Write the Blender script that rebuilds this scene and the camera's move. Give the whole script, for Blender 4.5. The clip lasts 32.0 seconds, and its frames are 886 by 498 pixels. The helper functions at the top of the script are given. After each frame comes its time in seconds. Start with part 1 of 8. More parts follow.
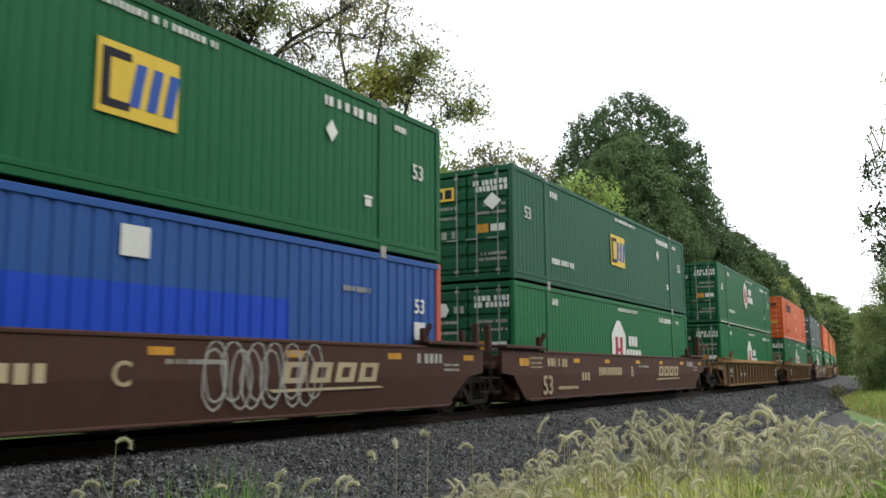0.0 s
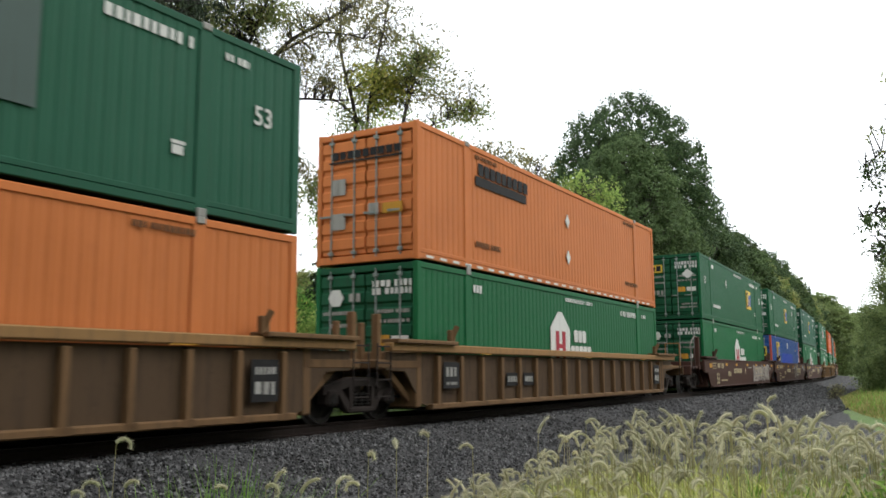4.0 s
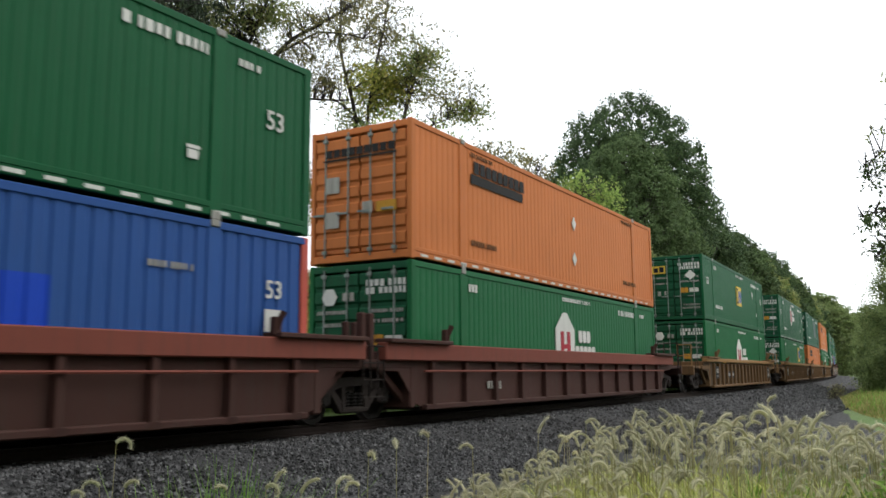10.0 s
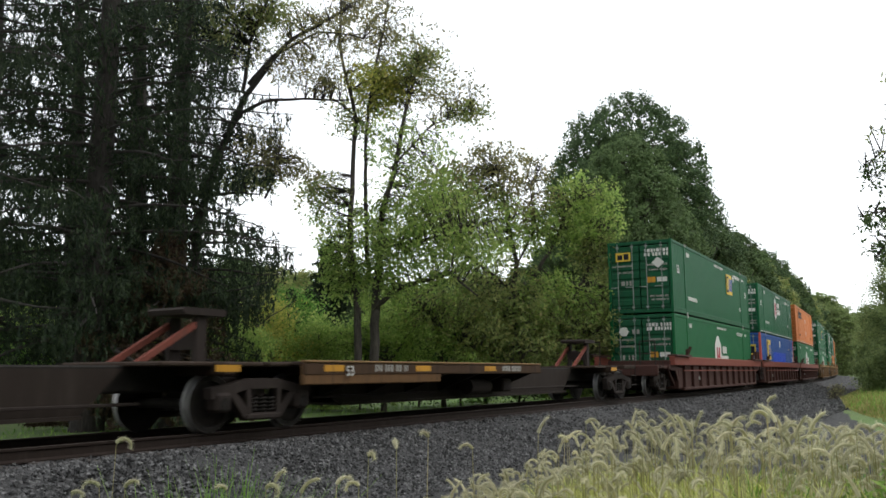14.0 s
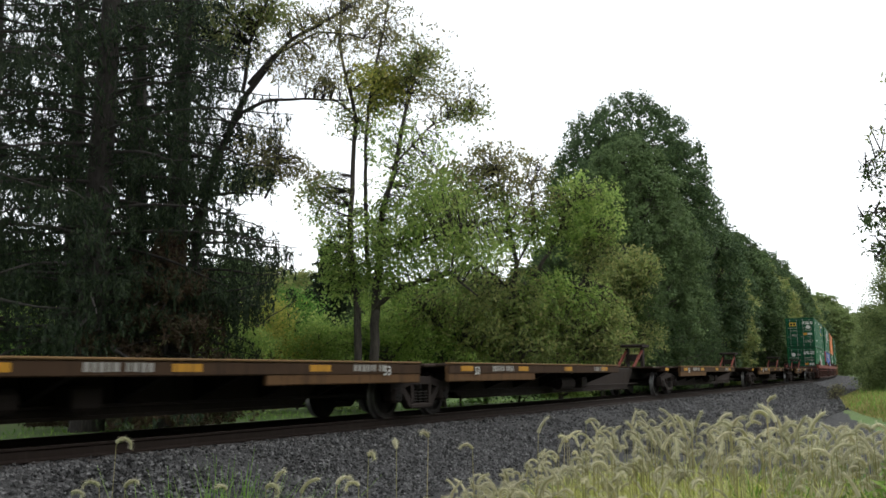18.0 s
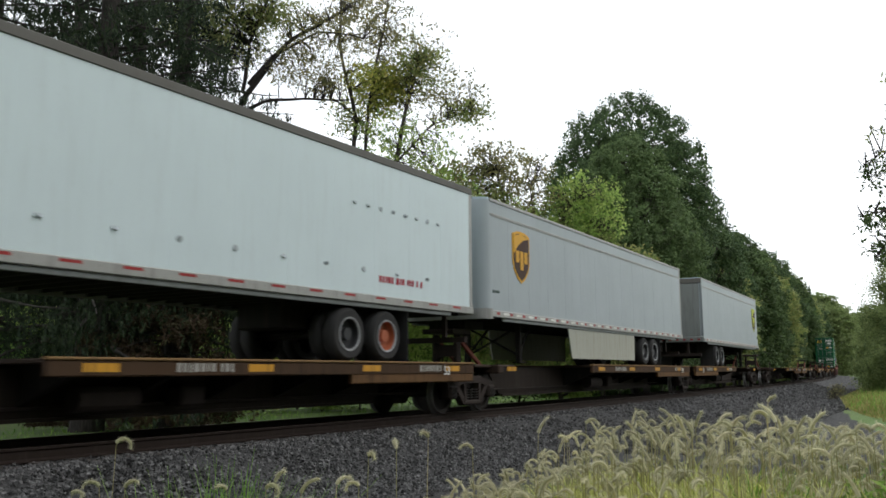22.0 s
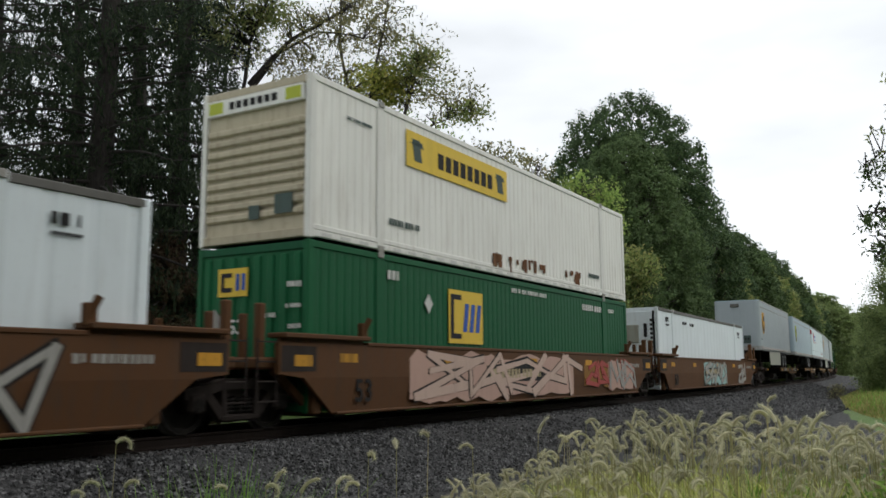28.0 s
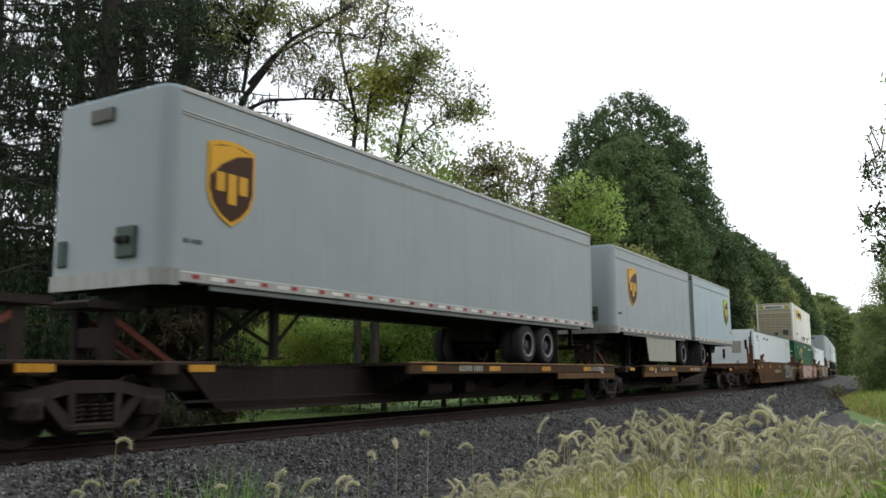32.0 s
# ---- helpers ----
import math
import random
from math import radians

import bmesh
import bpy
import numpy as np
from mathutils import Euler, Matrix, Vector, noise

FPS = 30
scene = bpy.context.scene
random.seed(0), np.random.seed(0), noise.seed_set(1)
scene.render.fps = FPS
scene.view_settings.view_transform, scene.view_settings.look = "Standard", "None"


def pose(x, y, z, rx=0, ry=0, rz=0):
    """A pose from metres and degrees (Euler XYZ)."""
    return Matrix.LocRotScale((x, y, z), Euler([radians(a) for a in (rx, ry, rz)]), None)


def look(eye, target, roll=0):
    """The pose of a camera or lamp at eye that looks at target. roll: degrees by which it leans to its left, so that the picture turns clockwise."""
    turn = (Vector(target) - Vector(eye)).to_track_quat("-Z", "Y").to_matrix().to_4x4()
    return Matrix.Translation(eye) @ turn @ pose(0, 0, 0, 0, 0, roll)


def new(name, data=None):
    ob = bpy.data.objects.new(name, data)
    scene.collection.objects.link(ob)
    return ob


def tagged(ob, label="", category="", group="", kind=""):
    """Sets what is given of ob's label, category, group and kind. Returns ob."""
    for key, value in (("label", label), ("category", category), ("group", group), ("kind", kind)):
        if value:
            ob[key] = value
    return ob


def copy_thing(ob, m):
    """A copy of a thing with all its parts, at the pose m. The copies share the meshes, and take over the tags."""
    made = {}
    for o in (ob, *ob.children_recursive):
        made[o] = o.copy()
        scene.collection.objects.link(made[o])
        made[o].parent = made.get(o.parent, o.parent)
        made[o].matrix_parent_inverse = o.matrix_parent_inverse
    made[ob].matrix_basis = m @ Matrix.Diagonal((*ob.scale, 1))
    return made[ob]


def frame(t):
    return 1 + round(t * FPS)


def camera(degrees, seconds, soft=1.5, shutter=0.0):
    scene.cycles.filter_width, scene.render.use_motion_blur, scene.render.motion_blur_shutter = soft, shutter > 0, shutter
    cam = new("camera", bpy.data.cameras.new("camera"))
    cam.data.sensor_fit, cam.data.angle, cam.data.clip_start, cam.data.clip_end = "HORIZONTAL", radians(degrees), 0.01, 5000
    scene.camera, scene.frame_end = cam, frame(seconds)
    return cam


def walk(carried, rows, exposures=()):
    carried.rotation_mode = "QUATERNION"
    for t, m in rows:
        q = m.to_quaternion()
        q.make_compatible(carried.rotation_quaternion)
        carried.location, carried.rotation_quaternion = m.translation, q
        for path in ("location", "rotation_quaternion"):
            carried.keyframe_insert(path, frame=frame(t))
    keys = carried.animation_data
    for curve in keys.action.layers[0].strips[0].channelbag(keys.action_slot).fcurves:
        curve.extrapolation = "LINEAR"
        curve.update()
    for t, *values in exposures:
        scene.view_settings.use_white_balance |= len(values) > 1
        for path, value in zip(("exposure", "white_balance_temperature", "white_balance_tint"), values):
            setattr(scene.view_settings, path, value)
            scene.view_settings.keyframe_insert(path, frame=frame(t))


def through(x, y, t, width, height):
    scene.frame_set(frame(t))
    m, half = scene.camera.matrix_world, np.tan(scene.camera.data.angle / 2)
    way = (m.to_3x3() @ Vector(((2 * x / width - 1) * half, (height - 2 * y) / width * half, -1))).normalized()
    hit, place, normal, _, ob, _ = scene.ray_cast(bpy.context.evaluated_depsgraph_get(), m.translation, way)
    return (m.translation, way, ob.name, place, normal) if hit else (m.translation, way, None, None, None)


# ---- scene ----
# The camera stands on a tripod beside the track.
cam = camera(54.749, 32.0, soft=1.6, shutter=0.16)
EYE = Vector((0.0, 0.0, 0.864))
AIM = look(EYE, EYE + Vector((0, math.cos(0.14386), math.sin(0.14386))), -0.345)
# the clip's camera closes down a little as the pale trailers and boxes come by
walk(cam, [(0.0, AIM), (32.0, AIM)], exposures=[(0.0, 0.3), (6.0, 0.18), (9.0, 0.1), (13.0, 0.05), (19.0, -0.05), (21.0, 0.0), (23.0, -0.2), (25.5, -0.25), (27.5, -0.4), (29.0, -0.5), (30.0, -0.27), (31.0, -0.12), (32.0, -0.1)])

# ---- overcast daylight ----
world = bpy.data.worlds.new("overcast_sky")
scene.world = world
world.use_nodes = True
wn, wl = world.node_tree.nodes, world.node_tree.links
wn.clear()
w_out = wn.new("ShaderNodeOutputWorld")
w_bg = wn.new("ShaderNodeBackground")
w_sky = wn.new("ShaderNodeTexSky")
w_sky.sky_type, w_sky.sun_disc = "NISHITA", False
w_sky.sun_elevation, w_sky.sun_rotation = radians(47), radians(78)
w_sky.dust_density = 4.0
w_co = wn.new("ShaderNodeTexCoord")
w_map = wn.new("ShaderNodeMapping")
w_map.inputs["Scale"].default_value = (1.2, 1.2, 4.0)
w_noise = wn.new("ShaderNodeTexNoise")
w_noise.inputs["Scale"].default_value, w_noise.inputs["Detail"].default_value = 1.6, 5.0
w_ramp = wn.new("ShaderNodeValToRGB")
w_ramp.color_ramp.elements[0].position, w_ramp.color_ramp.elements[0].color = 0.3, (8.6, 9.0, 9.4, 1)
w_ramp.color_ramp.elements[1].position, w_ramp.color_ramp.elements[1].color = 0.7, (14.0, 14.4, 14.8, 1)
w_sep = wn.new("ShaderNodeSeparateXYZ")
w_up = wn.new("ShaderNodeMapRange")
w_up.inputs["From Min"].default_value, w_up.inputs["From Max"].default_value = -0.05, 0.7
w_up.inputs["To Min"].default_value, w_up.inputs["To Max"].default_value = 1.0, 0.72
w_mul = wn.new("ShaderNodeVectorMath")
w_mul.operation = "SCALE"
w_mix = wn.new("ShaderNodeMix")
w_mix.data_type = "RGBA"
w_mix.inputs[0].default_value = 0.9
wl.new(w_co.outputs["Generated"], w_map.inputs["Vector"])
wl.new(w_map.outputs["Vector"], w_noise.inputs["Vector"])
wl.new(w_noise.outputs["Fac"], w_ramp.inputs["Fac"])
wl.new(w_co.outputs["Generated"], w_sep.inputs["Vector"])
wl.new(w_sep.outputs["Z"], w_up.inputs["Value"])
wl.new(w_ramp.outputs["Color"], w_mul.inputs[0])
wl.new(w_up.outputs["Result"], w_mul.inputs["Scale"])
wl.new(w_sky.outputs["Color"], w_mix.inputs[6])
wl.new(w_mul.outputs["Vector"], w_mix.inputs[7])
wl.new(w_mix.outputs[2], w_bg.inputs["Color"])
w_bg.inputs["Strength"].default_value = 0.15
wl.new(w_bg.outputs["Background"], w_out.inputs["Surface"])

sun_data = bpy.data.lights.new("sun", "SUN")
sun_data.energy, sun_data.angle, sun_data.color = 0.8, radians(30), (1.0, 0.97, 0.93)
sun = new("sun", sun_data)
sun.matrix_world = look(Vector((90, 20, 100)), Vector((0, 0, 0)))

# ---- the line of the track: metres along it, and metres to its right ----
BANK = 0.0
S_TAB = np.arange(-700.0, 900.0, 0.5)


def bend(s):
    if s < -20:
        return 0.0
    if s < 125:
        return 1.280e-03 - 6.142e-06 * max(s, 0.0)
    return 0.0003


_k = np.array([bend(s) for s in S_TAB])
_h = -np.concatenate([[0], np.cumsum((_k[1:] + _k[:-1]) * 0.25)])
_i0 = int(np.searchsorted(S_TAB, 0.0))
H_TAB = 0.55918 + _h - _h[_i0]
_dx, _dy = np.sin(H_TAB), np.cos(H_TAB)
X_TAB = np.concatenate([[0], np.cumsum((_dx[1:] + _dx[:-1]) * 0.25)])
Y_TAB = np.concatenate([[0], np.cumsum((_dy[1:] + _dy[:-1]) * 0.25)])
X_TAB = X_TAB - X_TAB[_i0] - 10.6382 * math.cos(0.55918)
Y_TAB = Y_TAB - Y_TAB[_i0] + 10.6382 * math.sin(0.55918)


def along(s, lat=0.0):
    """World x, y of a point s metres along the track and lat metres to its right."""
    x, y, h = np.interp(s, S_TAB, X_TAB), np.interp(s, S_TAB, Y_TAB), np.interp(s, S_TAB, H_TAB)
    return x + np.cos(h) * lat, y - np.sin(h) * lat


def ride(s, reach=10.0, z=0.0):
    """The pose of a vehicle whose two ends, reach metres from its middle, follow the track."""
    x0, y0 = along(s - reach)
    x1, y1 = along(s + reach)
    turn = math.atan2(y1 - y0, x1 - x0)
    return Matrix.Translation(((x0 + x1) / 2, (y0 + y1) / 2, 0)) @ Matrix.Rotation(turn, 4, "Z") @ Matrix.Rotation(-BANK, 4, "X") @ Matrix.Translation((0, 0, z))


PACE = 0.972


def gone(t):
    """Metres that the train has rolled at t seconds."""
    return PACE * (14.89705 * t + 0.00819 * (t - 16) ** 2 / 2 + 0.000864 * (t - 16) ** 3 / 6)


# ---- mesh building ----
class Build:
    """Collects simple solids, then becomes one mesh."""

    def __init__(self):
        self.v, self.f = [], []

    def add(self, verts, faces):
        n = len(self.v)
        self.v.extend(verts)
        self.f.extend([tuple(i + n for i in f) for f in faces])
        return self

    def box(self, x0, x1, y0, y1, z0, z1):
        v = [(x, y, z) for z in (z0, z1) for y in (y0, y1) for x in (x0, x1)]
        return self.add(v, [(0, 2, 3, 1), (4, 5, 7, 6), (0, 1, 5, 4), (2, 6, 7, 3), (0, 4, 6, 2), (1, 3, 7, 5)])

    def soft(self, x0, x1, y0, y1, z0, z1, c=0.02):
        """A box with chamfered edges."""
        c = min(c, (x1 - x0) * 0.45, (y1 - y0) * 0.45, (z1 - z0) * 0.45)
        v, ix = [], {}
        for sx in (0, 1):
            for sy in (0, 1):
                for sz in (0, 1):
                    X, Y, Z = (x0, x1)[sx], (y0, y1)[sy], (z0, z1)[sz]
                    dx, dy, dz = (c, -c)[sx], (c, -c)[sy], (c, -c)[sz]
                    for a, p in enumerate(((X, Y + dy, Z + dz), (X + dx, Y, Z + dz), (X + dx, Y + dy, Z))):
                        ix[sx, sy, sz, a] = len(v)
                        v.append(p)
        f = []
        for a in range(3):
            for s in (0, 1):
                loop = []
                for p, q in ((0, 0), (1, 0), (1, 1), (0, 1)):
                    k = [p, q]
                    k.insert(a, s)
                    loop.append(ix[k[0], k[1], k[2], a])
                f.append(tuple(loop if (s == 1) != (a == 1) else loop[::-1]))
        for a in range(3):
            b, d = [i for i in range(3) if i != a]
            for p in (0, 1):
                for q in (0, 1):
                    k0, k1 = [0, 0, 0], [0, 0, 0]
                    k0[b], k0[d], k1[b], k1[d] = p, q, p, q
                    k1[a] = 1
                    f.append((ix[(*k0, b)], ix[(*k1, b)], ix[(*k1, d)], ix[(*k0, d)]))
        for sx in (0, 1):
            for sy in (0, 1):
                for sz in (0, 1):
                    f.append(tuple(ix[sx, sy, sz, a] for a in range(3)))
        return self.add(v, f)

    def tube(self, p0, p1, r0, r1=None, n=10, caps=True):
        r1 = r0 if r1 is None else r1
        p0, p1 = Vector(p0), Vector(p1)
        q = (p1 - p0).to_track_quat("Z", "Y")
        v = []
        for p, r in ((p0, r0), (p1, r1)):
            for i in range(n):
                a = 2 * math.pi * i / n
                v.append(tuple(p + q @ Vector((math.cos(a) * r, math.sin(a) * r, 0))))
        f = [(i, (i + 1) % n, n + (i + 1) % n, n + i) for i in range(n)]
        if caps:
            f += [tuple(range(n))[::-1], tuple(range(n, 2 * n))]
        return self.add(v, f)

    def lathe(self, profile, centre, n=20):
        """Turns (radius, y) pairs round an axis along y."""
        v = [(centre[0] + r * math.cos(2 * math.pi * i / n), centre[1] + y, centre[2] + r * math.sin(2 * math.pi * i / n)) for r, y in profile for i in range(n)]
        f = [(k * n + i, k * n + (i + 1) % n, (k + 1) * n + (i + 1) % n, (k + 1) * n + i) for k in range(len(profile) - 1) for i in range(n)]
        return self.add(v, f)

    def plate(self, outline, y0, y1):
        """Extrudes an outline in x, z from y0 to y1."""
        n = len(outline)
        v = [(x, y0, z) for x, z in outline] + [(x, y1, z) for x, z in outline]
        f = [tuple(range(n)), tuple(range(n, 2 * n))[::-1]] + [(i, n + i, n + (i + 1) % n, (i + 1) % n) for i in range(n)]
        return self.add(v, f)

    def gable(self, outline, x0, x1):
        """Extrudes an outline in y, z from x0 to x1."""
        n = len(outline)
        v = [(x0, y, z) for y, z in outline] + [(x1, y, z) for y, z in outline]
        f = [tuple(range(n))[::-1], tuple(range(n, 2 * n))] + [(i, (i + 1) % n, n + (i + 1) % n, n + i) for i in range(n)]
        return self.add(v, f)

    def bar(self, p0, p1, w, h):
        """A straight bar of rectangular section."""
        p0, p1 = Vector(p0), Vector(p1)
        q = (p1 - p0).to_track_quat("X", "Z")
        l = (p1 - p0).length
        v = [tuple(p0 + q @ Vector((x, y, z))) for z in (-h / 2, h / 2) for y in (-w / 2, w / 2) for x in (0, l)]
        return self.add(v, [(0, 2, 3, 1), (4, 5, 7, 6), (0, 1, 5, 4), (2, 6, 7, 3), (0, 4, 6, 2), (1, 3, 7, 5)])

    def mesh(self, name, material, smooth=False):
        me = bpy.data.meshes.new(name)
        me.from_pydata(self.v, [], self.f)
        bm = bmesh.new()
        bm.from_mesh(me)
        bmesh.ops.recalc_face_normals(bm, faces=bm.faces)
        bm.to_mesh(me)
        bm.free()
        me.materials.append(material)
        if smooth:
            me.shade_smooth()
            me.set_sharp_from_angle(angle=radians(38))
        return me


def part(name, shape, material, parent, label="", smooth=False, at=None):
    """One mesh object under a thing or a part; shape is a Build or a finished mesh."""
    me = shape.mesh(name, material, smooth) if isinstance(shape, Build) else shape
    ob = new(name, me)
    ob.parent = parent
    if at is not None:
        ob.location = at
    if label:
        ob["label"] = label
    return ob


def thing(name, label, category, group="", kind=""):
    return tagged(new(name), label, category, group, kind)


def sheet(name, verts, faces, material, smooth=False):
    """A mesh from arrays: verts n x 3, faces m x 3 or m x 4."""
    verts, faces = np.asarray(verts, np.float32), np.asarray(faces, np.int32)
    me = bpy.data.meshes.new(name)
    me.vertices.add(len(verts))
    me.vertices.foreach_set("co", verts.ravel())
    k = faces.shape[1]
    me.loops.add(faces.size)
    me.loops.foreach_set("vertex_index", faces.ravel())
    me.polygons.add(len(faces))
    me.polygons.foreach_set("loop_start", np.arange(0, faces.size, k, dtype=np.int32))
    me.polygons.foreach_set("use_smooth", np.full(len(faces), smooth))
    me.update(calc_edges=True)
    me.materials.append(material)
    return me


# ---- materials ----
def nodes_of(name):
    m = bpy.data.materials.new(name)
    m.use_nodes = True
    return m, m.node_tree.nodes, m.node_tree.links, m.node_tree.nodes["Principled BSDF"]


def noise_node(n, l, vec, scale, detail=4.0, rough=0.55):
    t = n.new("ShaderNodeTexNoise")
    t.inputs["Scale"].default_value, t.inputs["Detail"].default_value, t.inputs["Roughness"].default_value = scale, detail, rough
    if vec is not None:
        l.new(vec, t.inputs["Vector"])
    return t.outputs["Fac"]


def ramp_node(n, l, fac, a, b, ca, cb):
    r = n.new("ShaderNodeValToRGB")
    e = r.color_ramp.elements
    e[0].position, e[0].color, e[1].position, e[1].color = a, (*ca, 1), b, (*cb, 1)
    l.new(fac, r.inputs["Fac"])
    return r.outputs["Color"]


def mix_node(n, l, fac, a, b, mode="MIX"):
    x = n.new("ShaderNodeMix")
    x.data_type, x.blend_type = "RGBA", mode
    for sock, val in ((x.inputs[0], fac), (x.inputs[6], a), (x.inputs[7], b)):
        if isinstance(val, (int, float)):
            sock.default_value = val
        elif isinstance(val, tuple):
            sock.default_value = (*val, 1) if len(val) == 3 else val
        else:
            l.new(val, sock)
    return x.outputs[2]


def bump_node(n, l, bsdf, height, strength, dist):
    b = n.new("ShaderNodeBump")
    b.inputs["Strength"].default_value, b.inputs["Distance"].default_value = strength, dist
    l.new(height, b.inputs["Height"])
    l.new(b.outputs["Normal"], bsdf.inputs["Normal"])


def scaled(n, l, coord, scale):
    m = n.new("ShaderNodeMapping")
    m.inputs["Scale"].default_value = scale
    l.new(coord, m.inputs["Vector"])
    return m.outputs["Vector"]


def paint(name, colour, rough=0.45, dirt=0.35, dirt_colour=(0.06, 0.05, 0.04), metal=0.0, fade=0.15):
    """Weathered paint: faded patches, streaks of dirt that run down, fine grain."""
    m, n, l, b = nodes_of(name)
    co = n.new("ShaderNodeTexCoord").outputs["Object"]
    info = n.new("ShaderNodeObjectInfo").outputs["Random"]
    broad = noise_node(n, l, co, 0.7, 3)
    streak = noise_node(n, l, scaled(n, l, co, (5.0, 5.0, 0.45)), 1.6, 5, 0.65)
    spots = noise_node(n, l, co, 9.0, 6, 0.7)
    pale = tuple(min(0.9, c * (1 + fade) + 0.06 * fade) for c in colour)
    dark = tuple(c * 0.86 for c in colour)
    c = mix_node(n, l, broad, dark, pale)
    c = mix_node(n, l, 0.5, c, colour)
    f1 = ramp_node(n, l, streak, 0.5, 0.78, (0, 0, 0), (dirt, dirt, dirt))
    c = mix_node(n, l, f1, c, dirt_colour)
    f2 = ramp_node(n, l, spots, 0.58, 0.75, (0, 0, 0), (dirt * 0.7,) * 3)
    c = mix_node(n, l, f2, c, dirt_colour)
    hsv = n.new("ShaderNodeHueSaturation")
    mr = n.new("ShaderNodeMapRange")
    mr.inputs["To Min"].default_value, mr.inputs["To Max"].default_value = 0.92, 1.08
    l.new(info, mr.inputs["Value"])
    l.new(mr.outputs["Result"], hsv.inputs["Value"])
    l.new(c, hsv.inputs["Color"])
    l.new(hsv.outputs["Color"], b.inputs["Base Color"])
    rr = n.new("ShaderNodeMapRange")
    rr.inputs["To Min"].default_value, rr.inputs["To Max"].default_value = rough - 0.08, min(1, rough + 0.25)
    l.new(spots, rr.inputs["Value"])
    l.new(rr.outputs["Result"], b.inputs["Roughness"])
    b.inputs["Metallic"].default_value = metal
    b.inputs["Specular IOR Level"].default_value = 0.13
    bump_node(n, l, b, spots, 0.12, 0.01)
    return m


def leaf_mat(name, a, b_, c_, through=0.35, yellow=0.0):
    """Leaves: each its own tint, light shining through."""
    m, n, l, b = nodes_of(name)
    rnd = n.new("ShaderNodeNewGeometry").outputs["Random Per Island"]
    co = n.new("ShaderNodeTexCoord").outputs["Object"]
    patch = noise_node(n, l, co, 0.5, 2)
    r = n.new("ShaderNodeValToRGB")
    r.color_ramp.elements[0].color, r.color_ramp.elements[1].color = (*a, 1), (*c_, 1)
    mid = r.color_ramp.elements.new(0.55)
    mid.color = (*b_, 1)
    l.new(rnd, r.inputs["Fac"])
    shade = ramp_node(n, l, patch, 0.35, 0.65, (0.8,) * 3, (1.15,) * 3)
    col = mix_node(n, l, 1.0, r.outputs["Color"], shade, "MULTIPLY")
    l.new(col, b.inputs["Base Color"])
    b.inputs["Roughness"].default_value = 0.6
    b.inputs["Specular IOR Level"].default_value = 0.15
    tr = n.new("ShaderNodeBsdfTranslucent")
    l.new(col, tr.inputs["Color"])
    mx = n.new("ShaderNodeMixShader")
    mx.inputs[0].default_value = through
    l.new(b.outputs["BSDF"], mx.inputs[1])
    l.new(tr.outputs["BSDF"], mx.inputs[2])
    l.new(mx.outputs["Shader"], n["Material Output"].inputs["Surface"])
    return m


def rough_mat(name, a, b_, scale, rough=0.9, bump=0.5, dist=0.03, stretch=(1, 1, 1), rand=0.0):
    """Bark, soil, stone: two tones of noise with relief."""
    m, n, l, b = nodes_of(name)
    co = scaled(n, l, n.new("ShaderNodeTexCoord").outputs["Object"], stretch)
    f = noise_node(n, l, co, scale, 6, 0.65)
    g = noise_node(n, l, co, scale * 0.13, 3)
    c = ramp_node(n, l, f, 0.32, 0.68, a, b_)
    c = mix_node(n, l, 1.0, c, ramp_node(n, l, g, 0.3, 0.7, (0.75,) * 3, (1.2,) * 3), "MULTIPLY")
    if rand:
        isl = n.new("ShaderNodeNewGeometry").outputs["Random Per Island"]
        c = mix_node(n, l, 1.0, c, ramp_node(n, l, isl, 0.0, 1.0, (1 - rand,) * 3, (1 + rand,) * 3), "MULTIPLY")
    l.new(c, b.inputs["Base Color"])
    b.inputs["Roughness"].default_value = rough
    bump_node(n, l, b, f, bump, dist)
    return m


GREEN = paint("green_container_paint", (0.006, 0.094, 0.034), 0.45, 0.16)
GREEN_VIVID = paint("fresh_green_container_paint", (0.006, 0.114, 0.036), 0.45, 0.14)
# end doors: a darker green than the sides, with stronger streaks
GREEN_DOOR = paint("grimy_green_door_paint", (0.010, 0.080, 0.036), 0.6, 0.6, (0.028, 0.026, 0.02))
GREEN_DULL = paint("dull_green_container_paint", (0.018, 0.088, 0.05), 0.5, 0.18)
GREY_GREEN = paint("grey_green_container_paint", (0.07, 0.10, 0.09), 0.5, 0.3)
BLUE = paint("blue_container_paint", (0.026, 0.085, 0.28), 0.45, 0.16)
BLUE_PATCH = paint("bright_blue_patch_paint", (0.012, 0.06, 0.46), 0.4, 0.08)
RED_POST = paint("faded_red_post_paint", (0.50, 0.10, 0.07), 0.5, 0.25)
ORANGE = paint("orange_container_paint", (0.50, 0.155, 0.042), 0.5, 0.3, (0.25, 0.09, 0.04), fade=0.4)
ORANGE_RED = paint("red_orange_container_paint", (0.55, 0.10, 0.02), 0.45, 0.2)
WHITE_BOX = paint("white_container_paint", (0.68, 0.74, 0.755), 0.45, 0.22, (0.22, 0.17, 0.11))
CREAM = paint("rust_stained_cream_paint", (0.77, 0.765, 0.71), 0.5, 0.3, (0.26, 0.17, 0.09))
CREAM_END = paint("grimy_beige_end_paint", (0.46, 0.41, 0.30), 0.55, 0.55, (0.16, 0.09, 0.045))
RUST = paint("rust_runs", (0.16, 0.075, 0.035), 0.8, 0.4)
BROWN_CAR = paint("dark_red_brown_car_paint", (0.062, 0.028, 0.02), 0.6, 0.4)
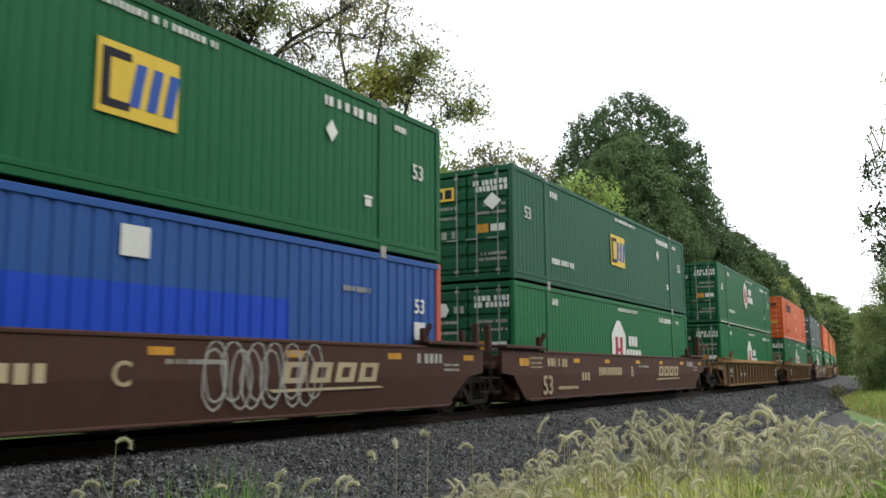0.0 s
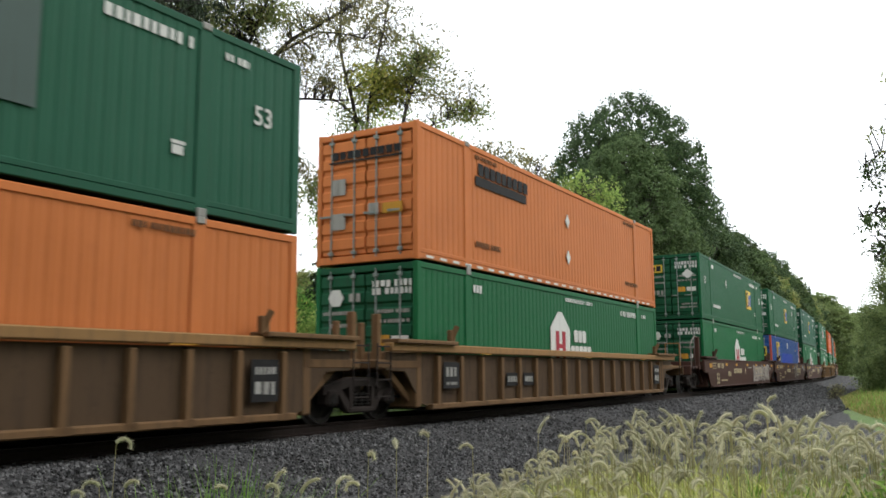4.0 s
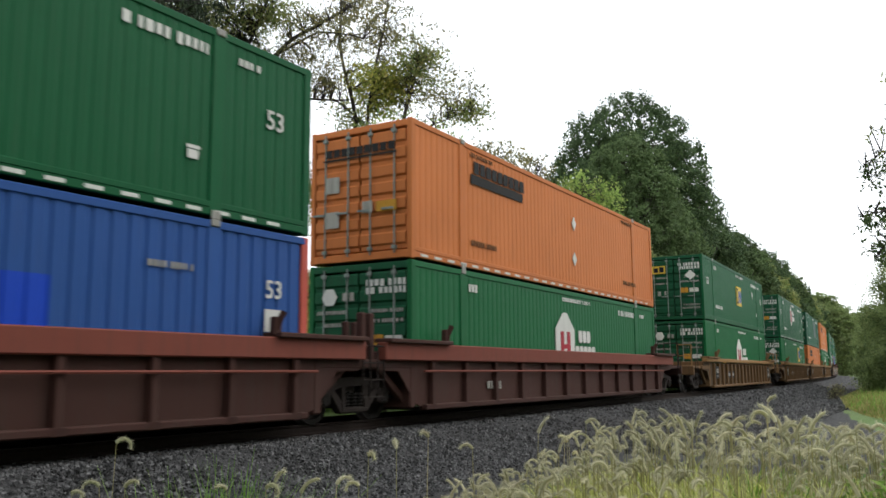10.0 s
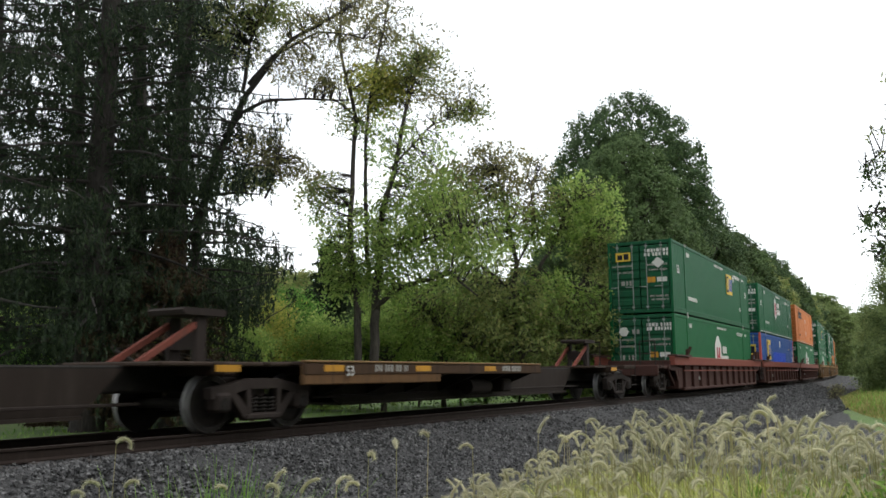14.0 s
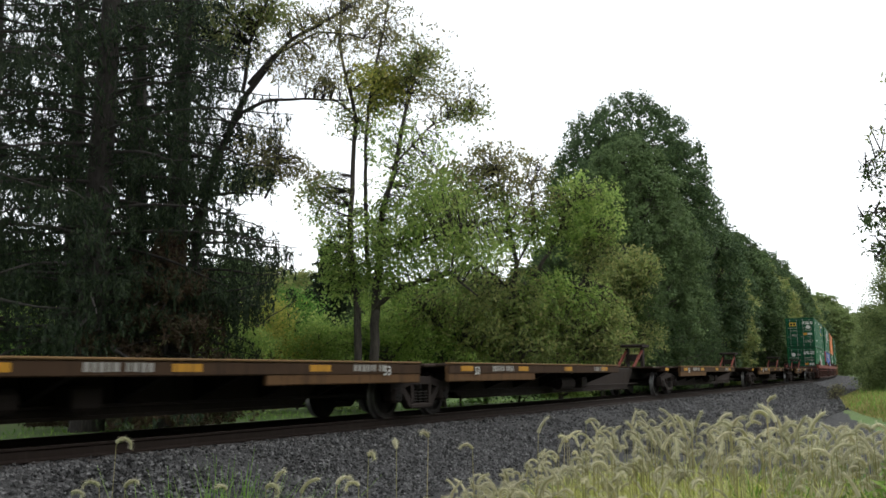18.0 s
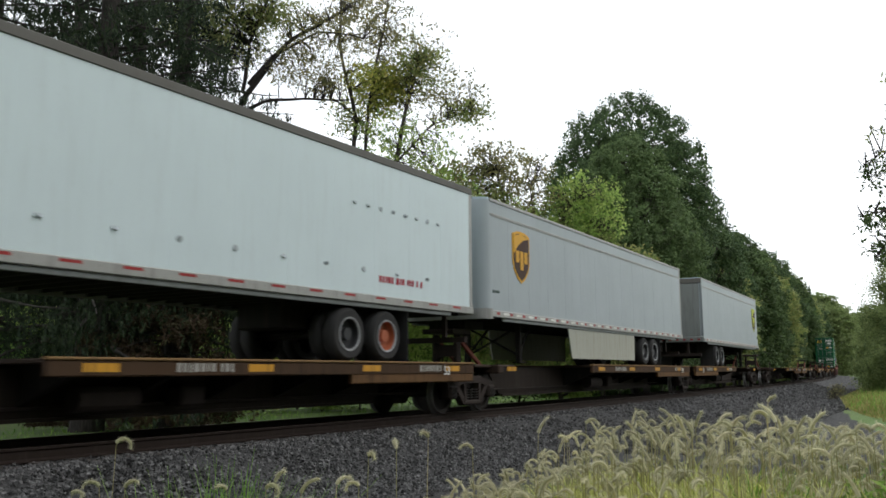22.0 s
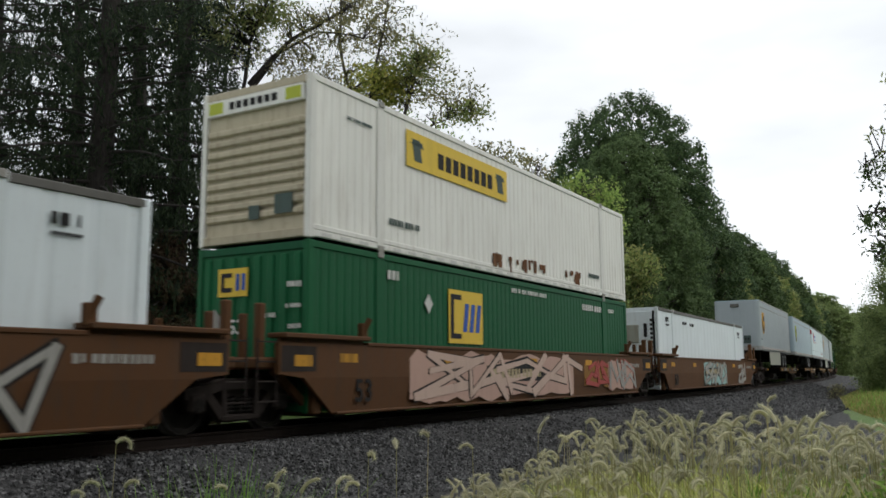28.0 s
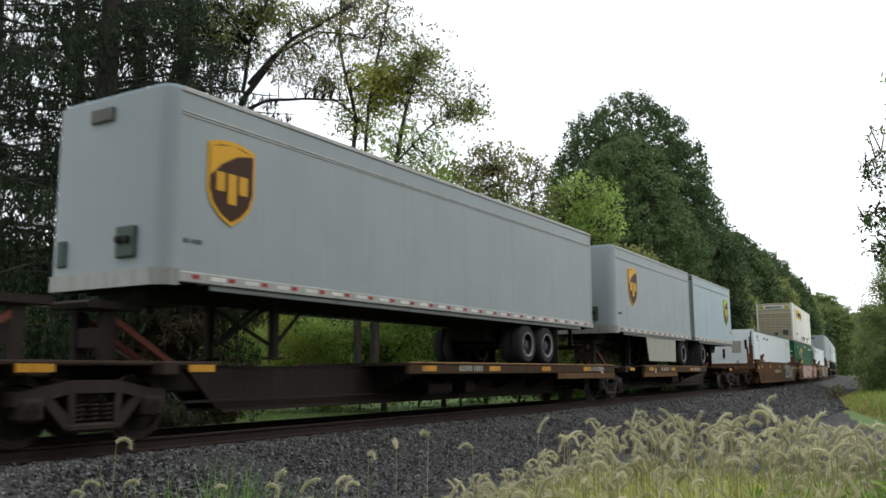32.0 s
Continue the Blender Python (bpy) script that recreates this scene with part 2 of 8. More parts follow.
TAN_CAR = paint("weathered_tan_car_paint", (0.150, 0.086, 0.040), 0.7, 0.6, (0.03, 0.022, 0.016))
# recessed well panels: a darker tan than the ribs, more heavily streaked
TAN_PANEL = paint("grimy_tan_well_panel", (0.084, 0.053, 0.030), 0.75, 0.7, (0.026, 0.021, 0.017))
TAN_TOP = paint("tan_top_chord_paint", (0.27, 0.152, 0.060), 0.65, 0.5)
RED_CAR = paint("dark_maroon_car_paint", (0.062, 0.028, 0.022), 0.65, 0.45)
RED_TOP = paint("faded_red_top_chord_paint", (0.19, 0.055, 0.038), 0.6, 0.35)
RUSSET_CAR = paint("russet_car_paint", (0.100, 0.046, 0.019), 0.6, 0.55)
PIPE_GREY = paint("worn_grey_pipe_paint", (0.20, 0.18, 0.155), 0.6, 0.5)
DARK_STEEL = paint("dark_greasy_steel", (0.014, 0.012, 0.010), 0.7, 0.4)
TRUCK_STEEL = paint("rusty_brown_cast_steel", (0.028, 0.021, 0.018), 0.7, 0.4)
BEAM_STEEL = paint("grimy_brown_beam_steel", (0.026, 0.019, 0.015), 0.7, 0.5)
DECK_STEEL = paint("brown_deck_steel", (0.036, 0.023, 0.016), 0.7, 0.5)
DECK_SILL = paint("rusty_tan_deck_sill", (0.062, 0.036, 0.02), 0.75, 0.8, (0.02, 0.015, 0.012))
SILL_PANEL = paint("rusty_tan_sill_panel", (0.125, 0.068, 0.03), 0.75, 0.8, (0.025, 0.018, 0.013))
# thin lip along the deck, paler than the sill below it
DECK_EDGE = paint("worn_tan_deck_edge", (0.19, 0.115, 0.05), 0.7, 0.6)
YELLOW = paint("yellow_reflective_paint", (0.52, 0.26, 0.03), 0.5, 0.75, (0.07, 0.045, 0.025))
MARK = paint("white_marking_paint", (0.62, 0.62, 0.58), 0.5, 0.2)
MARK_CREAM = paint("cream_marking_paint", (0.40, 0.33, 0.20), 0.6, 0.4)
MARK_DIM = paint("worn_white_marking_paint", (0.33, 0.32, 0.29), 0.6, 0.55)
LOCK_GREY = paint("dull_galvanised_bar", (0.23, 0.26, 0.24), 0.5, 0.4)
LOGO_YELLOW = paint("logo_yellow_paint", (0.66, 0.46, 0.06), 0.45, 0.15)
LOGO_DARK = paint("logo_dark_paint", (0.012, 0.012, 0.02), 0.5, 0.05)
LOGO_BLUE = paint("logo_blue_paint", (0.03, 0.09, 0.36), 0.45, 0.08)
LOGO_RED = paint("logo_red_paint", (0.36, 0.03, 0.045), 0.45, 0.1)
LOGO_BROWN = paint("logo_brown_paint", (0.05, 0.022, 0.012), 0.45, 0.08)
LOGO_GOLD = paint("logo_gold_paint", (0.62, 0.33, 0.03), 0.4, 0.08)
LOGO_LIME = paint("faded_lime_logo_paint", (0.44, 0.49, 0.06), 0.45, 0.15)
BLACK_PAINT = paint("black_lettering_paint", (0.015, 0.014, 0.014), 0.55, 0.1)
TRAILER_GREY = paint("grey_trailer_skin", (0.33, 0.37, 0.385), 0.4, 0.13, (0.17, 0.175, 0.17), fade=0.3)
TRAILER_PALE = paint("pale_blue_grey_trailer_skin", (0.36, 0.445, 0.49), 0.4, 0.12, (0.17, 0.18, 0.18))
TRAILER_WHITE = paint("white_trailer_skin", (0.64, 0.74, 0.76), 0.35, 0.12, (0.3, 0.29, 0.26))
TRAILER_RAIL = paint("pale_alloy_rail", (0.36, 0.36, 0.34), 0.45, 0.5, metal=0.3)
ROOF_DARK = paint("dark_roof_edge", (0.125, 0.12, 0.11), 0.5, 0.3)
SKIRT = paint("dusty_cream_skirt", (0.36, 0.365, 0.31), 0.6, 0.5, (0.2, 0.17, 0.12))
TAPE_RED = paint("red_reflective_tape", (0.30, 0.035, 0.035), 0.4, 0.35)
RUBBER = paint("tyre_rubber", (0.032, 0.032, 0.032), 0.8, 0.4, (0.075, 0.07, 0.062))
# outer ring of the wheel, much brighter than the rim inside
RIM_LIP = paint("worn_bright_rim_lip", (0.27, 0.275, 0.28), 0.45, 0.5, metal=0.3)
DOOR_GREY = paint("grimy_grey_rear_door", (0.21, 0.225, 0.22), 0.5, 0.4, (0.07, 0.06, 0.05))
RIM = paint("grey_wheel_rim", (0.042, 0.043, 0.045), 0.45, 0.4, metal=0.3)
RIM_RED = paint("rusty_red_wheel_rim", (0.33, 0.10, 0.05), 0.5, 0.3)
TREAD_STEEL = paint("polished_wheel_tread", (0.26, 0.255, 0.25), 0.45, 0.3, metal=0.8)
HITCH_RED = paint("faded_red_hitch_paint", (0.17, 0.05, 0.035), 0.65, 0.5)
RAIL_STEEL = paint("rusty_rail_steel", (0.022, 0.015, 0.012), 0.75, 0.3)
RAIL_HEAD = paint("worn_rail_head", (0.10, 0.08, 0.07), 0.4, 0.4, metal=0.7)
TIE_WOOD = rough_mat("creosoted_tie_wood", (0.02, 0.015, 0.012), (0.06, 0.048, 0.04), 9, stretch=(1, 6, 1))
STONE = rough_mat("grey_ballast_stone", (0.024, 0.024, 0.024), (0.138, 0.136, 0.135), 14, rand=0.8, bump=0.4)
# darker than the stones: the shade in their gaps is put into this colour
GRAVEL = rough_mat("ballast_bed", (0.010, 0.010, 0.010), (0.062, 0.061, 0.061), 16, bump=1.0, dist=0.06)
BARK = rough_mat("grey_brown_bark", (0.025, 0.02, 0.017), (0.10, 0.085, 0.07), 8, stretch=(2, 2, 0.4), bump=0.9, dist=0.05)
BARK_DARK = rough_mat("dark_conifer_bark", (0.014, 0.011, 0.01), (0.05, 0.042, 0.036), 8, stretch=(2, 2, 0.5), bump=0.9, dist=0.05)

# ---- ground ----
def ground_mat():
    """Mown lawn beyond the track, dry grass and soil near the camera, all in broad patches."""
    m, n, l, b = nodes_of("grassy_ground")
    co = n.new("ShaderNodeTexCoord").outputs["Object"]
    fine = noise_node(n, l, co, 7.0, 6, 0.7)
    mid = noise_node(n, l, co, 0.6, 4)
    big = noise_node(n, l, co, 0.09, 3)
    c = ramp_node(n, l, fine, 0.3, 0.7, (0.045, 0.085, 0.018), (0.14, 0.24, 0.05))
    c = mix_node(n, l, ramp_node(n, l, mid, 0.45, 0.7, (0, 0, 0), (0.7,) * 3), c, (0.13, 0.15, 0.05))
    c = mix_node(n, l, ramp_node(n, l, big, 0.5, 0.7, (0, 0, 0), (0.5,) * 3), c, (0.09, 0.14, 0.035))
    l.new(c, b.inputs["Base Color"])
    b.inputs["Roughness"].default_value = 0.9
    bump_node(n, l, b, fine, 0.8, 0.05)
    return m


GROUND_Z = -0.75
GROUND = ground_mat()


def make_ground():
    r = np.concatenate([np.arange(0, 60, 2.0), np.geomspace(60, 4000, 26)])
    a = np.linspace(0, 2 * math.pi, 97)[:-1]
    R, A = np.meshgrid(r, a, indexing="ij")
    X, Y = R * np.cos(A), R * np.sin(A)
    Z = np.full_like(X, GROUND_Z) + 0.03 * np.sin(X * 0.9 + 1.3) * np.sin(Y * 0.7)
    n = len(a)
    f = [(i * n + j, (i + 1) * n + j, (i + 1) * n + (j + 1) % n, i * n + (j + 1) % n) for i in range(len(r) - 1) for j in range(n)]
    me = sheet("ground", np.stack([X, Y, Z], -1).reshape(-1, 3), f, GROUND, True)
    tagged(new("ground", me), "grassy ground with mown lawn beyond the track", "ground", kind="structure")


def gravel_edge(s):
    """Metres to the track's right where the gravel ends: a lane turns off near the camera."""
    return np.interp(s, (-40, 0, 10, 17, 22, 28, 40, 55, 300), (7.4, 7.4, 9.0, 13.5, 11.5, 8.9, 6.6, 5.2, 5.2))


def strip(name, s_list, lats, zs, material, wobble=0.0):
    """A sheet that follows the track with a given cross-section."""
    rng = np.random.default_rng(5)
    V, F = [], []
    for s in s_list:
        for lat, z in zip(lats, zs):
            w = wobble * (rng.random() - 0.5)
            lat_here = lat if lat <= 5.0 else 5.0 + (lat - 5.0) / 2.4 * max(0.1, gravel_edge(s) - 5.0)
            x, y = along(s, lat_here + w * 2)
            V.append((x, y, z + w * 0.5 + lat * math.sin(BANK) * (abs(lat) < 2.2)))
    n = len(lats)
    F = [(i * n + j, (i + 1) * n + j, (i + 1) * n + j + 1, i * n + j + 1) for i in range(len(s_list) - 1) for j in range(n - 1)]
    return sheet(name, V, F, material, True)


S_NEAR = list(np.arange(-40, 80, 0.8)) + list(np.arange(80, 330, 5.0))
S_ALL = list(np.arange(-640, -40, 20.0)) + S_NEAR + list(np.arange(330, 820, 15.0))


def make_track():
    bed = strip("ballast_bed", S_ALL, (-5.2, -3.2, -1.75, -1.45, 0, 1.45, 1.75, 2.5, 3.3, 5.0, 6.6, 7.4),
                (-0.85, -0.66, -0.22, -0.2, -0.2, -0.2, -0.24, -0.5, -0.69, -0.70, -0.71, -0.85), GRAVEL, 0.05)
    tagged(new("ballast_bed", bed), "dark grey crushed-stone ballast bed under the track", "ballast", kind="structure")
    road = thing("railway_track", "single railway track with rusty rails on ties", "track", kind="structure")
    for side in (-1, 1):
        lat0 = side * 0.755
        prof = [(-0.07, -0.175), (0.07, -0.175), (0.07, -0.16), (0.012, -0.135), (0.012, -0.045), (0.036, -0.03), (0.036, -0.004),
                (0.03, 0.0), (-0.03, 0.0), (-0.036, -0.004), (-0.036, -0.03), (-0.012, -0.045), (-0.012, -0.135), (-0.07, -0.16)]
        V, F = [], []
        n = len(prof)
        for s in S_ALL:
            for a, z in prof:
                x, y = along(s, lat0 + a)
                V.append((x, y, z + (lat0 + a) * math.sin(BANK)))
        for i in range(len(S_ALL) - 1):
            for j in range(n):
                F.append((i * n + j, i * n + (j + 1) % n, (i + 1) * n + (j + 1) % n, (i + 1) * n + j))
        me = sheet("rail", V, F, RAIL_STEEL)
        me.materials.append(RAIL_HEAD)
        idx = np.array([1 if (k % n) in (7, 8) else 0 for k in range(len(F))], np.int32)
        me.polygons.foreach_set("material_index", idx)
        part("rail", me, RAIL_STEEL, road)
    tie = Build().soft(-0.115, 0.115, -1.3, 1.3, -0.36, -0.176, 0.012).mesh("tie", TIE_WOOD)
    plate = Build().box(-0.09, 0.09, -0.15, 0.15, -0.176, -0.162).mesh("tie_plate", RAIL_STEEL)
    for i in range(150):
        s = -16 + i * 0.52
        ob = part("tie", tie, TIE_WOOD, road)
        ob.matrix_basis = ride(s, 0.3) @ pose(0, random.uniform(-0.04, 0.04), 0, 0, 0, random.uniform(-1.2, 1.2))
    rest = Build()
    for s in list(np.arange(-60, -16.2, 0.52)) + list(np.arange(62, 200, 0.52)):
        m = ride(s, 0.3)
        q = Build().box(-0.115, 0.115, -1.3, 1.3, -0.36, -0.176)
        rest.add([tuple(m @ Vector(v)) for v in q.v], q.f)
    ob = part("distant_ties", rest, TIE_WOOD, road)
    ob["kind"] = "stuff"


def make_stones():
    """Loose crushed stone over the ballast, one by one where the camera is near."""
    rng = np.random.default_rng(11)
    base = np.array([(1, 0, 0), (-1, 0, 0), (0, 1, 0), (0, -1, 0), (0, 0, 1), (0, 0, -1)], float)
    tri = np.array([(0, 2, 4), (2, 1, 4), (1, 3, 4), (3, 0, 4), (2, 0, 5), (1, 2, 5), (3, 1, 5), (0, 3, 5)])
    zone = [(30000, -7, 16, 1.0, 3.4), (9000, -7, 16, 3.0, 4.6), (16000, 16, 38, 1.1, 6.6), (7000, 12, 32, 6.6, 13.0), (9000, 38, 80, 1.1, 6.8), (2500, -7, 20, -1.2, 1.0), (3000, -6, 30, -3.4, -1.2)]
    S = np.concatenate([rng.uniform(a, b, n) for n, a, b, c, d in zone])
    L = np.concatenate([rng.uniform(c, d, n) for n, a, b, c, d in zone])
    big = np.concatenate([np.full(n, 1.15 if a < 16 else (1.5 if a < 38 else 2.2)) for n, a, b, c, d in zone])
    Z = np.interp(L, (-5.2, -3.2, -1.75, -1.45, 0, 1.45, 1.75, 2.5, 3.3, 5.0, 6.6, 7.4), (-0.85, -0.66, -0.22, -0.2, -0.2, -0.2, -0.24, -0.5, -0.69, -0.70, -0.71, -0.85))
    Z = Z + np.where(np.abs(L) < 2.2, L * math.sin(BANK), 0) + rng.uniform(-0.012, 0.02, len(S))
    keep = L < gravel_edge(S) - 0.15
    S, L, Z, big = S[keep], L[keep], Z[keep], big[keep]
    x, y = along(S, L)
    n = len(S)
    size = rng.uniform(0.017, 0.036, n) * big
    P = base[None] * rng.uniform(0.6, 1.25, (n, 6, 3)) + rng.uniform(-0.35, 0.35, (n, 6, 3))
    a = rng.uniform(0, 6.28, (n, 3))
    ca, sa = np.cos(a), np.sin(a)
    for ax in range(3):
        i, j = [k for k in range(3) if k != ax]
        u, w = P[:, :, i].copy(), P[:, :, j].copy()
        P[:, :, i] = ca[:, ax, None] * u - sa[:, ax, None] * w
        P[:, :, j] = sa[:, ax, None] * u + ca[:, ax, None] * w
    P = P * size[:, None, None] + np.stack([x, y, Z], -1)[:, None, :]
    F = (tri[None] + (np.arange(n) * 6)[:, None, None]).reshape(-1, 3)
    tagged(new("ballast_stones", sheet("ballast_stones", P.reshape(-1, 3), F, STONE)), "loose angular grey ballast stones beside the rails", "ballast", kind="stuff")


make_ground()
make_track()
make_stones()

# ---- trees ----
NEEDLES = leaf_mat("dark_drooping_needles", (0.015, 0.024, 0.014), (0.026, 0.042, 0.021), (0.050, 0.070, 0.032), 0.2)
NEEDLES_BROWN = leaf_mat("brown_dying_needles", (0.046, 0.028, 0.019), (0.078, 0.050, 0.031), (0.078, 0.078, 0.039), 0.15)
OAK_LEAF = leaf_mat("dark_green_leaves", (0.050, 0.088, 0.038), (0.080, 0.130, 0.053), (0.130, 0.19, 0.078), 0.36)
LIGHT_LEAF = leaf_mat("light_green_leaves", (0.203, 0.317, 0.081), (0.331, 0.466, 0.124), (0.499, 0.581, 0.189), 0.6)
YELLOW_LEAF = leaf_mat("yellowing_leaves", (0.26, 0.319, 0.078), (0.429, 0.448, 0.111), (0.598, 0.533, 0.143), 0.6)
OLIVE_LEAF = leaf_mat("olive_leaves", (0.169, 0.234, 0.081), (0.273, 0.325, 0.111), (0.403, 0.39, 0.15), 0.55)
OAK_TOP = leaf_mat("oak_leaves", (0.078, 0.126, 0.050), (0.120, 0.180, 0.070), (0.180, 0.250, 0.100), 0.42)
BUSH_LEAF = leaf_mat("fresh_green_bush_leaves", (0.092, 0.209, 0.043), (0.163, 0.325, 0.067), (0.304, 0.466, 0.121), 0.4)
MID_LEAF = leaf_mat("mid_green_leaves", (0.055, 0.094, 0.036), (0.088, 0.138, 0.050), (0.14, 0.196, 0.074), 0.36)
# pale olive, lightened to stand in for haze over distance
VERGE_HAZE_LEAF = leaf_mat("pale_olive_bush_leaves", (0.145, 0.200, 0.080), (0.225, 0.290, 0.112), (0.320, 0.375, 0.155), 0.5)
DRY_LEAF = leaf_mat("dull_brownish_leaves", (0.15, 0.156, 0.075), (0.237, 0.237, 0.106), (0.35, 0.3, 0.138), 0.55)


def limb_path(p, d, length, steps, droop, wander, rng):
    """Points along a branch that wanders and sags."""
    pts, q, d = [p.copy()], p.copy(), d / np.linalg.norm(d)
    for _ in range(steps):
        d = d + rng.normal(0, wander, 3) + np.array((0, 0, -droop))
        d = d / np.linalg.norm(d)
        q = q + d * (length / steps)
        pts.append(q.copy())
    return np.array(pts)


def tube_path(V, F, pts, r0, r1, n=6):
    """Adds a tapering tube along points to the lists V and F."""
    base = len(V)
    k = len(pts)
    for i, p in enumerate(pts):
        t = pts[min(i + 1, k - 1)] - pts[max(i - 1, 0)]
        t = t / (np.linalg.norm(t) + 1e-9)
        u = np.cross(t, (0.3, 0.9, 0.2))
        u = u / (np.linalg.norm(u) + 1e-9)
        w = np.cross(t, u)
        r = r0 + (r1 - r0) * i / (k - 1)
        for j in range(n):
            a = 2 * math.pi * j / n
            V.append(p + (u * math.cos(a) + w * math.sin(a)) * r)
    for i in range(k - 1):
        for j in range(n):
            F.append((base + i * n + j, base + i * n + (j + 1) % n, base + (i + 1) * n + (j + 1) % n, base + (i + 1) * n + j))


def leaves_at(P, length, width, rng, hang=0.0, flat=0.0):
    """Small folded leaves at the points P: each two triangles about a midrib."""
    n = len(P)
    d = rng.normal(0, 1, (n, 3))
    d[:, 2] = d[:, 2] * (1 - flat) - hang
    d /= np.linalg.norm(d, axis=1)[:, None]
    u = np.cross(d, rng.normal(0, 1, (n, 3)))
    u /= np.linalg.norm(u, axis=1)[:, None] + 1e-9
    w = np.cross(d, u)
    L = length * rng.uniform(0.6, 1.3, n)[:, None]
    W = width * rng.uniform(0.6, 1.3, n)[:, None]
    V = np.stack([P - d * L * 0.5, P + u * W * 0.5 + w * W * 0.18, P + d * L * 0.5, P - u * W * 0.5 + w * W * 0.18], 1)
    i = np.arange(n)[:, None] * 4
    F = np.concatenate([i + [0, 1, 2], i + [0, 2, 3]], 0)
    return V.reshape(-1, 3), F


def tree(name, label, foot, height, radius, leaves, leaf, leaf_material, seed, bark=None, trunk_r=0.25, first=0.2, limbs=26, rise=0.5,
         droop=0.03, top=0.25, fullest=0.45, spread=0.35, hang=0.3, lean=(0, 0), twigs=6, bare=0.0, category="tree", group="", extra=None, shape_pow=1.0, two=None):
    """A tree with a wandering trunk, limbs, twigs and separate small leaves."""
    rng = np.random.default_rng(seed)
    bark = bark or BARK
    ob = thing(name, label, category, group)
    V, F = [], []
    trunk = limb_path(np.zeros(3), np.array((lean[0], lean[1], 1.0)), height * 0.97, 12, 0.0, 0.035, rng)
    trunk[0, 2] = -0.3
    stems = [trunk]
    if two:
        t2 = limb_path(trunk[max(1, int(12 * two))], np.array((-0.35 - lean[0], 0.15, 1.0)), height * (0.9 - two), 9, 0.0, 0.05, rng)
        stems.append(t2)
    tube_path(V, F, trunk, trunk_r, trunk_r * 0.12, 9)
    for s in stems[1:]:
        tube_path(V, F, s, trunk_r * 0.6, trunk_r * 0.1, 7)
    clumps, weights = [], []
    for i in range(limbs):
        stem = stems[i % len(stems)]
        h = first + (0.98 - first) * ((i + rng.uniform(0, 0.9)) / limbs)
        f = h * (len(stem) - 1)
        k = min(int(f), len(stem) - 2)
        p = stem[k] + (stem[k + 1] - stem[k]) * (f - k)
        prof = 1 - abs(h - fullest) / (1 - fullest if h > fullest else fullest) * (1 - top)
        length = radius * max(0.12, prof) ** shape_pow * rng.uniform(0.7, 1.15)
        az = i * 2.39996 + rng.uniform(-0.4, 0.4)
        el = rise + rng.uniform(-0.2, 0.25) + 0.5 * max(0, h - 0.75)
        d = np.array((math.cos(az) * math.cos(el), math.sin(az) * math.cos(el), math.sin(el)))
        path = limb_path(p, d, length, 7, droop, 0.10, rng)
        r = trunk_r * (1 - h) * 0.45 + 0.02
        tube_path(V, F, path, r, 0.012, 5)
        for j in range(twigs):
            g = rng.uniform(0.3, 1.0)
            q = path[min(6, int(g * 7))]
            dd = (path[-1] - path[0]) / (length + 1e-6) + rng.normal(0, 0.6, 3)
            tw = limb_path(q, dd, length * rng.uniform(0.18, 0.45), 4, droop * 2.5, 0.16, rng)
            tube_path(V, F, tw, max(0.012, r * 0.3), 0.006, 3)
            if rng.random() >= bare:
                clumps.extend(tw[1:])
                weights.extend([length] * 4)
        clumps.append(path[-1])
        weights.append(length)
    part("trunk", sheet("trunk", np.array(V), F, bark, True), bark, ob)
    C = np.array(clumps)
    pick = rng.integers(0, len(C), leaves)
    P = C[pick] + rng.normal(0, spread, (leaves, 3)) * np.array((1, 1, 0.75))
    P[:, 2] = np.maximum(P[:, 2], 0.15)
    LV, LF = leaves_at(P, leaf[0], leaf[1], rng, hang)
    me = sheet("crown", LV, LF, leaf_material)
    part("crown", me, leaf_material, ob)
    ob.location = foot
    return ob


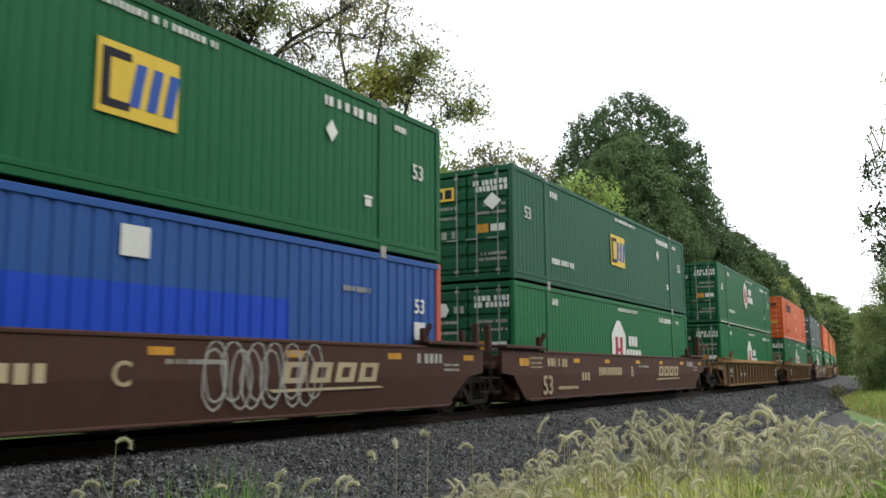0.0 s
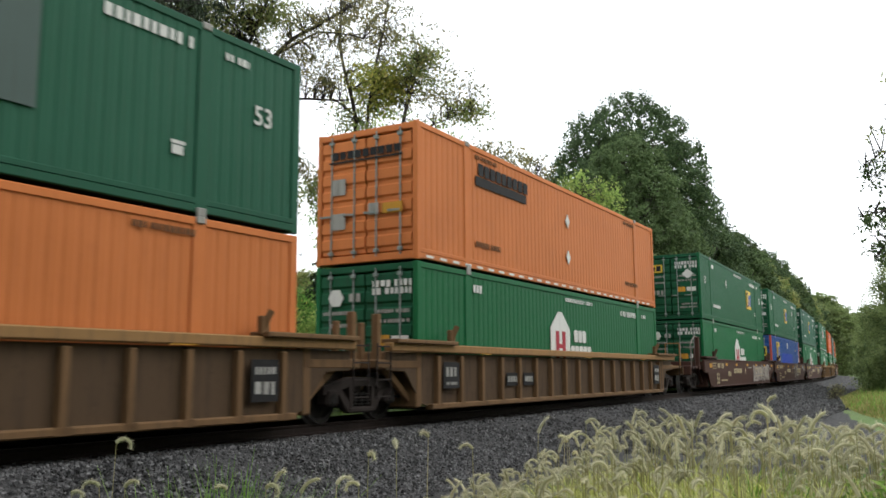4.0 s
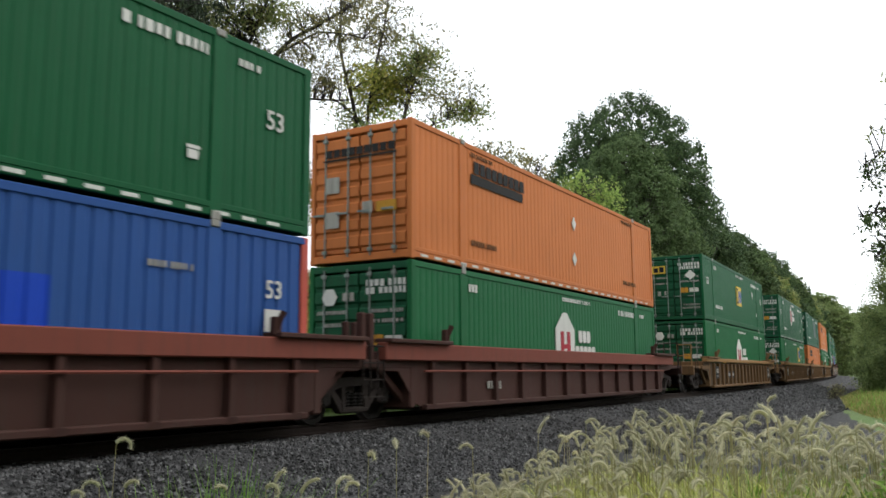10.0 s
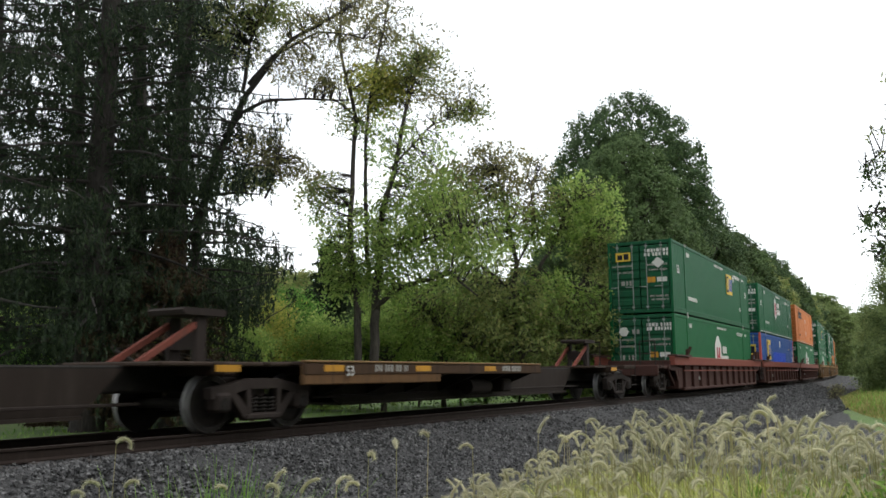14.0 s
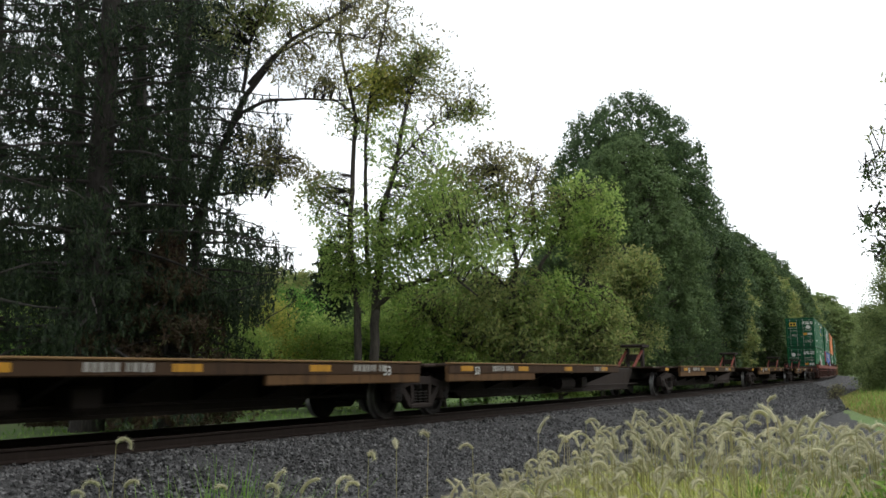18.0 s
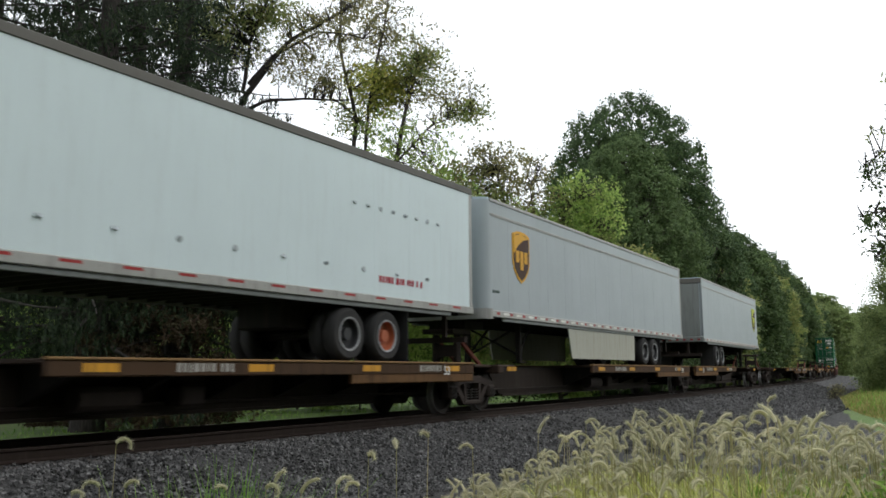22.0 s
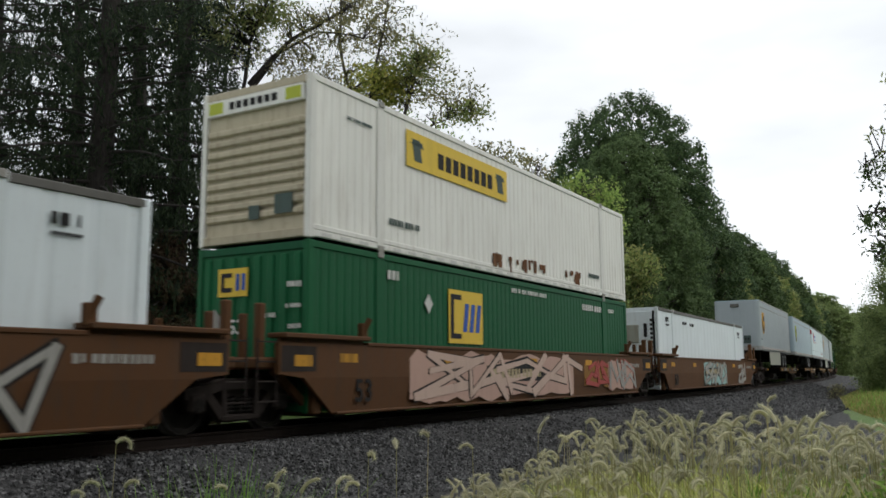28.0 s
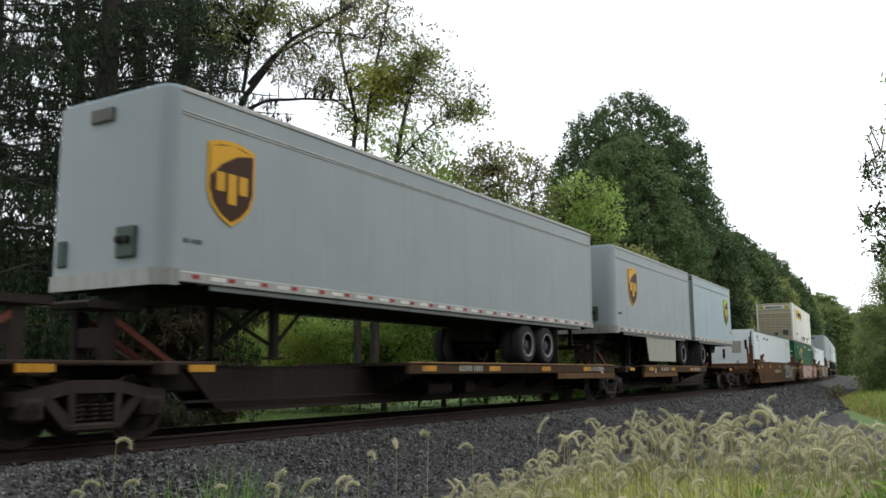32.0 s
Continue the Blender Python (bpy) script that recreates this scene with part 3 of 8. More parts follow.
def conifer(name, label, foot, height, radius, leaves, seed, bare_low=0.1, material=None, leaf=(0.34, 0.055), hang=1.6, limbs=70, spread=0.16, curtain=0.75, group=""):
    """A spruce whose long limbs carry curtains of hanging sprays."""
    rng = np.random.default_rng(seed)
    ob = thing(name, label, "tree", group)
    V, F, P = [], [], []
    trunk = limb_path(np.zeros(3), np.array((0, 0, 1.0)), height, 14, 0.0, 0.012, rng)
    trunk[0, 2] = -0.3
    tube_path(V, F, trunk, height * 0.019, 0.03, 10)
    for i in range(limbs):
        h = bare_low + (0.98 - bare_low) * (i + rng.random()) / limbs
        f = h * 14
        k = min(13, int(f))
        p = trunk[k] + (trunk[k + 1] - trunk[k]) * (f - k)
        length = radius * (1 - h) ** 0.75 * rng.uniform(0.65, 1.15)
        az = i * 2.39996 + rng.uniform(-0.5, 0.5)
        d = np.array((math.cos(az), math.sin(az), rng.uniform(-0.05, 0.35)))
        path = limb_path(p, d, length, 8, 0.05, 0.05, rng)
        path[-2:, 2] += (0.06, 0.18)
        tube_path(V, F, path, 0.03 + 0.05 * (1 - h), 0.012, 5)
        size = length / radius
        for _ in range(int(12 + 44 * size)):
            g = rng.uniform(0.1, 1.0) ** 0.8 * 8
            kk = min(7, int(g))
            q = path[kk] + (path[kk + 1] - path[kk]) * (g - kk)
            side = np.array((-d[1], d[0], 0)) / (np.linalg.norm(d[:2]) + 1e-6)
            off = rng.normal(0, 0.5 * (size + 0.25))
            q = q + side * off - np.array((0, 0, abs(off) * 0.35))
            drop = curtain * rng.uniform(0.2, 1.25) * (0.35 + size)
            m = max(4, int(leaves / limbs / 24 * drop / curtain))
            u = rng.random(m)
            st = q[None] + rng.normal(0, spread * 0.3, (m, 3)) * (0.3 + (1 - u)[:, None])
            st[:, 2] -= u * drop
            P.append(st)
    part("trunk", sheet("trunk", np.array(V), F, BARK_DARK, True), BARK_DARK, ob)
    P = np.concatenate(P)
    P[:, 2] = np.maximum(P[:, 2], 0.2)
    LV, LF = leaves_at(P, leaf[0], leaf[1], rng, hang)
    part("crown", sheet("crown", LV, LF, material or NEEDLES), material or NEEDLES, ob)
    ob.location = foot
    return ob


def leaves_out(P, N, length, width, rng, hang=0.3, loose=0.6):
    """Folded leaves at the points P whose faces turn towards the directions N."""
    n = len(P)
    nrm = N + rng.normal(0, loose, (n, 3))
    nrm /= np.linalg.norm(nrm, axis=1)[:, None] + 1e-9
    d = rng.normal(0, 1, (n, 3)) - np.array((0, 0, hang))
    d = d - nrm * np.sum(d * nrm, 1)[:, None]
    d /= np.linalg.norm(d, axis=1)[:, None] + 1e-9
    u = np.cross(d, nrm)
    L = length * rng.uniform(0.6, 1.3, n)[:, None]
    W = width * rng.uniform(0.6, 1.3, n)[:, None]
    V = np.stack([P - d * L * 0.5, P + u * W * 0.5 - nrm * W * 0.15, P + d * L * 0.5, P - u * W * 0.5 - nrm * W * 0.15], 1)
    i = np.arange(n)[:, None] * 4
    return V.reshape(-1, 3), np.concatenate([i + [0, 1, 2], i + [0, 2, 3]], 0)


def full_tree(name, label, foot, profile, lobe, tuft, per_tuft, leaf, leaf_material, seed, trunk_r=0.4, dense=1.0, lean=0.0, squash=0.8, group="", bark=None):
    """A full crown heaped from rounded lobes, each a shell of leaf tufts; profile holds (height, radius) pairs from low to high."""
    rng = np.random.default_rng(seed)
    ob = thing(name, label, "tree", group)
    bark = bark or BARK
    zs, rs = np.array([p[0] for p in profile], float), np.array([p[1] for p in profile], float)
    height = zs[-1]
    V, F = [], []
    trunk = limb_path(np.zeros(3), np.array((lean, 0.0, 1.0)), height * 0.9, 12, 0.0, 0.02, rng)
    trunk[0, 2] = -0.3
    tube_path(V, F, trunk, trunk_r, trunk_r * 0.15, 9)
    # lobes on a spiral up the crown
    lobes, z, k = [], zs[0], 0
    while z < height - lobe * 0.3:
        r = np.interp(z, zs, rs)
        n = max(1, int(round(2 * math.pi * max(r - lobe * 0.5, 0.0) / (lobe * 1.25))))
        for i in range(n):
            a = k * 0.9 + (i + rng.uniform(-0.3, 0.3)) * 2 * math.pi / n
            rl = lobe * rng.uniform(0.55, 1.3)
            out = max(0.0, r - rl * 0.95) * rng.uniform(0.72, 1.06)
            lobes.append((lean * z + math.cos(a) * out, math.sin(a) * out, z + rng.uniform(-0.35, 0.35) * lobe, rl))
        z += lobe * 0.8
        k += 1
    lobes.append((lean * height, 0.0, height - lobe * 0.8, lobe * 0.75))
    C, R = np.array([l[:3] for l in lobes]), np.array([l[3] for l in lobes])
    P, N = [], []
    for c, r in zip(C, R):
        j = min(11, max(1, int(c[2] / height * 10)))
        path = np.array([trunk[j] + (c - trunk[j]) * u + np.array((0, 0, -0.5 * math.sin(u * 3.1))) * 0.4 for u in np.linspace(0, 1, 5)])
        tube_path(V, F, path, trunk_r * 0.28 * (1 - c[2] / height * 0.7), 0.03, 5)
        n = int(dense * 4 * math.pi * r * r / (tuft * tuft * 2.2))
        d = rng.normal(0, 1, (n, 3))
        d /= np.linalg.norm(d, axis=1)[:, None]
        d = d[d[:, 2] > -0.65]
        q = c + d * (r * rng.uniform(0.62, 1.12, len(d)))[:, None] * np.array((1, 1, squash))
        # tufts buried in other lobes are left out
        gap = np.linalg.norm((q[:, None, :] - C[None]) / np.array((1, 1, squash)), axis=2) / R[None]
        keep = np.sum(gap < 0.72, axis=1) == 0
        q, d = q[keep], d[keep]
        for t in q[::9]:
            tube_path(V, F, np.array([c, (c + t) / 2 + rng.normal(0, 0.08, 3), t]), 0.03, 0.01, 3)
        P.append(np.repeat(q, per_tuft, 0) + rng.normal(0, tuft * 0.42, (len(q) * per_tuft, 3)) + np.repeat(d, per_tuft, 0) * tuft * 0.15)
        N.append(np.repeat(d, per_tuft, 0) + np.array((0, 0, 0.55)))
    P, N = np.concatenate(P), np.concatenate(N)
    keep = P[:, 2] > 0.1
    part("trunk", sheet("trunk", np.array(V), F, bark, True), bark, ob)
    LV, LF = leaves_out(P[keep], N[keep], leaf[0], leaf[1], rng)
    part("crown", sheet("crown", LV, LF, leaf_material), leaf_material, ob)
    ob.location = foot
    return ob


def limbed_tree(name, label, foot, stems, clouds, leaf, seed, bark=None, hang=0.6, twig=0.5, group=""):
    """An open tree: stems are (radius, depth, (x, z), ...) lines, clouds are (material, x, z, half width, half height, leaves) masses of foliage on twigs."""
    rng = np.random.default_rng(seed)
    ob = thing(name, label, "tree", group)
    bark = bark or BARK
    V, F, bones = [], [], []
    for r, back, *pts in stems:
        pts = np.array(pts, float)
        u = np.linspace(0, len(pts) - 1, 4 * len(pts))
        x, z = np.interp(u, np.arange(len(pts)), pts[:, 0]), np.interp(u, np.arange(len(pts)), pts[:, 1])
        w = np.cumsum(rng.normal(0, 0.028, (len(u), 3)), 0)
        line = np.stack([x, back * u / u[-1], z], 1) + w * min(1.0, r * 8)
        tube_path(V, F, line, r, max(0.012, r * 0.25), 8)
        bones.append(line)
    B = np.concatenate(bones)
    heap = {}
    for mat, x, z, rx, rz, n in clouds:
        tufts = max(5, n // 12)
        d = rng.normal(0, 1, (tufts, 3))
        d *= (rng.random(tufts) ** 0.45 / np.linalg.norm(d, axis=1))[:, None]
        q = np.array((x, 0, z)) + d * np.array((rx, (rx + rz) * 0.5, rz))
        near = B[np.argmin(np.sum((q[:, None] - B[None]) ** 2, 2), 1)]
        q[:, 1] += near[:, 1]
        for t, s in zip(q, near):
            mid = s + (t - s) * 0.55 + rng.normal(0, 0.12, 3) + np.array((0, 0, 0.12))
            tube_path(V, F, np.array([s, mid, t]), 0.016, 0.005, 3)
        # sprays: leaves strung along a short drooping line at each twig's end
        run = rng.normal(0, 1, (tufts, 3)) * np.array((1, 1, 0.45))
        run *= (twig / np.linalg.norm(run, axis=1))[:, None]
        per = n // tufts
        f = rng.uniform(-0.5, 1.0, (tufts, per, 1))
        p = q[:, None] + run[:, None] * f + rng.normal(0, twig * 0.2, (tufts, per, 3))
        p[:, :, 2] -= hang * twig * np.maximum(f[:, :, 0], 0) ** 2
        heap.setdefault(mat.name, [mat, []])[1].append(p.reshape(-1, 3))
    part("trunk", sheet("trunk", np.array(V), F, bark, True), bark, ob)
    for mat, ps in heap.values():
        p = np.concatenate(ps)
        p = p[p[:, 2] > 0.1]
        LV, LF = leaves_out(p, np.tile(np.array((0.0, 0.0, 0.6)), (len(p), 1)), leaf[0], leaf[1], rng, hang, 1.5)
        part("foliage", sheet("foliage", LV, LF, mat), mat, ob)
    ob.location = foot
    return ob


def bush(name, label, foot, height, radius, leaves, leaf, material, seed, group="", stretch=1.0):
    return tree(name, label, foot, height, radius, leaves, leaf, material, seed, trunk_r=0.06, first=0.05, limbs=16, rise=0.75, droop=0.02,
                top=0.5, fullest=0.35, spread=0.28 * stretch, twigs=5, category="bush", group=group)


def spot(px, depth, z=GROUND_Z):
    """A point on the ground depth metres ahead, px metres to the right of the camera's line for each of them."""
    return (px * depth, 1.036 * depth, z)

def wood_trees():
    """Four leafy trees that the woods repeat in other sizes and turns."""
    out = []
    # the last one, for the far end, has haze put into its leaf colour
    for i, (leaf_material, label) in enumerate(((OAK_LEAF, "dense dark green forest tree"), (MID_LEAF, "mid-green forest tree with full crown"), (MID_LEAF, "leafy forest tree leaning over the track"), (OLIVE_LEAF, "olive-green forest tree with broad crown"), (VERGE_HAZE_LEAF, "forest tree far down the line with haze-paled leaves"))):
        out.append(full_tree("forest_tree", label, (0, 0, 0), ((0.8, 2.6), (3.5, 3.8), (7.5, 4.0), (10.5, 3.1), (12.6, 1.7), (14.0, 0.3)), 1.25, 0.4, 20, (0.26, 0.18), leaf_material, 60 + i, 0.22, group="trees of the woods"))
    return out


def plant(proto, x, y, height, wide=1.0, turn=0.0, z=GROUND_Z):
    k = height / 14.0
    ob = copy_thing(proto, pose(x, y, z, 0, 0, turn))
    ob.scale = (k * wide, k * wide, k)
    return ob


def make_trees():
    rng = random.Random(17)
    # the dark spruces beyond the track
    conifer("spruce_tree", "tall dark spruce with drooping curtains of needles", spot(-0.425, 24), 26, 6.0, 56000, 3, 0.07, leaf=(0.23, 0.046), limbs=180, curtain=0.6)
    conifer("spruce_tree", "dark spruce with hanging sprays and thin lower limbs", spot(-0.325, 26.5), 23, 4.9, 44000, 4, 0.13, leaf=(0.23, 0.046), limbs=135, curtain=0.65)
    conifer("spruce_tree", "dark spruce beside the lawn with heavy low limbs", spot(-0.575, 23), 26, 5.4, 32000, 8, 0.10, leaf=(0.23, 0.046), limbs=110)
    conifer("spruce_tree", "dark spruce close behind the lawn", spot(-0.372, 29), 25, 4.6, 14000, 14, 0.12, leaf=(0.26, 0.055), limbs=105, curtain=0.75)
    conifer("spruce_tree", "low browning spruce with bare inner twigs", spot(-0.335, 24.5), 6.0, 3.6, 30000, 9, 0.08, NEEDLES_BROWN, (0.2, 0.05), 0.6, 40, 0.3, 0.5)
    back = conifer("spruce_tree", "dark spruce standing behind the others", spot(-0.45, 33), 25, 4.8, 14000, 10, 0.06, leaf=(0.30, 0.07), limbs=100)
    for px, depth, turn in ((-0.56, 33, 70),):
        copy_thing(back, pose(*spot(px, depth), 0, 0, turn))
    conifer("spruce_tree", "small dark conifer beyond the lawn", spot(-0.15, 44), 8.9, 3.0, 30000, 13, 0.05, leaf=(0.3, 0.12), hang=0.4, limbs=60, curtain=0.35)
    # broad-leaved trees behind and beside them
    limbed_tree("locust_tree", "tall slender tree with drooping light green leaves and yellow top", spot(-0.0881, 30), ((0.2, 0.3, (0.06, 1.03), (0.13, 3.67), (0.24, 5.32), (0.21, 6.99), (0.69, 9.12), (1.15, 11.52), (1.64, 13.51)), (0.16, -0.4, (-0.47, 1.04), (-0.41, 3.67), (-0.63, 6.16), (-0.59, 7.91), (-0.38, 10.98), (-1.0, 13.75), (-1.1, 17.17)), (0.09, 0.6, (-0.13, 5.53), (-0.2, 8.91), (-0.21, 10.65), (0.14, 13.07), (0.67, 15.32), (0.88, 16.69)), (0.1, -0.8, (0.19, 3.97), (1.17, 4.65), (2.95, 5.09), (3.99, 4.26)), (0.06, -0.6, (0.24, 6.15), (1.73, 6.35), (3.27, 6.74), (4.57, 7.07)), (0.05, 0.5, (0.69, 9.12), (2.16, 10.85), (3.65, 11.5)), (0.05, -0.5, (-0.38, 10.98), (-1.24, 11.64), (-2.09, 11.8)),),
                ((YELLOW_LEAF, 0.29, 12.4, 1.33, 1.02, 3230), (DRY_LEAF, 0.67, 14.19, 2.18, 1.88, 1215), (DRY_LEAF, -0.2, 15.56, 1.60, 1.74, 729), (DRY_LEAF, 2.27, 12.06, 2.04, 1.31, 972), (OLIVE_LEAF, 3.55, 11.5, 0.92, 0.48, 665), (OLIVE_LEAF, 1.64, 13.29, 1.33, 1.21, 1710), (LIGHT_LEAF, 1.21, 10.2, 1.97, 1.14, 1421), (LIGHT_LEAF, 0.07, 6.36, 1.84, 1.78, 3876), (LIGHT_LEAF, -0.96, 5.32, 0.99, 1.14, 1550), (LIGHT_LEAF, 1.73, 7.83, 2.22, 1.52, 3100), (LIGHT_LEAF, 2.77, 6.14, 2.48, 1.40, 3359), (OLIVE_LEAF, -0.81, 11.09, 0.85, 0.97, 665), (OLIVE_LEAF, -1.83, 8.28, 1.09, 0.68, 950), (LIGHT_LEAF, -1.7, 7.01, 0.73, 1.14, 542), (LIGHT_LEAF, 0.9, 4.9, 1.57, 1.02, 1421)), (0.18, 0.075), 21)
    limbed_tree("yellow_green_tree", "open-crowned yellow-green tree with dark crooked limbs", spot(0.0976, 34), ((0.17, 0.0, (0.0, 0.92), (-0.08, 2.98), (-0.34, 4.84), (-0.18, 6.2), (-0.57, 7.68), (-1.01, 10.1)), (0.1, -0.8, (-4.4, 4.51), (-3.15, 3.23), (-1.91, 2.51), (-0.55, 2.06)), (0.1, 0.5, (-0.28, 4.6), (0.68, 5.91), (1.29, 6.71), (1.87, 8.02), (2.77, 9.1)), (0.07, -0.5, (-0.34, 4.84), (-1.77, 6.02), (-2.94, 6.98), (-3.64, 8.18)), (0.09, 0.2, (2.3, 0.91), (2.12, 2.73), (1.69, 3.89), (2.91, 5.76), (3.19, 7.18)), (0.05, 0.6, (-0.18, 6.2), (0.61, 7.67), (0.4, 9.36), (0.9, 10.33)),),
                ((DRY_LEAF, -1.01, 10.1, 2.45, 1.16, 2484), (OLIVE_LEAF, -2.92, 8.89, 2.31, 1.73, 3496), (LIGHT_LEAF, 2.65, 8.86, 1.83, 1.07, 2280), (LIGHT_LEAF, 2.26, 7.66, 2.16, 1.04, 3040), (LIGHT_LEAF, -1.76, 7.45, 3.17, 1.73, 4560), (LIGHT_LEAF, -3.89, 3.93, 2.20, 1.65, 2971), (OLIVE_LEAF, -1.33, 4.38, 3.84, 1.78, 7752), (LIGHT_LEAF, 1.46, 4.24, 2.47, 1.65, 5426), (OLIVE_LEAF, 3.3, 3.42, 1.37, 1.51, 2842), (DRY_LEAF, 0.38, 8.39, 1.73, 1.44, 1188), (OLIVE_LEAF, 0.04, 2.98, 4.12, 1.10, 5168), (OLIVE_LEAF, 3.16, 6.46, 1.16, 1.16, 1672)), (0.18, 0.09), 27)
    limbed_tree("young_tree", "small olive tree with a rounded crown", spot(0.2157, 42), ((0.12, 0.0, (0.0, 0.73), (-0.03, 3.84), (0.28, 6.14), (0.1, 7.6)), (0.06, -0.4, (-0.03, 3.84), (0.9, 5.56), (1.36, 6.42)), (0.06, 0.4, (0.03, 3.84), (-0.82, 5.86), (-0.93, 7.02)),),
                ((OLIVE_LEAF, 0.3, 6.72, 1.70, 1.22, 4940), (OLIVE_LEAF, -0.41, 5.28, 2.03, 1.53, 4560), (MID_LEAF, 0.73, 4.98, 1.53, 1.70, 2660), (OLIVE_LEAF, 0.24, 3.27, 2.03, 1.36, 3420)), (0.19, 0.11), 25)
    limbed_tree("spreading_tree", "spreading tree with long dark arching limbs and sparse leaves", spot(-0.3077, 27), ((0.2, 0.0, (0.0, 1.13), (-0.01, 3.87), (0.18, 6.49), (0.75, 8.99), (1.55, 11.15), (2.85, 12.96), (4.78, 14.07)), (0.09, -0.5, (0.93, 9.48), (1.47, 10.4), (2.32, 10.75), (3.66, 10.82), (5.04, 10.7)), (0.08, -0.4, (-0.01, 6.49), (0.61, 7.54), (1.65, 7.59), (2.37, 7.4)), (0.08, 0.6, (1.73, 11.35), (2.48, 12.45), (4.01, 13.35), (5.56, 13.14)), (0.1, 0.5, (0.1, 5.92), (-0.84, 8.42), (-1.12, 10.77), (-0.64, 13.18), (-0.15, 15.65)), (0.07, 0.3, (1.55, 11.15), (1.7, 12.76), (2.24, 14.39), (2.79, 15.84)), (0.05, -0.3, (2.37, 7.4), (2.76, 8.2), (2.94, 8.98)),),
                ((DRY_LEAF, 2.37, 8.88, 1.20, 0.98, 2025), (DRY_LEAF, 3.33, 8.3, 1.09, 0.39, 567), (OLIVE_LEAF, 1.82, 8.01, 0.98, 0.48, 1140), (DRY_LEAF, 4.01, 13.15, 1.31, 0.98, 1350), (OLIVE_LEAF, 2.25, 13.98, 1.64, 0.87, 2850), (DRY_LEAF, 4.42, 11.34, 0.87, 0.76, 702), (DRY_LEAF, 5.17, 13.96, 1.31, 0.87, 810), (OLIVE_LEAF, 0.91, 13.17, 1.53, 1.31, 2850), (DRY_LEAF, 2.87, 12.15, 1.31, 0.87, 945), (OLIVE_LEAF, -0.48, 14.0, 1.31, 1.31, 2280)), (0.13, 0.06), 12, BARK_DARK, 0.6, 0.4)
    for px, depth, high, wide, n, mat, seed, label in (
            (-0.072, 36, 4.6, 2.4, 9000, LIGHT_LEAF, 30, "light green tree with low hanging limbs"), (0.0, 40, 5.0, 3.0, 11000, LIGHT_LEAF, 22, "light green low tree with crooked limbs"),
            (0.05, 44, 5.6, 3.6, 12000, MID_LEAF, 28, "low spreading tree with dark limbs"), (0.14, 40, 4.6, 3.2, 11000, LIGHT_LEAF, 29, "low leafy tree beside the track"), (0.19, 46, 5.6, 3.0, 11000, MID_LEAF, 33, "low mid-green tree at the wood's edge")):
        tree("young_tree", label, spot(px, depth), high, wide, n, (0.17, 0.09), mat, seed, trunk_r=0.14, first=0.1, limbs=28, rise=0.5, spread=0.23, twigs=9, top=0.4, hang=0.5, group="young trees beyond the track")
    tree("bare_sapling", "thin leafless sapling with fine grey twigs", spot(-0.222, 34), 7.6, 1.6, 160, (0.12, 0.05), OLIVE_LEAF, 41, trunk_r=0.05, first=0.45, limbs=14, rise=0.8, twigs=6, top=0.5)
    # the big oaks
    full_tree("oak_tree", "large dark green tree with a rounded lobed crown", spot(0.2305, 64), ((1.8, 3.07), (5.9, 6.13), (12.1, 6.66), (15.7, 6.57), (18.4, 5.87), (20.3, 4.6), (21.5, 3.15), (22.9, 0.61)), 1.75, 0.42, 24, (0.24, 0.16), OAK_LEAF, 31, 0.5, 0.8)
    full_tree("oak_tree", "mid-green leafy tree before the great dark one", spot(0.2360, 57), ((1.5, 3.12), (5.4, 4.99), (10.1, 4.99), (13.3, 3.9), (15.8, 2.89), (18.0, 0.62)), 1.5, 0.45, 26, (0.24, 0.16), OAK_TOP, 32, 0.4, lean=-0.03)
    full_tree("oak_tree", "dark green tree beside the great one", spot(0.3111, 74), ((1.5, 3.04), (6.5, 4.56), (12.1, 4.3), (15.2, 3.04), (17.6, 0.71)), 1.6, 0.5, 24, (0.28, 0.19), OAK_LEAF, 35, 0.4)
    woods = wood_trees()
    # the wood along the far side of the line: distance along, metres to the side, height
    spots = []
    for s, lat, high in ((62, -8.5, 9.5), (70, -8, 11.5), (78, -9, 13.5), (88, -8.5, 15.5), (97, -9, 17.4), (106, -8, 18.4), (116, -8.5, 19.6), (126, -7.5, 19.0), (137, -7.5, 19.6), (150, -7, 20.2), (163, -6.5, 20.0), (176, -6, 20.0), (190, -5.5, 19.0), (204, -5, 18.0),
                         (218, -4.8, 16.0), (232, -4.8, 14.0), (84, -14, 15), (112, -15, 20), (145, -14, 22), (175, -13, 24), (200, -12, 25), (55, -12, 11), (66, -14, 12.5)):
        x, y = along(s, lat)
        spots.append((x, y, high * 0.95, 1.2))
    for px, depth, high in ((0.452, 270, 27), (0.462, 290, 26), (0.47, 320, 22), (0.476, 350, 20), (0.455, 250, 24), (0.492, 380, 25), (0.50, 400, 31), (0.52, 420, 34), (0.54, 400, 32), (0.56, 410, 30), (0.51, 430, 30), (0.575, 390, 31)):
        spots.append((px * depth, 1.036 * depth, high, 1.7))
    for px, depth, high in ((-0.20, 120, 18), (-0.18, 130, 18), (-0.23, 125, 19), (-0.26, 118, 18), (-0.16, 122, 16), (-0.13, 110, 16), (-0.10, 100, 15), (-0.30, 110, 16), (-0.36, 95, 15), (-0.42, 90, 15), (-0.5, 80, 14), (-0.55, 72, 13),
                             (-0.05, 80, 11), (0.0, 76, 10.5), (0.05, 72, 10.5), (0.10, 70, 11), (0.15, 66, 12), (0.19, 60, 10)):
        spots.append((px * depth, 1.036 * depth, high, 1.5))
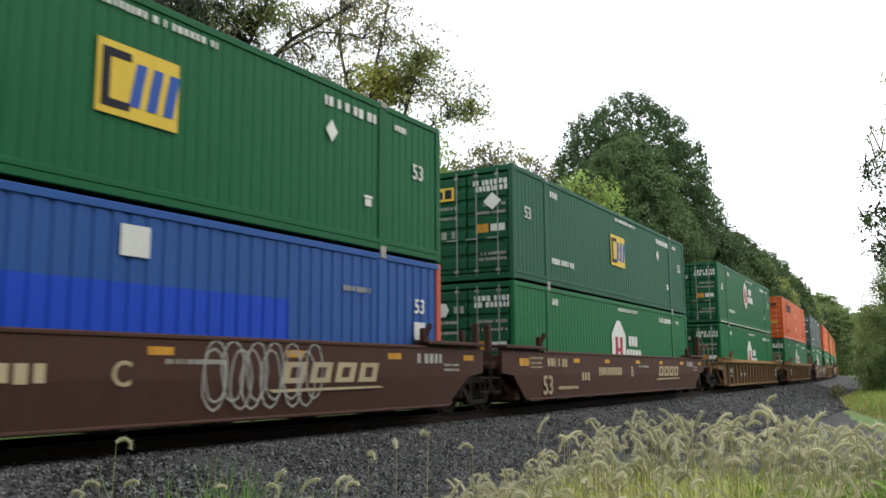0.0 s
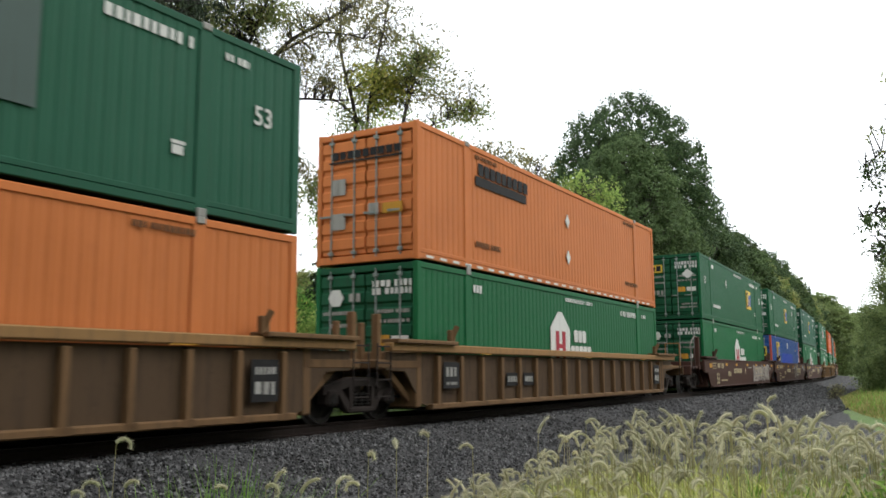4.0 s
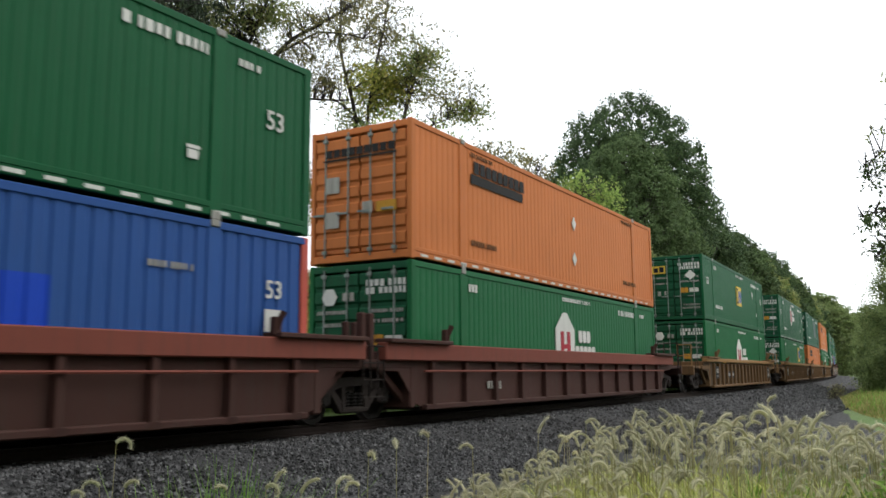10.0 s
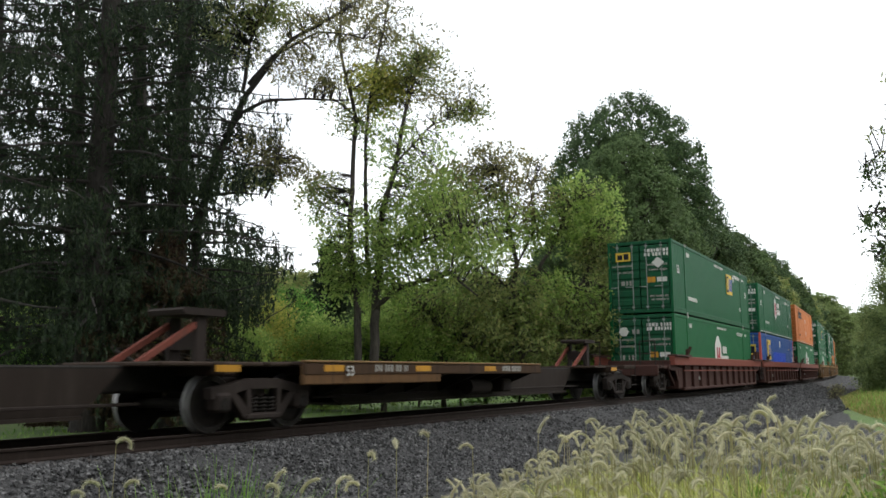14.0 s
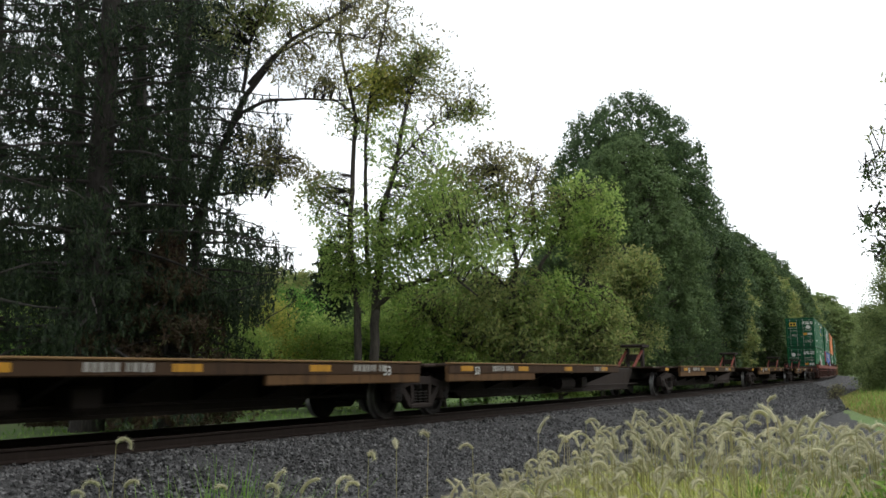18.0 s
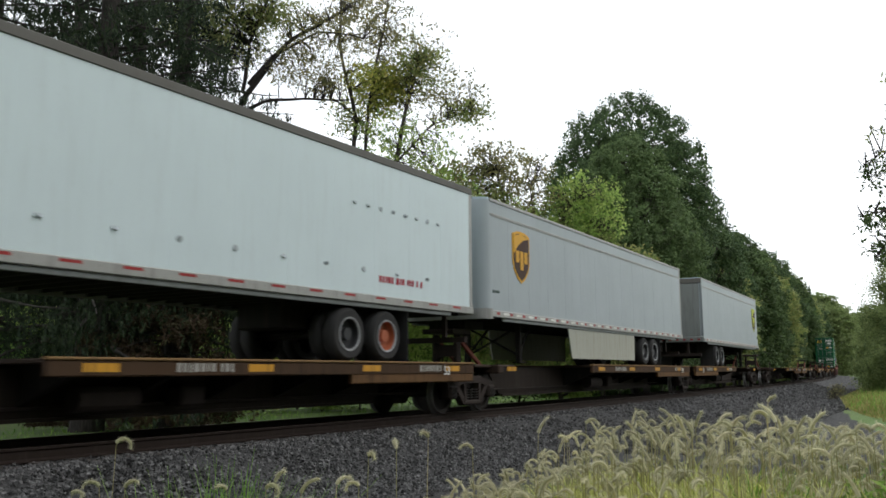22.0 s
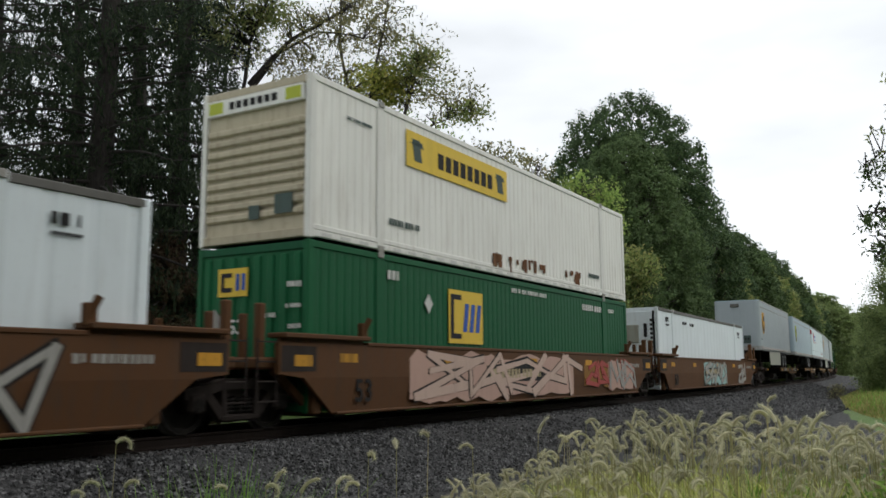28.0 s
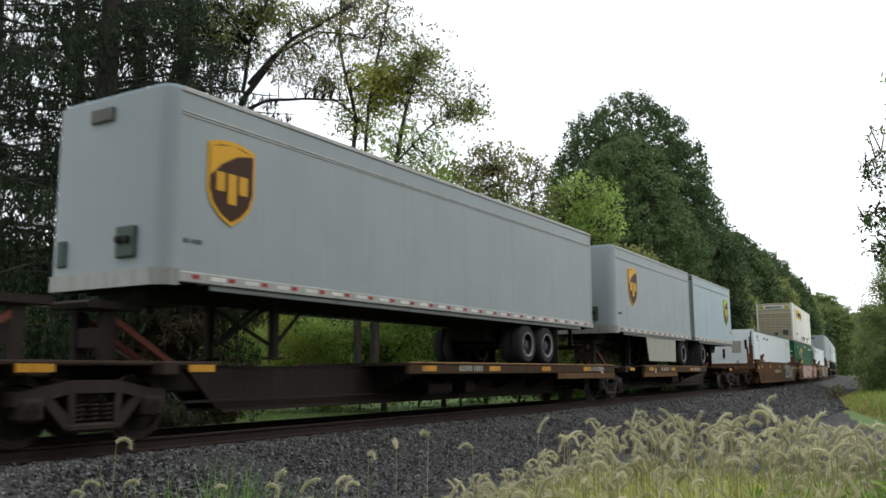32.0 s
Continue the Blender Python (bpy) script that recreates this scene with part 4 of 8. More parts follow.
    # unseen trees added on the camera's side of the line, behind it and to its right, to hold back skylight
    for x, y, high in ((-24, -30, 17), (-14, -27, 18), (-5, -24, 16), (4, -25, 18), (13, -23, 17), (21, -18, 16), (27, -10, 17), (30, -1, 15), (-34, -36, 17), (33, 8, 14), (36, 17, 13)):
        spots.append((x, y, high, 1.4))
    for i, (x, y, high, wide) in enumerate(spots):
        # only the farthest take the tree whose leaves are paled for haze
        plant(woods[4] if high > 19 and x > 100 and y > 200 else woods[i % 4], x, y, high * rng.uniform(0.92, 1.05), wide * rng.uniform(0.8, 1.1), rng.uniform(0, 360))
    for i, w in enumerate(woods):
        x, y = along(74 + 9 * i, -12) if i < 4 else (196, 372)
        w.location, w.scale = (x, y, GROUND_Z), (1.25, 1.25, 1.05 + 0.1 * i)
    # undergrowth beyond the track
    for i, (px, depth, high, wide, mat, label) in enumerate((
            (-0.25, 33, 3.2, 2.0, LIGHT_LEAF, "light green shrub at the lawn's edge"), (-0.215, 36, 4.2, 2.2, YELLOW_LEAF, "yellow-green shrub at the lawn's edge"), (-0.175, 38, 4.6, 2.4, BUSH_LEAF, "fresh green shrub at the lawn's edge"),
            (-0.145, 36, 3.4, 2.0, LIGHT_LEAF, "light green shrub under the trees"), (-0.10, 38, 3.0, 2.4, OAK_LEAF, "dark shrub under the trees"), (-0.03, 40, 3.4, 2.6, MID_LEAF, "mid-green shrub under the trees"),
            (0.02, 42, 3.2, 2.6, BUSH_LEAF, "fresh green shrub under the trees"), (0.09, 42, 3.4, 2.8, MID_LEAF, "mid-green shrub under the trees"), (0.15, 45, 3.6, 2.8, OAK_LEAF, "dark shrub at the wood's edge"), (0.21, 49, 4.4, 3.0, OAK_LEAF, "dark shrub at the wood's edge"),
            (0.26, 54, 4.6, 3.2, OAK_LEAF, "dark shrub at the wood's edge"), (-0.34, 34, 2.8, 2.4, LIGHT_LEAF, "light green shrub behind the spruces"), (-0.42, 36, 3.0, 2.6, BUSH_LEAF, "fresh green shrub behind the spruces"), (-0.50, 34, 3.4, 2.6, LIGHT_LEAF, "light green shrub behind the spruces"),
            (0.30, 58, 5.0, 3.2, OAK_LEAF, "dark shrub at the wood's edge"), (-0.53, 30, 2.2, 2.0, BUSH_LEAF, "fresh green shrub behind the spruces"))):
        bush("shrub", label, spot(px, depth), high, wide, 7000, (0.15, 0.085), mat, 80 + i, "shrubs beyond the track", 1.3)
    # bushes on the camera's side of the line
    for i, (px, depth, high, wide, mat, label) in enumerate((
            (0.56, 56, 7.6, 3.2, VERGE_HAZE_LEAF, "tall leafy bush beside the gravel"), (0.54, 60, 5.4, 2.6, VERGE_HAZE_LEAF, "rounded green bush beside the gravel"), (0.518, 58, 3.0, 1.6, VERGE_HAZE_LEAF, "low green bush at the gravel's edge"),
            (0.60, 48, 6.2, 2.4, VERGE_HAZE_LEAF, "leafy bush beside the gravel"), (0.531, 66, 5.4, 2.8, VERGE_HAZE_LEAF, "light green bush along the line"), (0.526, 84, 6.4, 3.2, VERGE_HAZE_LEAF, "light green tree along the line"), (0.56, 64, 8.0, 3.2, VERGE_HAZE_LEAF, "green tree beside the line"),
            (0.53, 52, 2.2, 1.4, VERGE_HAZE_LEAF, "low green bush at the gravel's edge"), (0.521, 110, 8, 3.6, VERGE_HAZE_LEAF, "light green tree along the line"), (0.565, 50, 2.8, 1.6, VERGE_HAZE_LEAF, "low green bush at the gravel's edge"), (0.565, 56, 9.5, 3.0, VERGE_HAZE_LEAF, "green tree beside the line"))):
        bush("bush", label, spot(px, depth), high, wide, 12000, (0.15, 0.09), mat, 120 + i, "bushes beside the gravel", 1.35)
    for i, (s, lat, high) in enumerate(((53, 5.0, 0.7), (50.5, 5.2, 0.5), (56, 5.1, 0.6))):
        x, y = along(s, lat)
        bush("dead_weed", "dark dried twiggy weed at the gravel's edge", (x, y, GROUND_Z), high, 0.5, 260, (0.09, 0.03), DRY_LEAF, 150 + i, "dried weeds", 0.5)
    limbed_tree("overhanging_tree", "tree with long overhanging limbs of drooping leaves", spot(0.5762, 15), ((0.16, 0.0, (-0.03, 0.77), (0.23, 2.58), (0.25, 4.03), (0.51, 5.85), (0.59, 7.95)), (0.035, -0.4, (0.32, 4.24), (-0.13, 4.51), (-0.55, 4.48), (-1.03, 4.33)), (0.03, -0.3, (0.23, 3.82), (-0.16, 4.14), (-0.48, 4.04), (-0.87, 3.67)), (0.03, 0.3, (0.44, 5.31), (-0.03, 5.63), (-0.34, 5.69), (-0.57, 5.47)), (0.03, -0.2, (0.51, 6.39), (0.16, 6.73), (-0.17, 6.51)),),
                ((MID_LEAF, -0.88, 4.25, 0.31, 0.17, 150), (MID_LEAF, -0.75, 3.83, 0.27, 0.31, 170), (MID_LEAF, -0.51, 4.3, 0.30, 0.24, 150), (MID_LEAF, -0.46, 5.31, 0.19, 0.41, 150), (OLIVE_LEAF, -0.25, 6.18, 0.19, 0.55, 150), (MID_LEAF, 0.31, 4.77, 0.61, 2.42, 900), (OLIVE_LEAF, -0.12, 7.17, 0.18, 0.24, 60), (MID_LEAF, 0.04, 2.17, 0.61, 0.85, 500)), (0.12, 0.045), 140, BARK, 1.0, 0.22)


make_trees()

# ---- tall foxtail grass by the camera ----
GRASS = leaf_mat("yellow_green_grass_blades", (0.308, 0.399, 0.08), (0.661, 0.661, 0.194), (0.88, 0.88, 0.479), 0.6)
GRASS_FRESH = leaf_mat("fresh_green_weed_blades", (0.117, 0.26, 0.039), (0.208, 0.403, 0.065), (0.351, 0.52, 0.117), 0.4)
STRAW = leaf_mat("pale_foxtail_bristles", (0.52, 0.51, 0.34), (0.69, 0.66, 0.48), (0.84, 0.80, 0.62), 0.55)
WEED_LEAF = leaf_mat("green_weed_leaves", (0.149, 0.253, 0.057), (0.241, 0.38, 0.086), (0.38, 0.494, 0.149), 0.45)
VERGE_DRY = leaf_mat("dry_verge_blades", (0.20, 0.22, 0.06), (0.32, 0.30, 0.10), (0.42, 0.34, 0.15), 0.4)
STALK = leaf_mat("foxtail_stalks", (0.30, 0.30, 0.13), (0.44, 0.41, 0.20), (0.55, 0.48, 0.27), 0.3)


def blades(P, height, width, bend, rng, seg=4):
    """Grass blades from the feet P: tapering strips that bow over."""
    n = len(P)
    az = rng.uniform(0, 2 * math.pi, n)
    d = np.stack([np.cos(az), np.sin(az), np.zeros(n)], 1)
    side = np.stack([-np.sin(az), np.cos(az), np.zeros(n)], 1)
    H, W = height[:, None], (width * rng.uniform(0.6, 1.3, n))[:, None]
    B = (bend * rng.uniform(0.3, 1.5, n))[:, None]
    rows = []
    for k in range(seg + 1):
        u = k / seg
        c = P + d * (H * B * u * u) + np.array((0, 0, 1.0)) * (H * (u - 0.42 * B * u * u * u))
        w = W * (1 - u ** 1.6) * 0.5 + 0.0006
        rows += [c - side * w, c + side * w]
    V = np.stack(rows, 1)
    q = []
    i = np.arange(n)[:, None] * (2 * seg + 2)
    for k in range(seg):
        q.append(i + [2 * k, 2 * k + 1, 2 * k + 3, 2 * k + 2])
    return V.reshape(-1, 3), np.concatenate(q, 0)


def tall(x):
    """How high the grass stands, by metres to the right of the camera."""
    return np.interp(x, (-1.6, -0.5, 0.1, 0.7, 1.1, 1.6, 2.4, 4), (0.80, 0.92, 1.07, 1.30, 1.42, 1.37, 1.27, 1.22))


def reach(u):
    """How far from the camera the grass goes, by metres to the right per metre ahead."""
    return np.interp(u, (-0.1, 0.15, 0.3, 0.4, 0.55), (4.2, 5.5, 5.5, 4.5, 3.7))


def make_grass():
    rng = np.random.default_rng(31)
    # feet of the plants: thick to the right, thin towards the ballast
    y = 2.6 + 3.2 * rng.random(19000)
    x = rng.uniform(-0.2, 0.6, 19000) * y
    keep = y < reach(x / y)
    x, y = x[keep], y[keep]
    keep = rng.random(len(x)) < np.interp(x / y, (-0.15, -0.06, 0.03, 0.16), (0.03, 0.2, 0.7, 1.0))
    x, y = x[keep], y[keep]
    n = len(x)
    P = np.repeat(np.stack([x, y, np.full(n, GROUND_Z - 0.02)], 1), 5, 0) + rng.normal(0, 0.03, (n * 5, 3)) * (1, 1, 0)
    P[:, 2] += np.repeat(tall(x), 5) * rng.uniform(0.0, 0.55, n * 5)
    top = GROUND_Z + (tall(P[:, 0]) - 0.06 * (P[:, 1] - 3.5)) * rng.uniform(0.66, 0.98, n * 5)
    V, F = blades(P, np.maximum(0.15, top - P[:, 2]), 0.0105, 1.15, rng)
    tagged(new("tall_grass", sheet("tall_grass", V, F, GRASS)), "dense yellow-green tall grass beside the ballast", "grass", kind="stuff")
    # fresh weeds to the right, and a tuft at the left
    y = rng.uniform(2.3, 4.6, 2600)
    x = y * rng.uniform(0.34, 0.6, 2600)
    V1, F1 = blades(np.stack([x, y, np.full(2600, -0.2)], 1), rng.uniform(0.45, 0.75, 2600), 0.024, 0.7, rng)
    y = rng.uniform(3.4, 4.2, 420)
    x = y * rng.normal(-0.25, 0.028, 420)
    V2, F2 = blades(np.stack([x, y, np.full(420, GROUND_Z)], 1), rng.uniform(1.0, 1.36, 420), 0.012, 0.35, rng)
    # broad leaves of the weeds in the corner
    stems = 150
    sy = rng.uniform(2.3, 4.0, stems)
    sx = sy * rng.uniform(0.42, 0.57, stems)
    sh = rng.uniform(0.2, 0.62, stems) + 0.25 * (sx / sy - 0.42) / 0.15
    pick = rng.integers(0, stems, 9000)
    rise = rng.random(9000) ** 0.7
    P = np.stack([sx[pick], sy[pick], -0.2 + sh[pick] * rise], 1) + rng.normal(0, 0.035, (9000, 3)) * (1.25 - rise)[:, None]
    V3, F3 = leaves_at(P, 0.05, 0.014, rng, -0.3)
    tagged(new("broad_weeds", sheet("broad_weeds", V3, F3, WEED_LEAF)), "fresh green leafy weeds in the grass", "weeds", kind="stuff")
    tagged(new("green_weeds", sheet("green_weeds", np.concatenate([V1, V2]), np.concatenate([F1, F2 + len(V1)]), GRASS_FRESH)), "fresh green weeds among the tall grass", "weeds", kind="stuff")
    # foxtails: a thin stalk and a nodding bristly head
    SV, SF, HV, HF = [], [], [], []
    feet = []
    for _ in range(1350):
        u = rng.uniform(-0.15, 0.56)
        d = 2.9 + (reach(u) - 2.9) * rng.random() ** 0.7
        feet.append((u * d, d, (tall(u * d) - 0.06 * (d - 3.5)) * (0.54 + 0.47 * rng.random() ** 0.6)))
    for u, d, h in ((-0.372, 3.3, 1.20), (-0.395, 3.3, 1.04), (-0.36, 3.2, 1.05), (-0.42, 3.4, 1.00), (-0.485, 3.1, 0.98), (-0.20, 3.3, 1.03), (-0.25, 3.5, 1.0), (-0.19, 3.6, 1.02), (-0.085, 3.6, 1.12), (-0.12, 3.5, 1.02), (-0.055, 3.7, 1.14),
                    (0.11, 4.0, 1.30), (0.165, 4.2, 1.33), (0.225, 4.0, 1.38), (0.375, 4.4, 1.42), (-0.02, 3.8, 1.18), (0.03, 3.9, 1.24), (-0.14, 3.1, 0.98), (-0.16, 3.4, 1.0), (-0.10, 3.2, 1.05)):
        feet.append((u * d, d, h + (0.16 if u < 0.0 else 0.04)))
    for x, y, h in feet:
        az = rng.choice((0.0, math.pi)) + rng.normal(0, 0.6)
        bow = rng.uniform(0.3, 3.4)
        L = rng.uniform(0.05, 0.095)
        dirv = np.array((math.cos(az), math.sin(az), 0))
        foot = np.array((x, y, GROUND_Z)) - dirv * 0.12 * rng.random()
        top = np.array((x, y, GROUND_Z + h))
        pts = [foot + (top - foot) * k / 4 + dirv * 0.04 * math.sin(k) * 0.3 for k in range(5)]
        tube_path(SV, SF, pts, 0.0022, 0.0014, 4)
        # head: curls over from upright
        c, a, line = pts[-1].copy(), math.radians(90) - 0.25, []
        for k in range(8):
            line.append(c.copy())
            a -= bow / 7
            c = c + (dirv * math.cos(a) + np.array((0, 0, 1)) * math.sin(a)) * L / 7
        line = np.array(line)
        tube_path(HV, HF, line, 0.0078, 0.0045, 6)
        for k in range(130):
            f = rng.random() * 7
            i = min(6, int(f))
            p = line[i] + (line[i + 1] - line[i]) * (f - i)
            t = line[i + 1] - line[i]
            t = t / np.linalg.norm(t)
            o = np.cross(t, rng.normal(0, 1, 3))
            o = o / (np.linalg.norm(o) + 1e-9)
            q = p + o * rng.uniform(0.011, 0.019) + t * rng.uniform(0.004, 0.014)
            w = np.cross(o, t) * 0.0011
            b = len(HV)
            HV += [p - w, p + w, q + w * 0.3, q - w * 0.3]
            HF.append((b, b + 1, b + 2, b + 3))
    tagged(new("foxtail_stalks", sheet("foxtail_stalks", np.array(SV), SF, STALK, True)), "thin stalks of foxtail grass", "grass", kind="stuff")
    tagged(new("foxtail_heads", sheet("foxtail_heads", np.array(HV), HF, STRAW, False)), "pale bristly nodding foxtail seed heads", "grass", kind="stuff")
    # the grassy bank beyond the gravel: short and dry at its edge, taller and greener up it
    s = rng.uniform(14, 95, 26000)
    off = 9.0 * rng.random(26000) ** 1.5
    vx, vy = along(s, gravel_edge(s) - 0.1 + off)
    hh = np.interp(off, (0, 0.5, 2, 9), (0.12, 0.35, 0.75, 0.9)) * rng.uniform(0.5, 1.15, len(s))
    dry = rng.random(len(s)) < np.interp(off, (0, 1.0, 3), (0.95, 0.65, 0.3))
    feet = np.stack([vx, vy, np.full(len(s), GROUND_Z)], 1)
    V, F = blades(feet[dry], hh[dry], 0.04, 0.6, rng, 3)
    tagged(new("dry_verge_grass", sheet("dry_verge_grass", V, F, VERGE_DRY)), "dry yellowish verge grass along the gravel", "grass", kind="stuff")
    V, F = blades(feet[~dry], hh[~dry], 0.045, 0.7, rng, 3)
    tagged(new("green_verge_grass", sheet("green_verge_grass", V, F, GRASS_FRESH)), "green grass on the bank beside the gravel lane", "grass", kind="stuff")
    y = 4.6 + 14 * rng.random(9000) ** 1.3
    x = y * rng.uniform(0.36, 0.66, 9000)
    rx, ry = x - along(0.0)[0], y - along(0.0)[1]
    h0 = float(np.interp(0.0, S_TAB, H_TAB))
    s, lat = rx * math.sin(h0) + ry * math.cos(h0), rx * math.cos(h0) - ry * math.sin(h0)
    keep = lat > gravel_edge(s) - 0.2
    x, y = x[keep], y[keep]
    V, F = blades(np.stack([x, y, np.full(len(x), GROUND_Z)], 1), rng.uniform(0.15, 0.55, len(x)), 0.022, 0.7, rng, 3)
    tagged(new("rough_grass", sheet("rough_grass", V, F, VERGE_DRY)), "rough mixed grass beside the gravel lane", "grass", kind="stuff")
    # rough grass along the lawn's edge beyond the track
    s = rng.uniform(-12, 70, 9000)
    lat = -5.0 - 9 * rng.random(9000) ** 1.6
    vx, vy = along(s, lat)
    V, F = blades(np.stack([vx, vy, np.full(len(s), GROUND_Z)], 1), rng.uniform(0.06, 0.2, len(s)), 0.03, 0.6, rng, 2)
    tagged(new("lawn_grass", sheet("lawn_grass", V, F, GRASS_FRESH)), "short green lawn grass beyond the track", "grass", kind="stuff")


make_grass()

# ---- rolling stock: x points the way the train runs, y to its left, z up from the rail ----
_me = {}


def shared(key, make, material, smooth=False):
    """One mesh for all alike pieces."""
    if key not in _me:
        _me[key] = make().mesh(key, material, smooth)
    return _me[key]


def lettering(text, size, material):
    """Flat solid figures in the built-in font, as one mesh in the x, z plane that faces -y."""
    key = ("txt", text, size, material.name)
    if key not in _me:
        cu = bpy.data.curves.new("figures", "FONT")
        cu.body, cu.size, cu.align_x, cu.align_y, cu.extrude, cu.offset = text, size, "CENTER", "CENTER", 0.003, 0.012 * size
        cu.resolution_u = 3
        tmp = bpy.data.objects.new("figures", cu)
        me = bpy.data.meshes.new_from_object(tmp)
        bpy.data.objects.remove(tmp)
        me.transform(Matrix.Rotation(radians(90), 4, "X"))
        me.materials.clear()
        me.materials.append(material)
        _me[key] = me
    return _me[key]


def sign(parent, name, rects, material, y, label="", face="side"):
    """Thin painted rectangles (x0, x1, z0, z1) on a side, or (y0, y1, z0, z1) on an end."""
    b = Build()
    for a0, a1, z0, z1 in rects:
        if face == "side":
            b.box(a0, a1, y - 0.006, y + 0.004, z0, z1)
        else:
            b.box(y - 0.006, y + 0.004, a0, a1, z0, z1)
    ob = part(name, b, material, parent, label)
    if len(rects) > 1:
        ob["kind"] = "stuff"
    return ob


def words(x0, x1, z0, z1, seed=0, gap=0.3):
    """A row of bars of uneven width: writing too small to read."""
    rng = random.Random(seed)
    out, x = [], x0
    while x < x1 - 0.02:
        w = min(x1 - x, rng.uniform(0.35, 0.75) * (z1 - z0))
        out.append((x, x + w, z0 + rng.uniform(0, 0.12) * (z1 - z0), z1))
        x += w + gap * (z1 - z0) * (2.6 if rng.random() < 0.18 else 1.0)
    return out


WHEEL_R = 0.425


def make_truck(parent, x):
    """A two-axle truck under a car: side frames, bolster, springs and turning wheelsets."""
    truck = part("truck", shared("bolster", lambda: Build().soft(-0.2, 0.2, -0.95, 0.95, 0.42, 0.7, 0.04).soft(-0.32, 0.32, -0.3, 0.3, 0.55, 0.82, 0.04), TRUCK_STEEL), TRUCK_STEEL, parent, "cast steel two-axle truck")
    truck.location = (x, 0, 0)

    def frame_side():
        b = Build()
        top = [(-1.12, 0.5), (-1.12, 0.66), (-0.75, 0.71), (-0.3, 0.8), (0.3, 0.8), (0.75, 0.71), (1.12, 0.66), (1.12, 0.5), (0.72, 0.55), (0.38, 0.64), (-0.38, 0.64), (-0.72, 0.55)]
        b.plate(top, -0.09, 0.09)
        for sx in (-1, 1):
            b.plate([(sx * 0.64, 0.62), (sx * 0.76, 0.58), (sx * 0.42, 0.2), (sx * 0.3, 0.2), (sx * 0.3, 0.3)], -0.08, 0.08)
            b.plate([(sx * 0.3, 0.66), (sx * 0.4, 0.66), (sx * 0.36, 0.25), (sx * 0.28, 0.25)], -0.09, 0.09)
            b.soft(sx * 0.89 - 0.17, sx * 0.89 + 0.17, -0.13, 0.13, 0.3, 0.6, 0.05)
        b.soft(-0.4, 0.4, -0.1, 0.1, 0.16, 0.27, 0.03)
        return b

    def spring():
        """One coil of round steel bar."""
        pts = [np.array((0.075 * math.cos(k * 0.785), 0.075 * math.sin(k * 0.785), 0.27 + 0.26 * k / 36)) for k in range(37)]
        V, F = [], []
        tube_path(V, F, pts, 0.02, 0.02, 5)
        return Build().add(V, F)

    def wheelset():
        b = Build().tube((0, -0.95, 0), (0, 0.95, 0), 0.075, 0.075, 10)
        for s in (-1, 1):
            b.lathe([(0.08, s * 0.86), (0.13, s * 0.85), (0.14, s * 0.80), (0.33, s * 0.765), (0.345, s * 0.83), (0.425, s * 0.835)], (0, 0, 0), 26)
            b.lathe([(0.46, s * 0.70), (0.44, s * 0.69), (0.33, s * 0.70), (0.12, s * 0.68)], (0, 0, 0), 26)
            b.tube((0, s * 0.9, 0), (0, s * 1.14, 0), 0.11, 0.10, 10)
            for k in range(3):
                a = k * 2.094
                b.box(math.cos(a) * 0.055 - 0.016, math.cos(a) * 0.055 + 0.016, s * 1.14 - 0.01, s * 1.14 + 0.014, math.sin(a) * 0.055 - 0.016, math.sin(a) * 0.055 + 0.016)
        return b

    def treads():
        b = Build()
        for s in (-1, 1):
            b.lathe([(0.425, s * 0.835), (0.43, s * 0.83), (0.434, s * 0.735), (0.462, s * 0.72), (0.46, s * 0.70)], (0, 0, 0), 26)
        return b

    for s in (-1, 1):
        part("side_frame", shared("side_frame", frame_side, TRUCK_STEEL), TRUCK_STEEL, truck, at=(0, s * 1.0, 0))
        for sx in (-0.2, 0, 0.2):
            part("spring", shared("spring_coil", spring, DARK_STEEL), DARK_STEEL, truck, at=(sx, s * 1.0, 0))
    for s in (-1, 1):
        w = part("wheelset", shared("wheelset", wheelset, DARK_STEEL, True), DARK_STEEL, truck, "steel wheels on an axle", at=(s * 0.89, 0, WHEEL_R))
        me = _me["wheelset"]
        if len(me.materials) == 1:
            t = treads()
            joined = Build().add(wheelset().v, wheelset().f)
            n0 = len(joined.f)
            joined.add(t.v, t.f)
            m2 = joined.mesh("wheelset", DARK_STEEL, True)
            m2.materials.append(TREAD_STEEL)
            m2.polygons.foreach_set("material_index", np.array([0 if i < n0 else 1 for i in range(len(m2.polygons))], np.int32))
            _me["wheelset"] = m2
            w.data = m2
        WHEELSETS.append(w)
    return truck


WHEELSETS = []
CAR_SIDE = 1.52


def coupler(parent, x, way):
    b = Build().soft(min(x, x + way * 0.9), max(x, x + way * 0.9), -0.11, 0.11, 0.68, 0.92, 0.03)
    e = x + way * 0.9
    b.soft(min(e, e + way * 0.35), max(e, e + way * 0.35), -0.2, 0.16, 0.62, 0.98, 0.06)
    part("coupler", b, TRUCK_STEEL, parent, "rusty cast coupler")


def end_ladder(parent, x, y, way, material):
    """Grab irons and a stirrup step at a car's corner."""
    b = Build()
    for z in (0.45, 0.75, 1.05, 1.35):
        b.tube((x - 0.22, y, z), (x + 0.22, y, z), 0.014, 0.014, 5)
    for dx in (-0.22, 0.22):
        b.tube((x + dx, y, 0.4), (x + dx, y, 1.4), 0.016, 0.016, 5)
    part("ladder", b, material, parent)


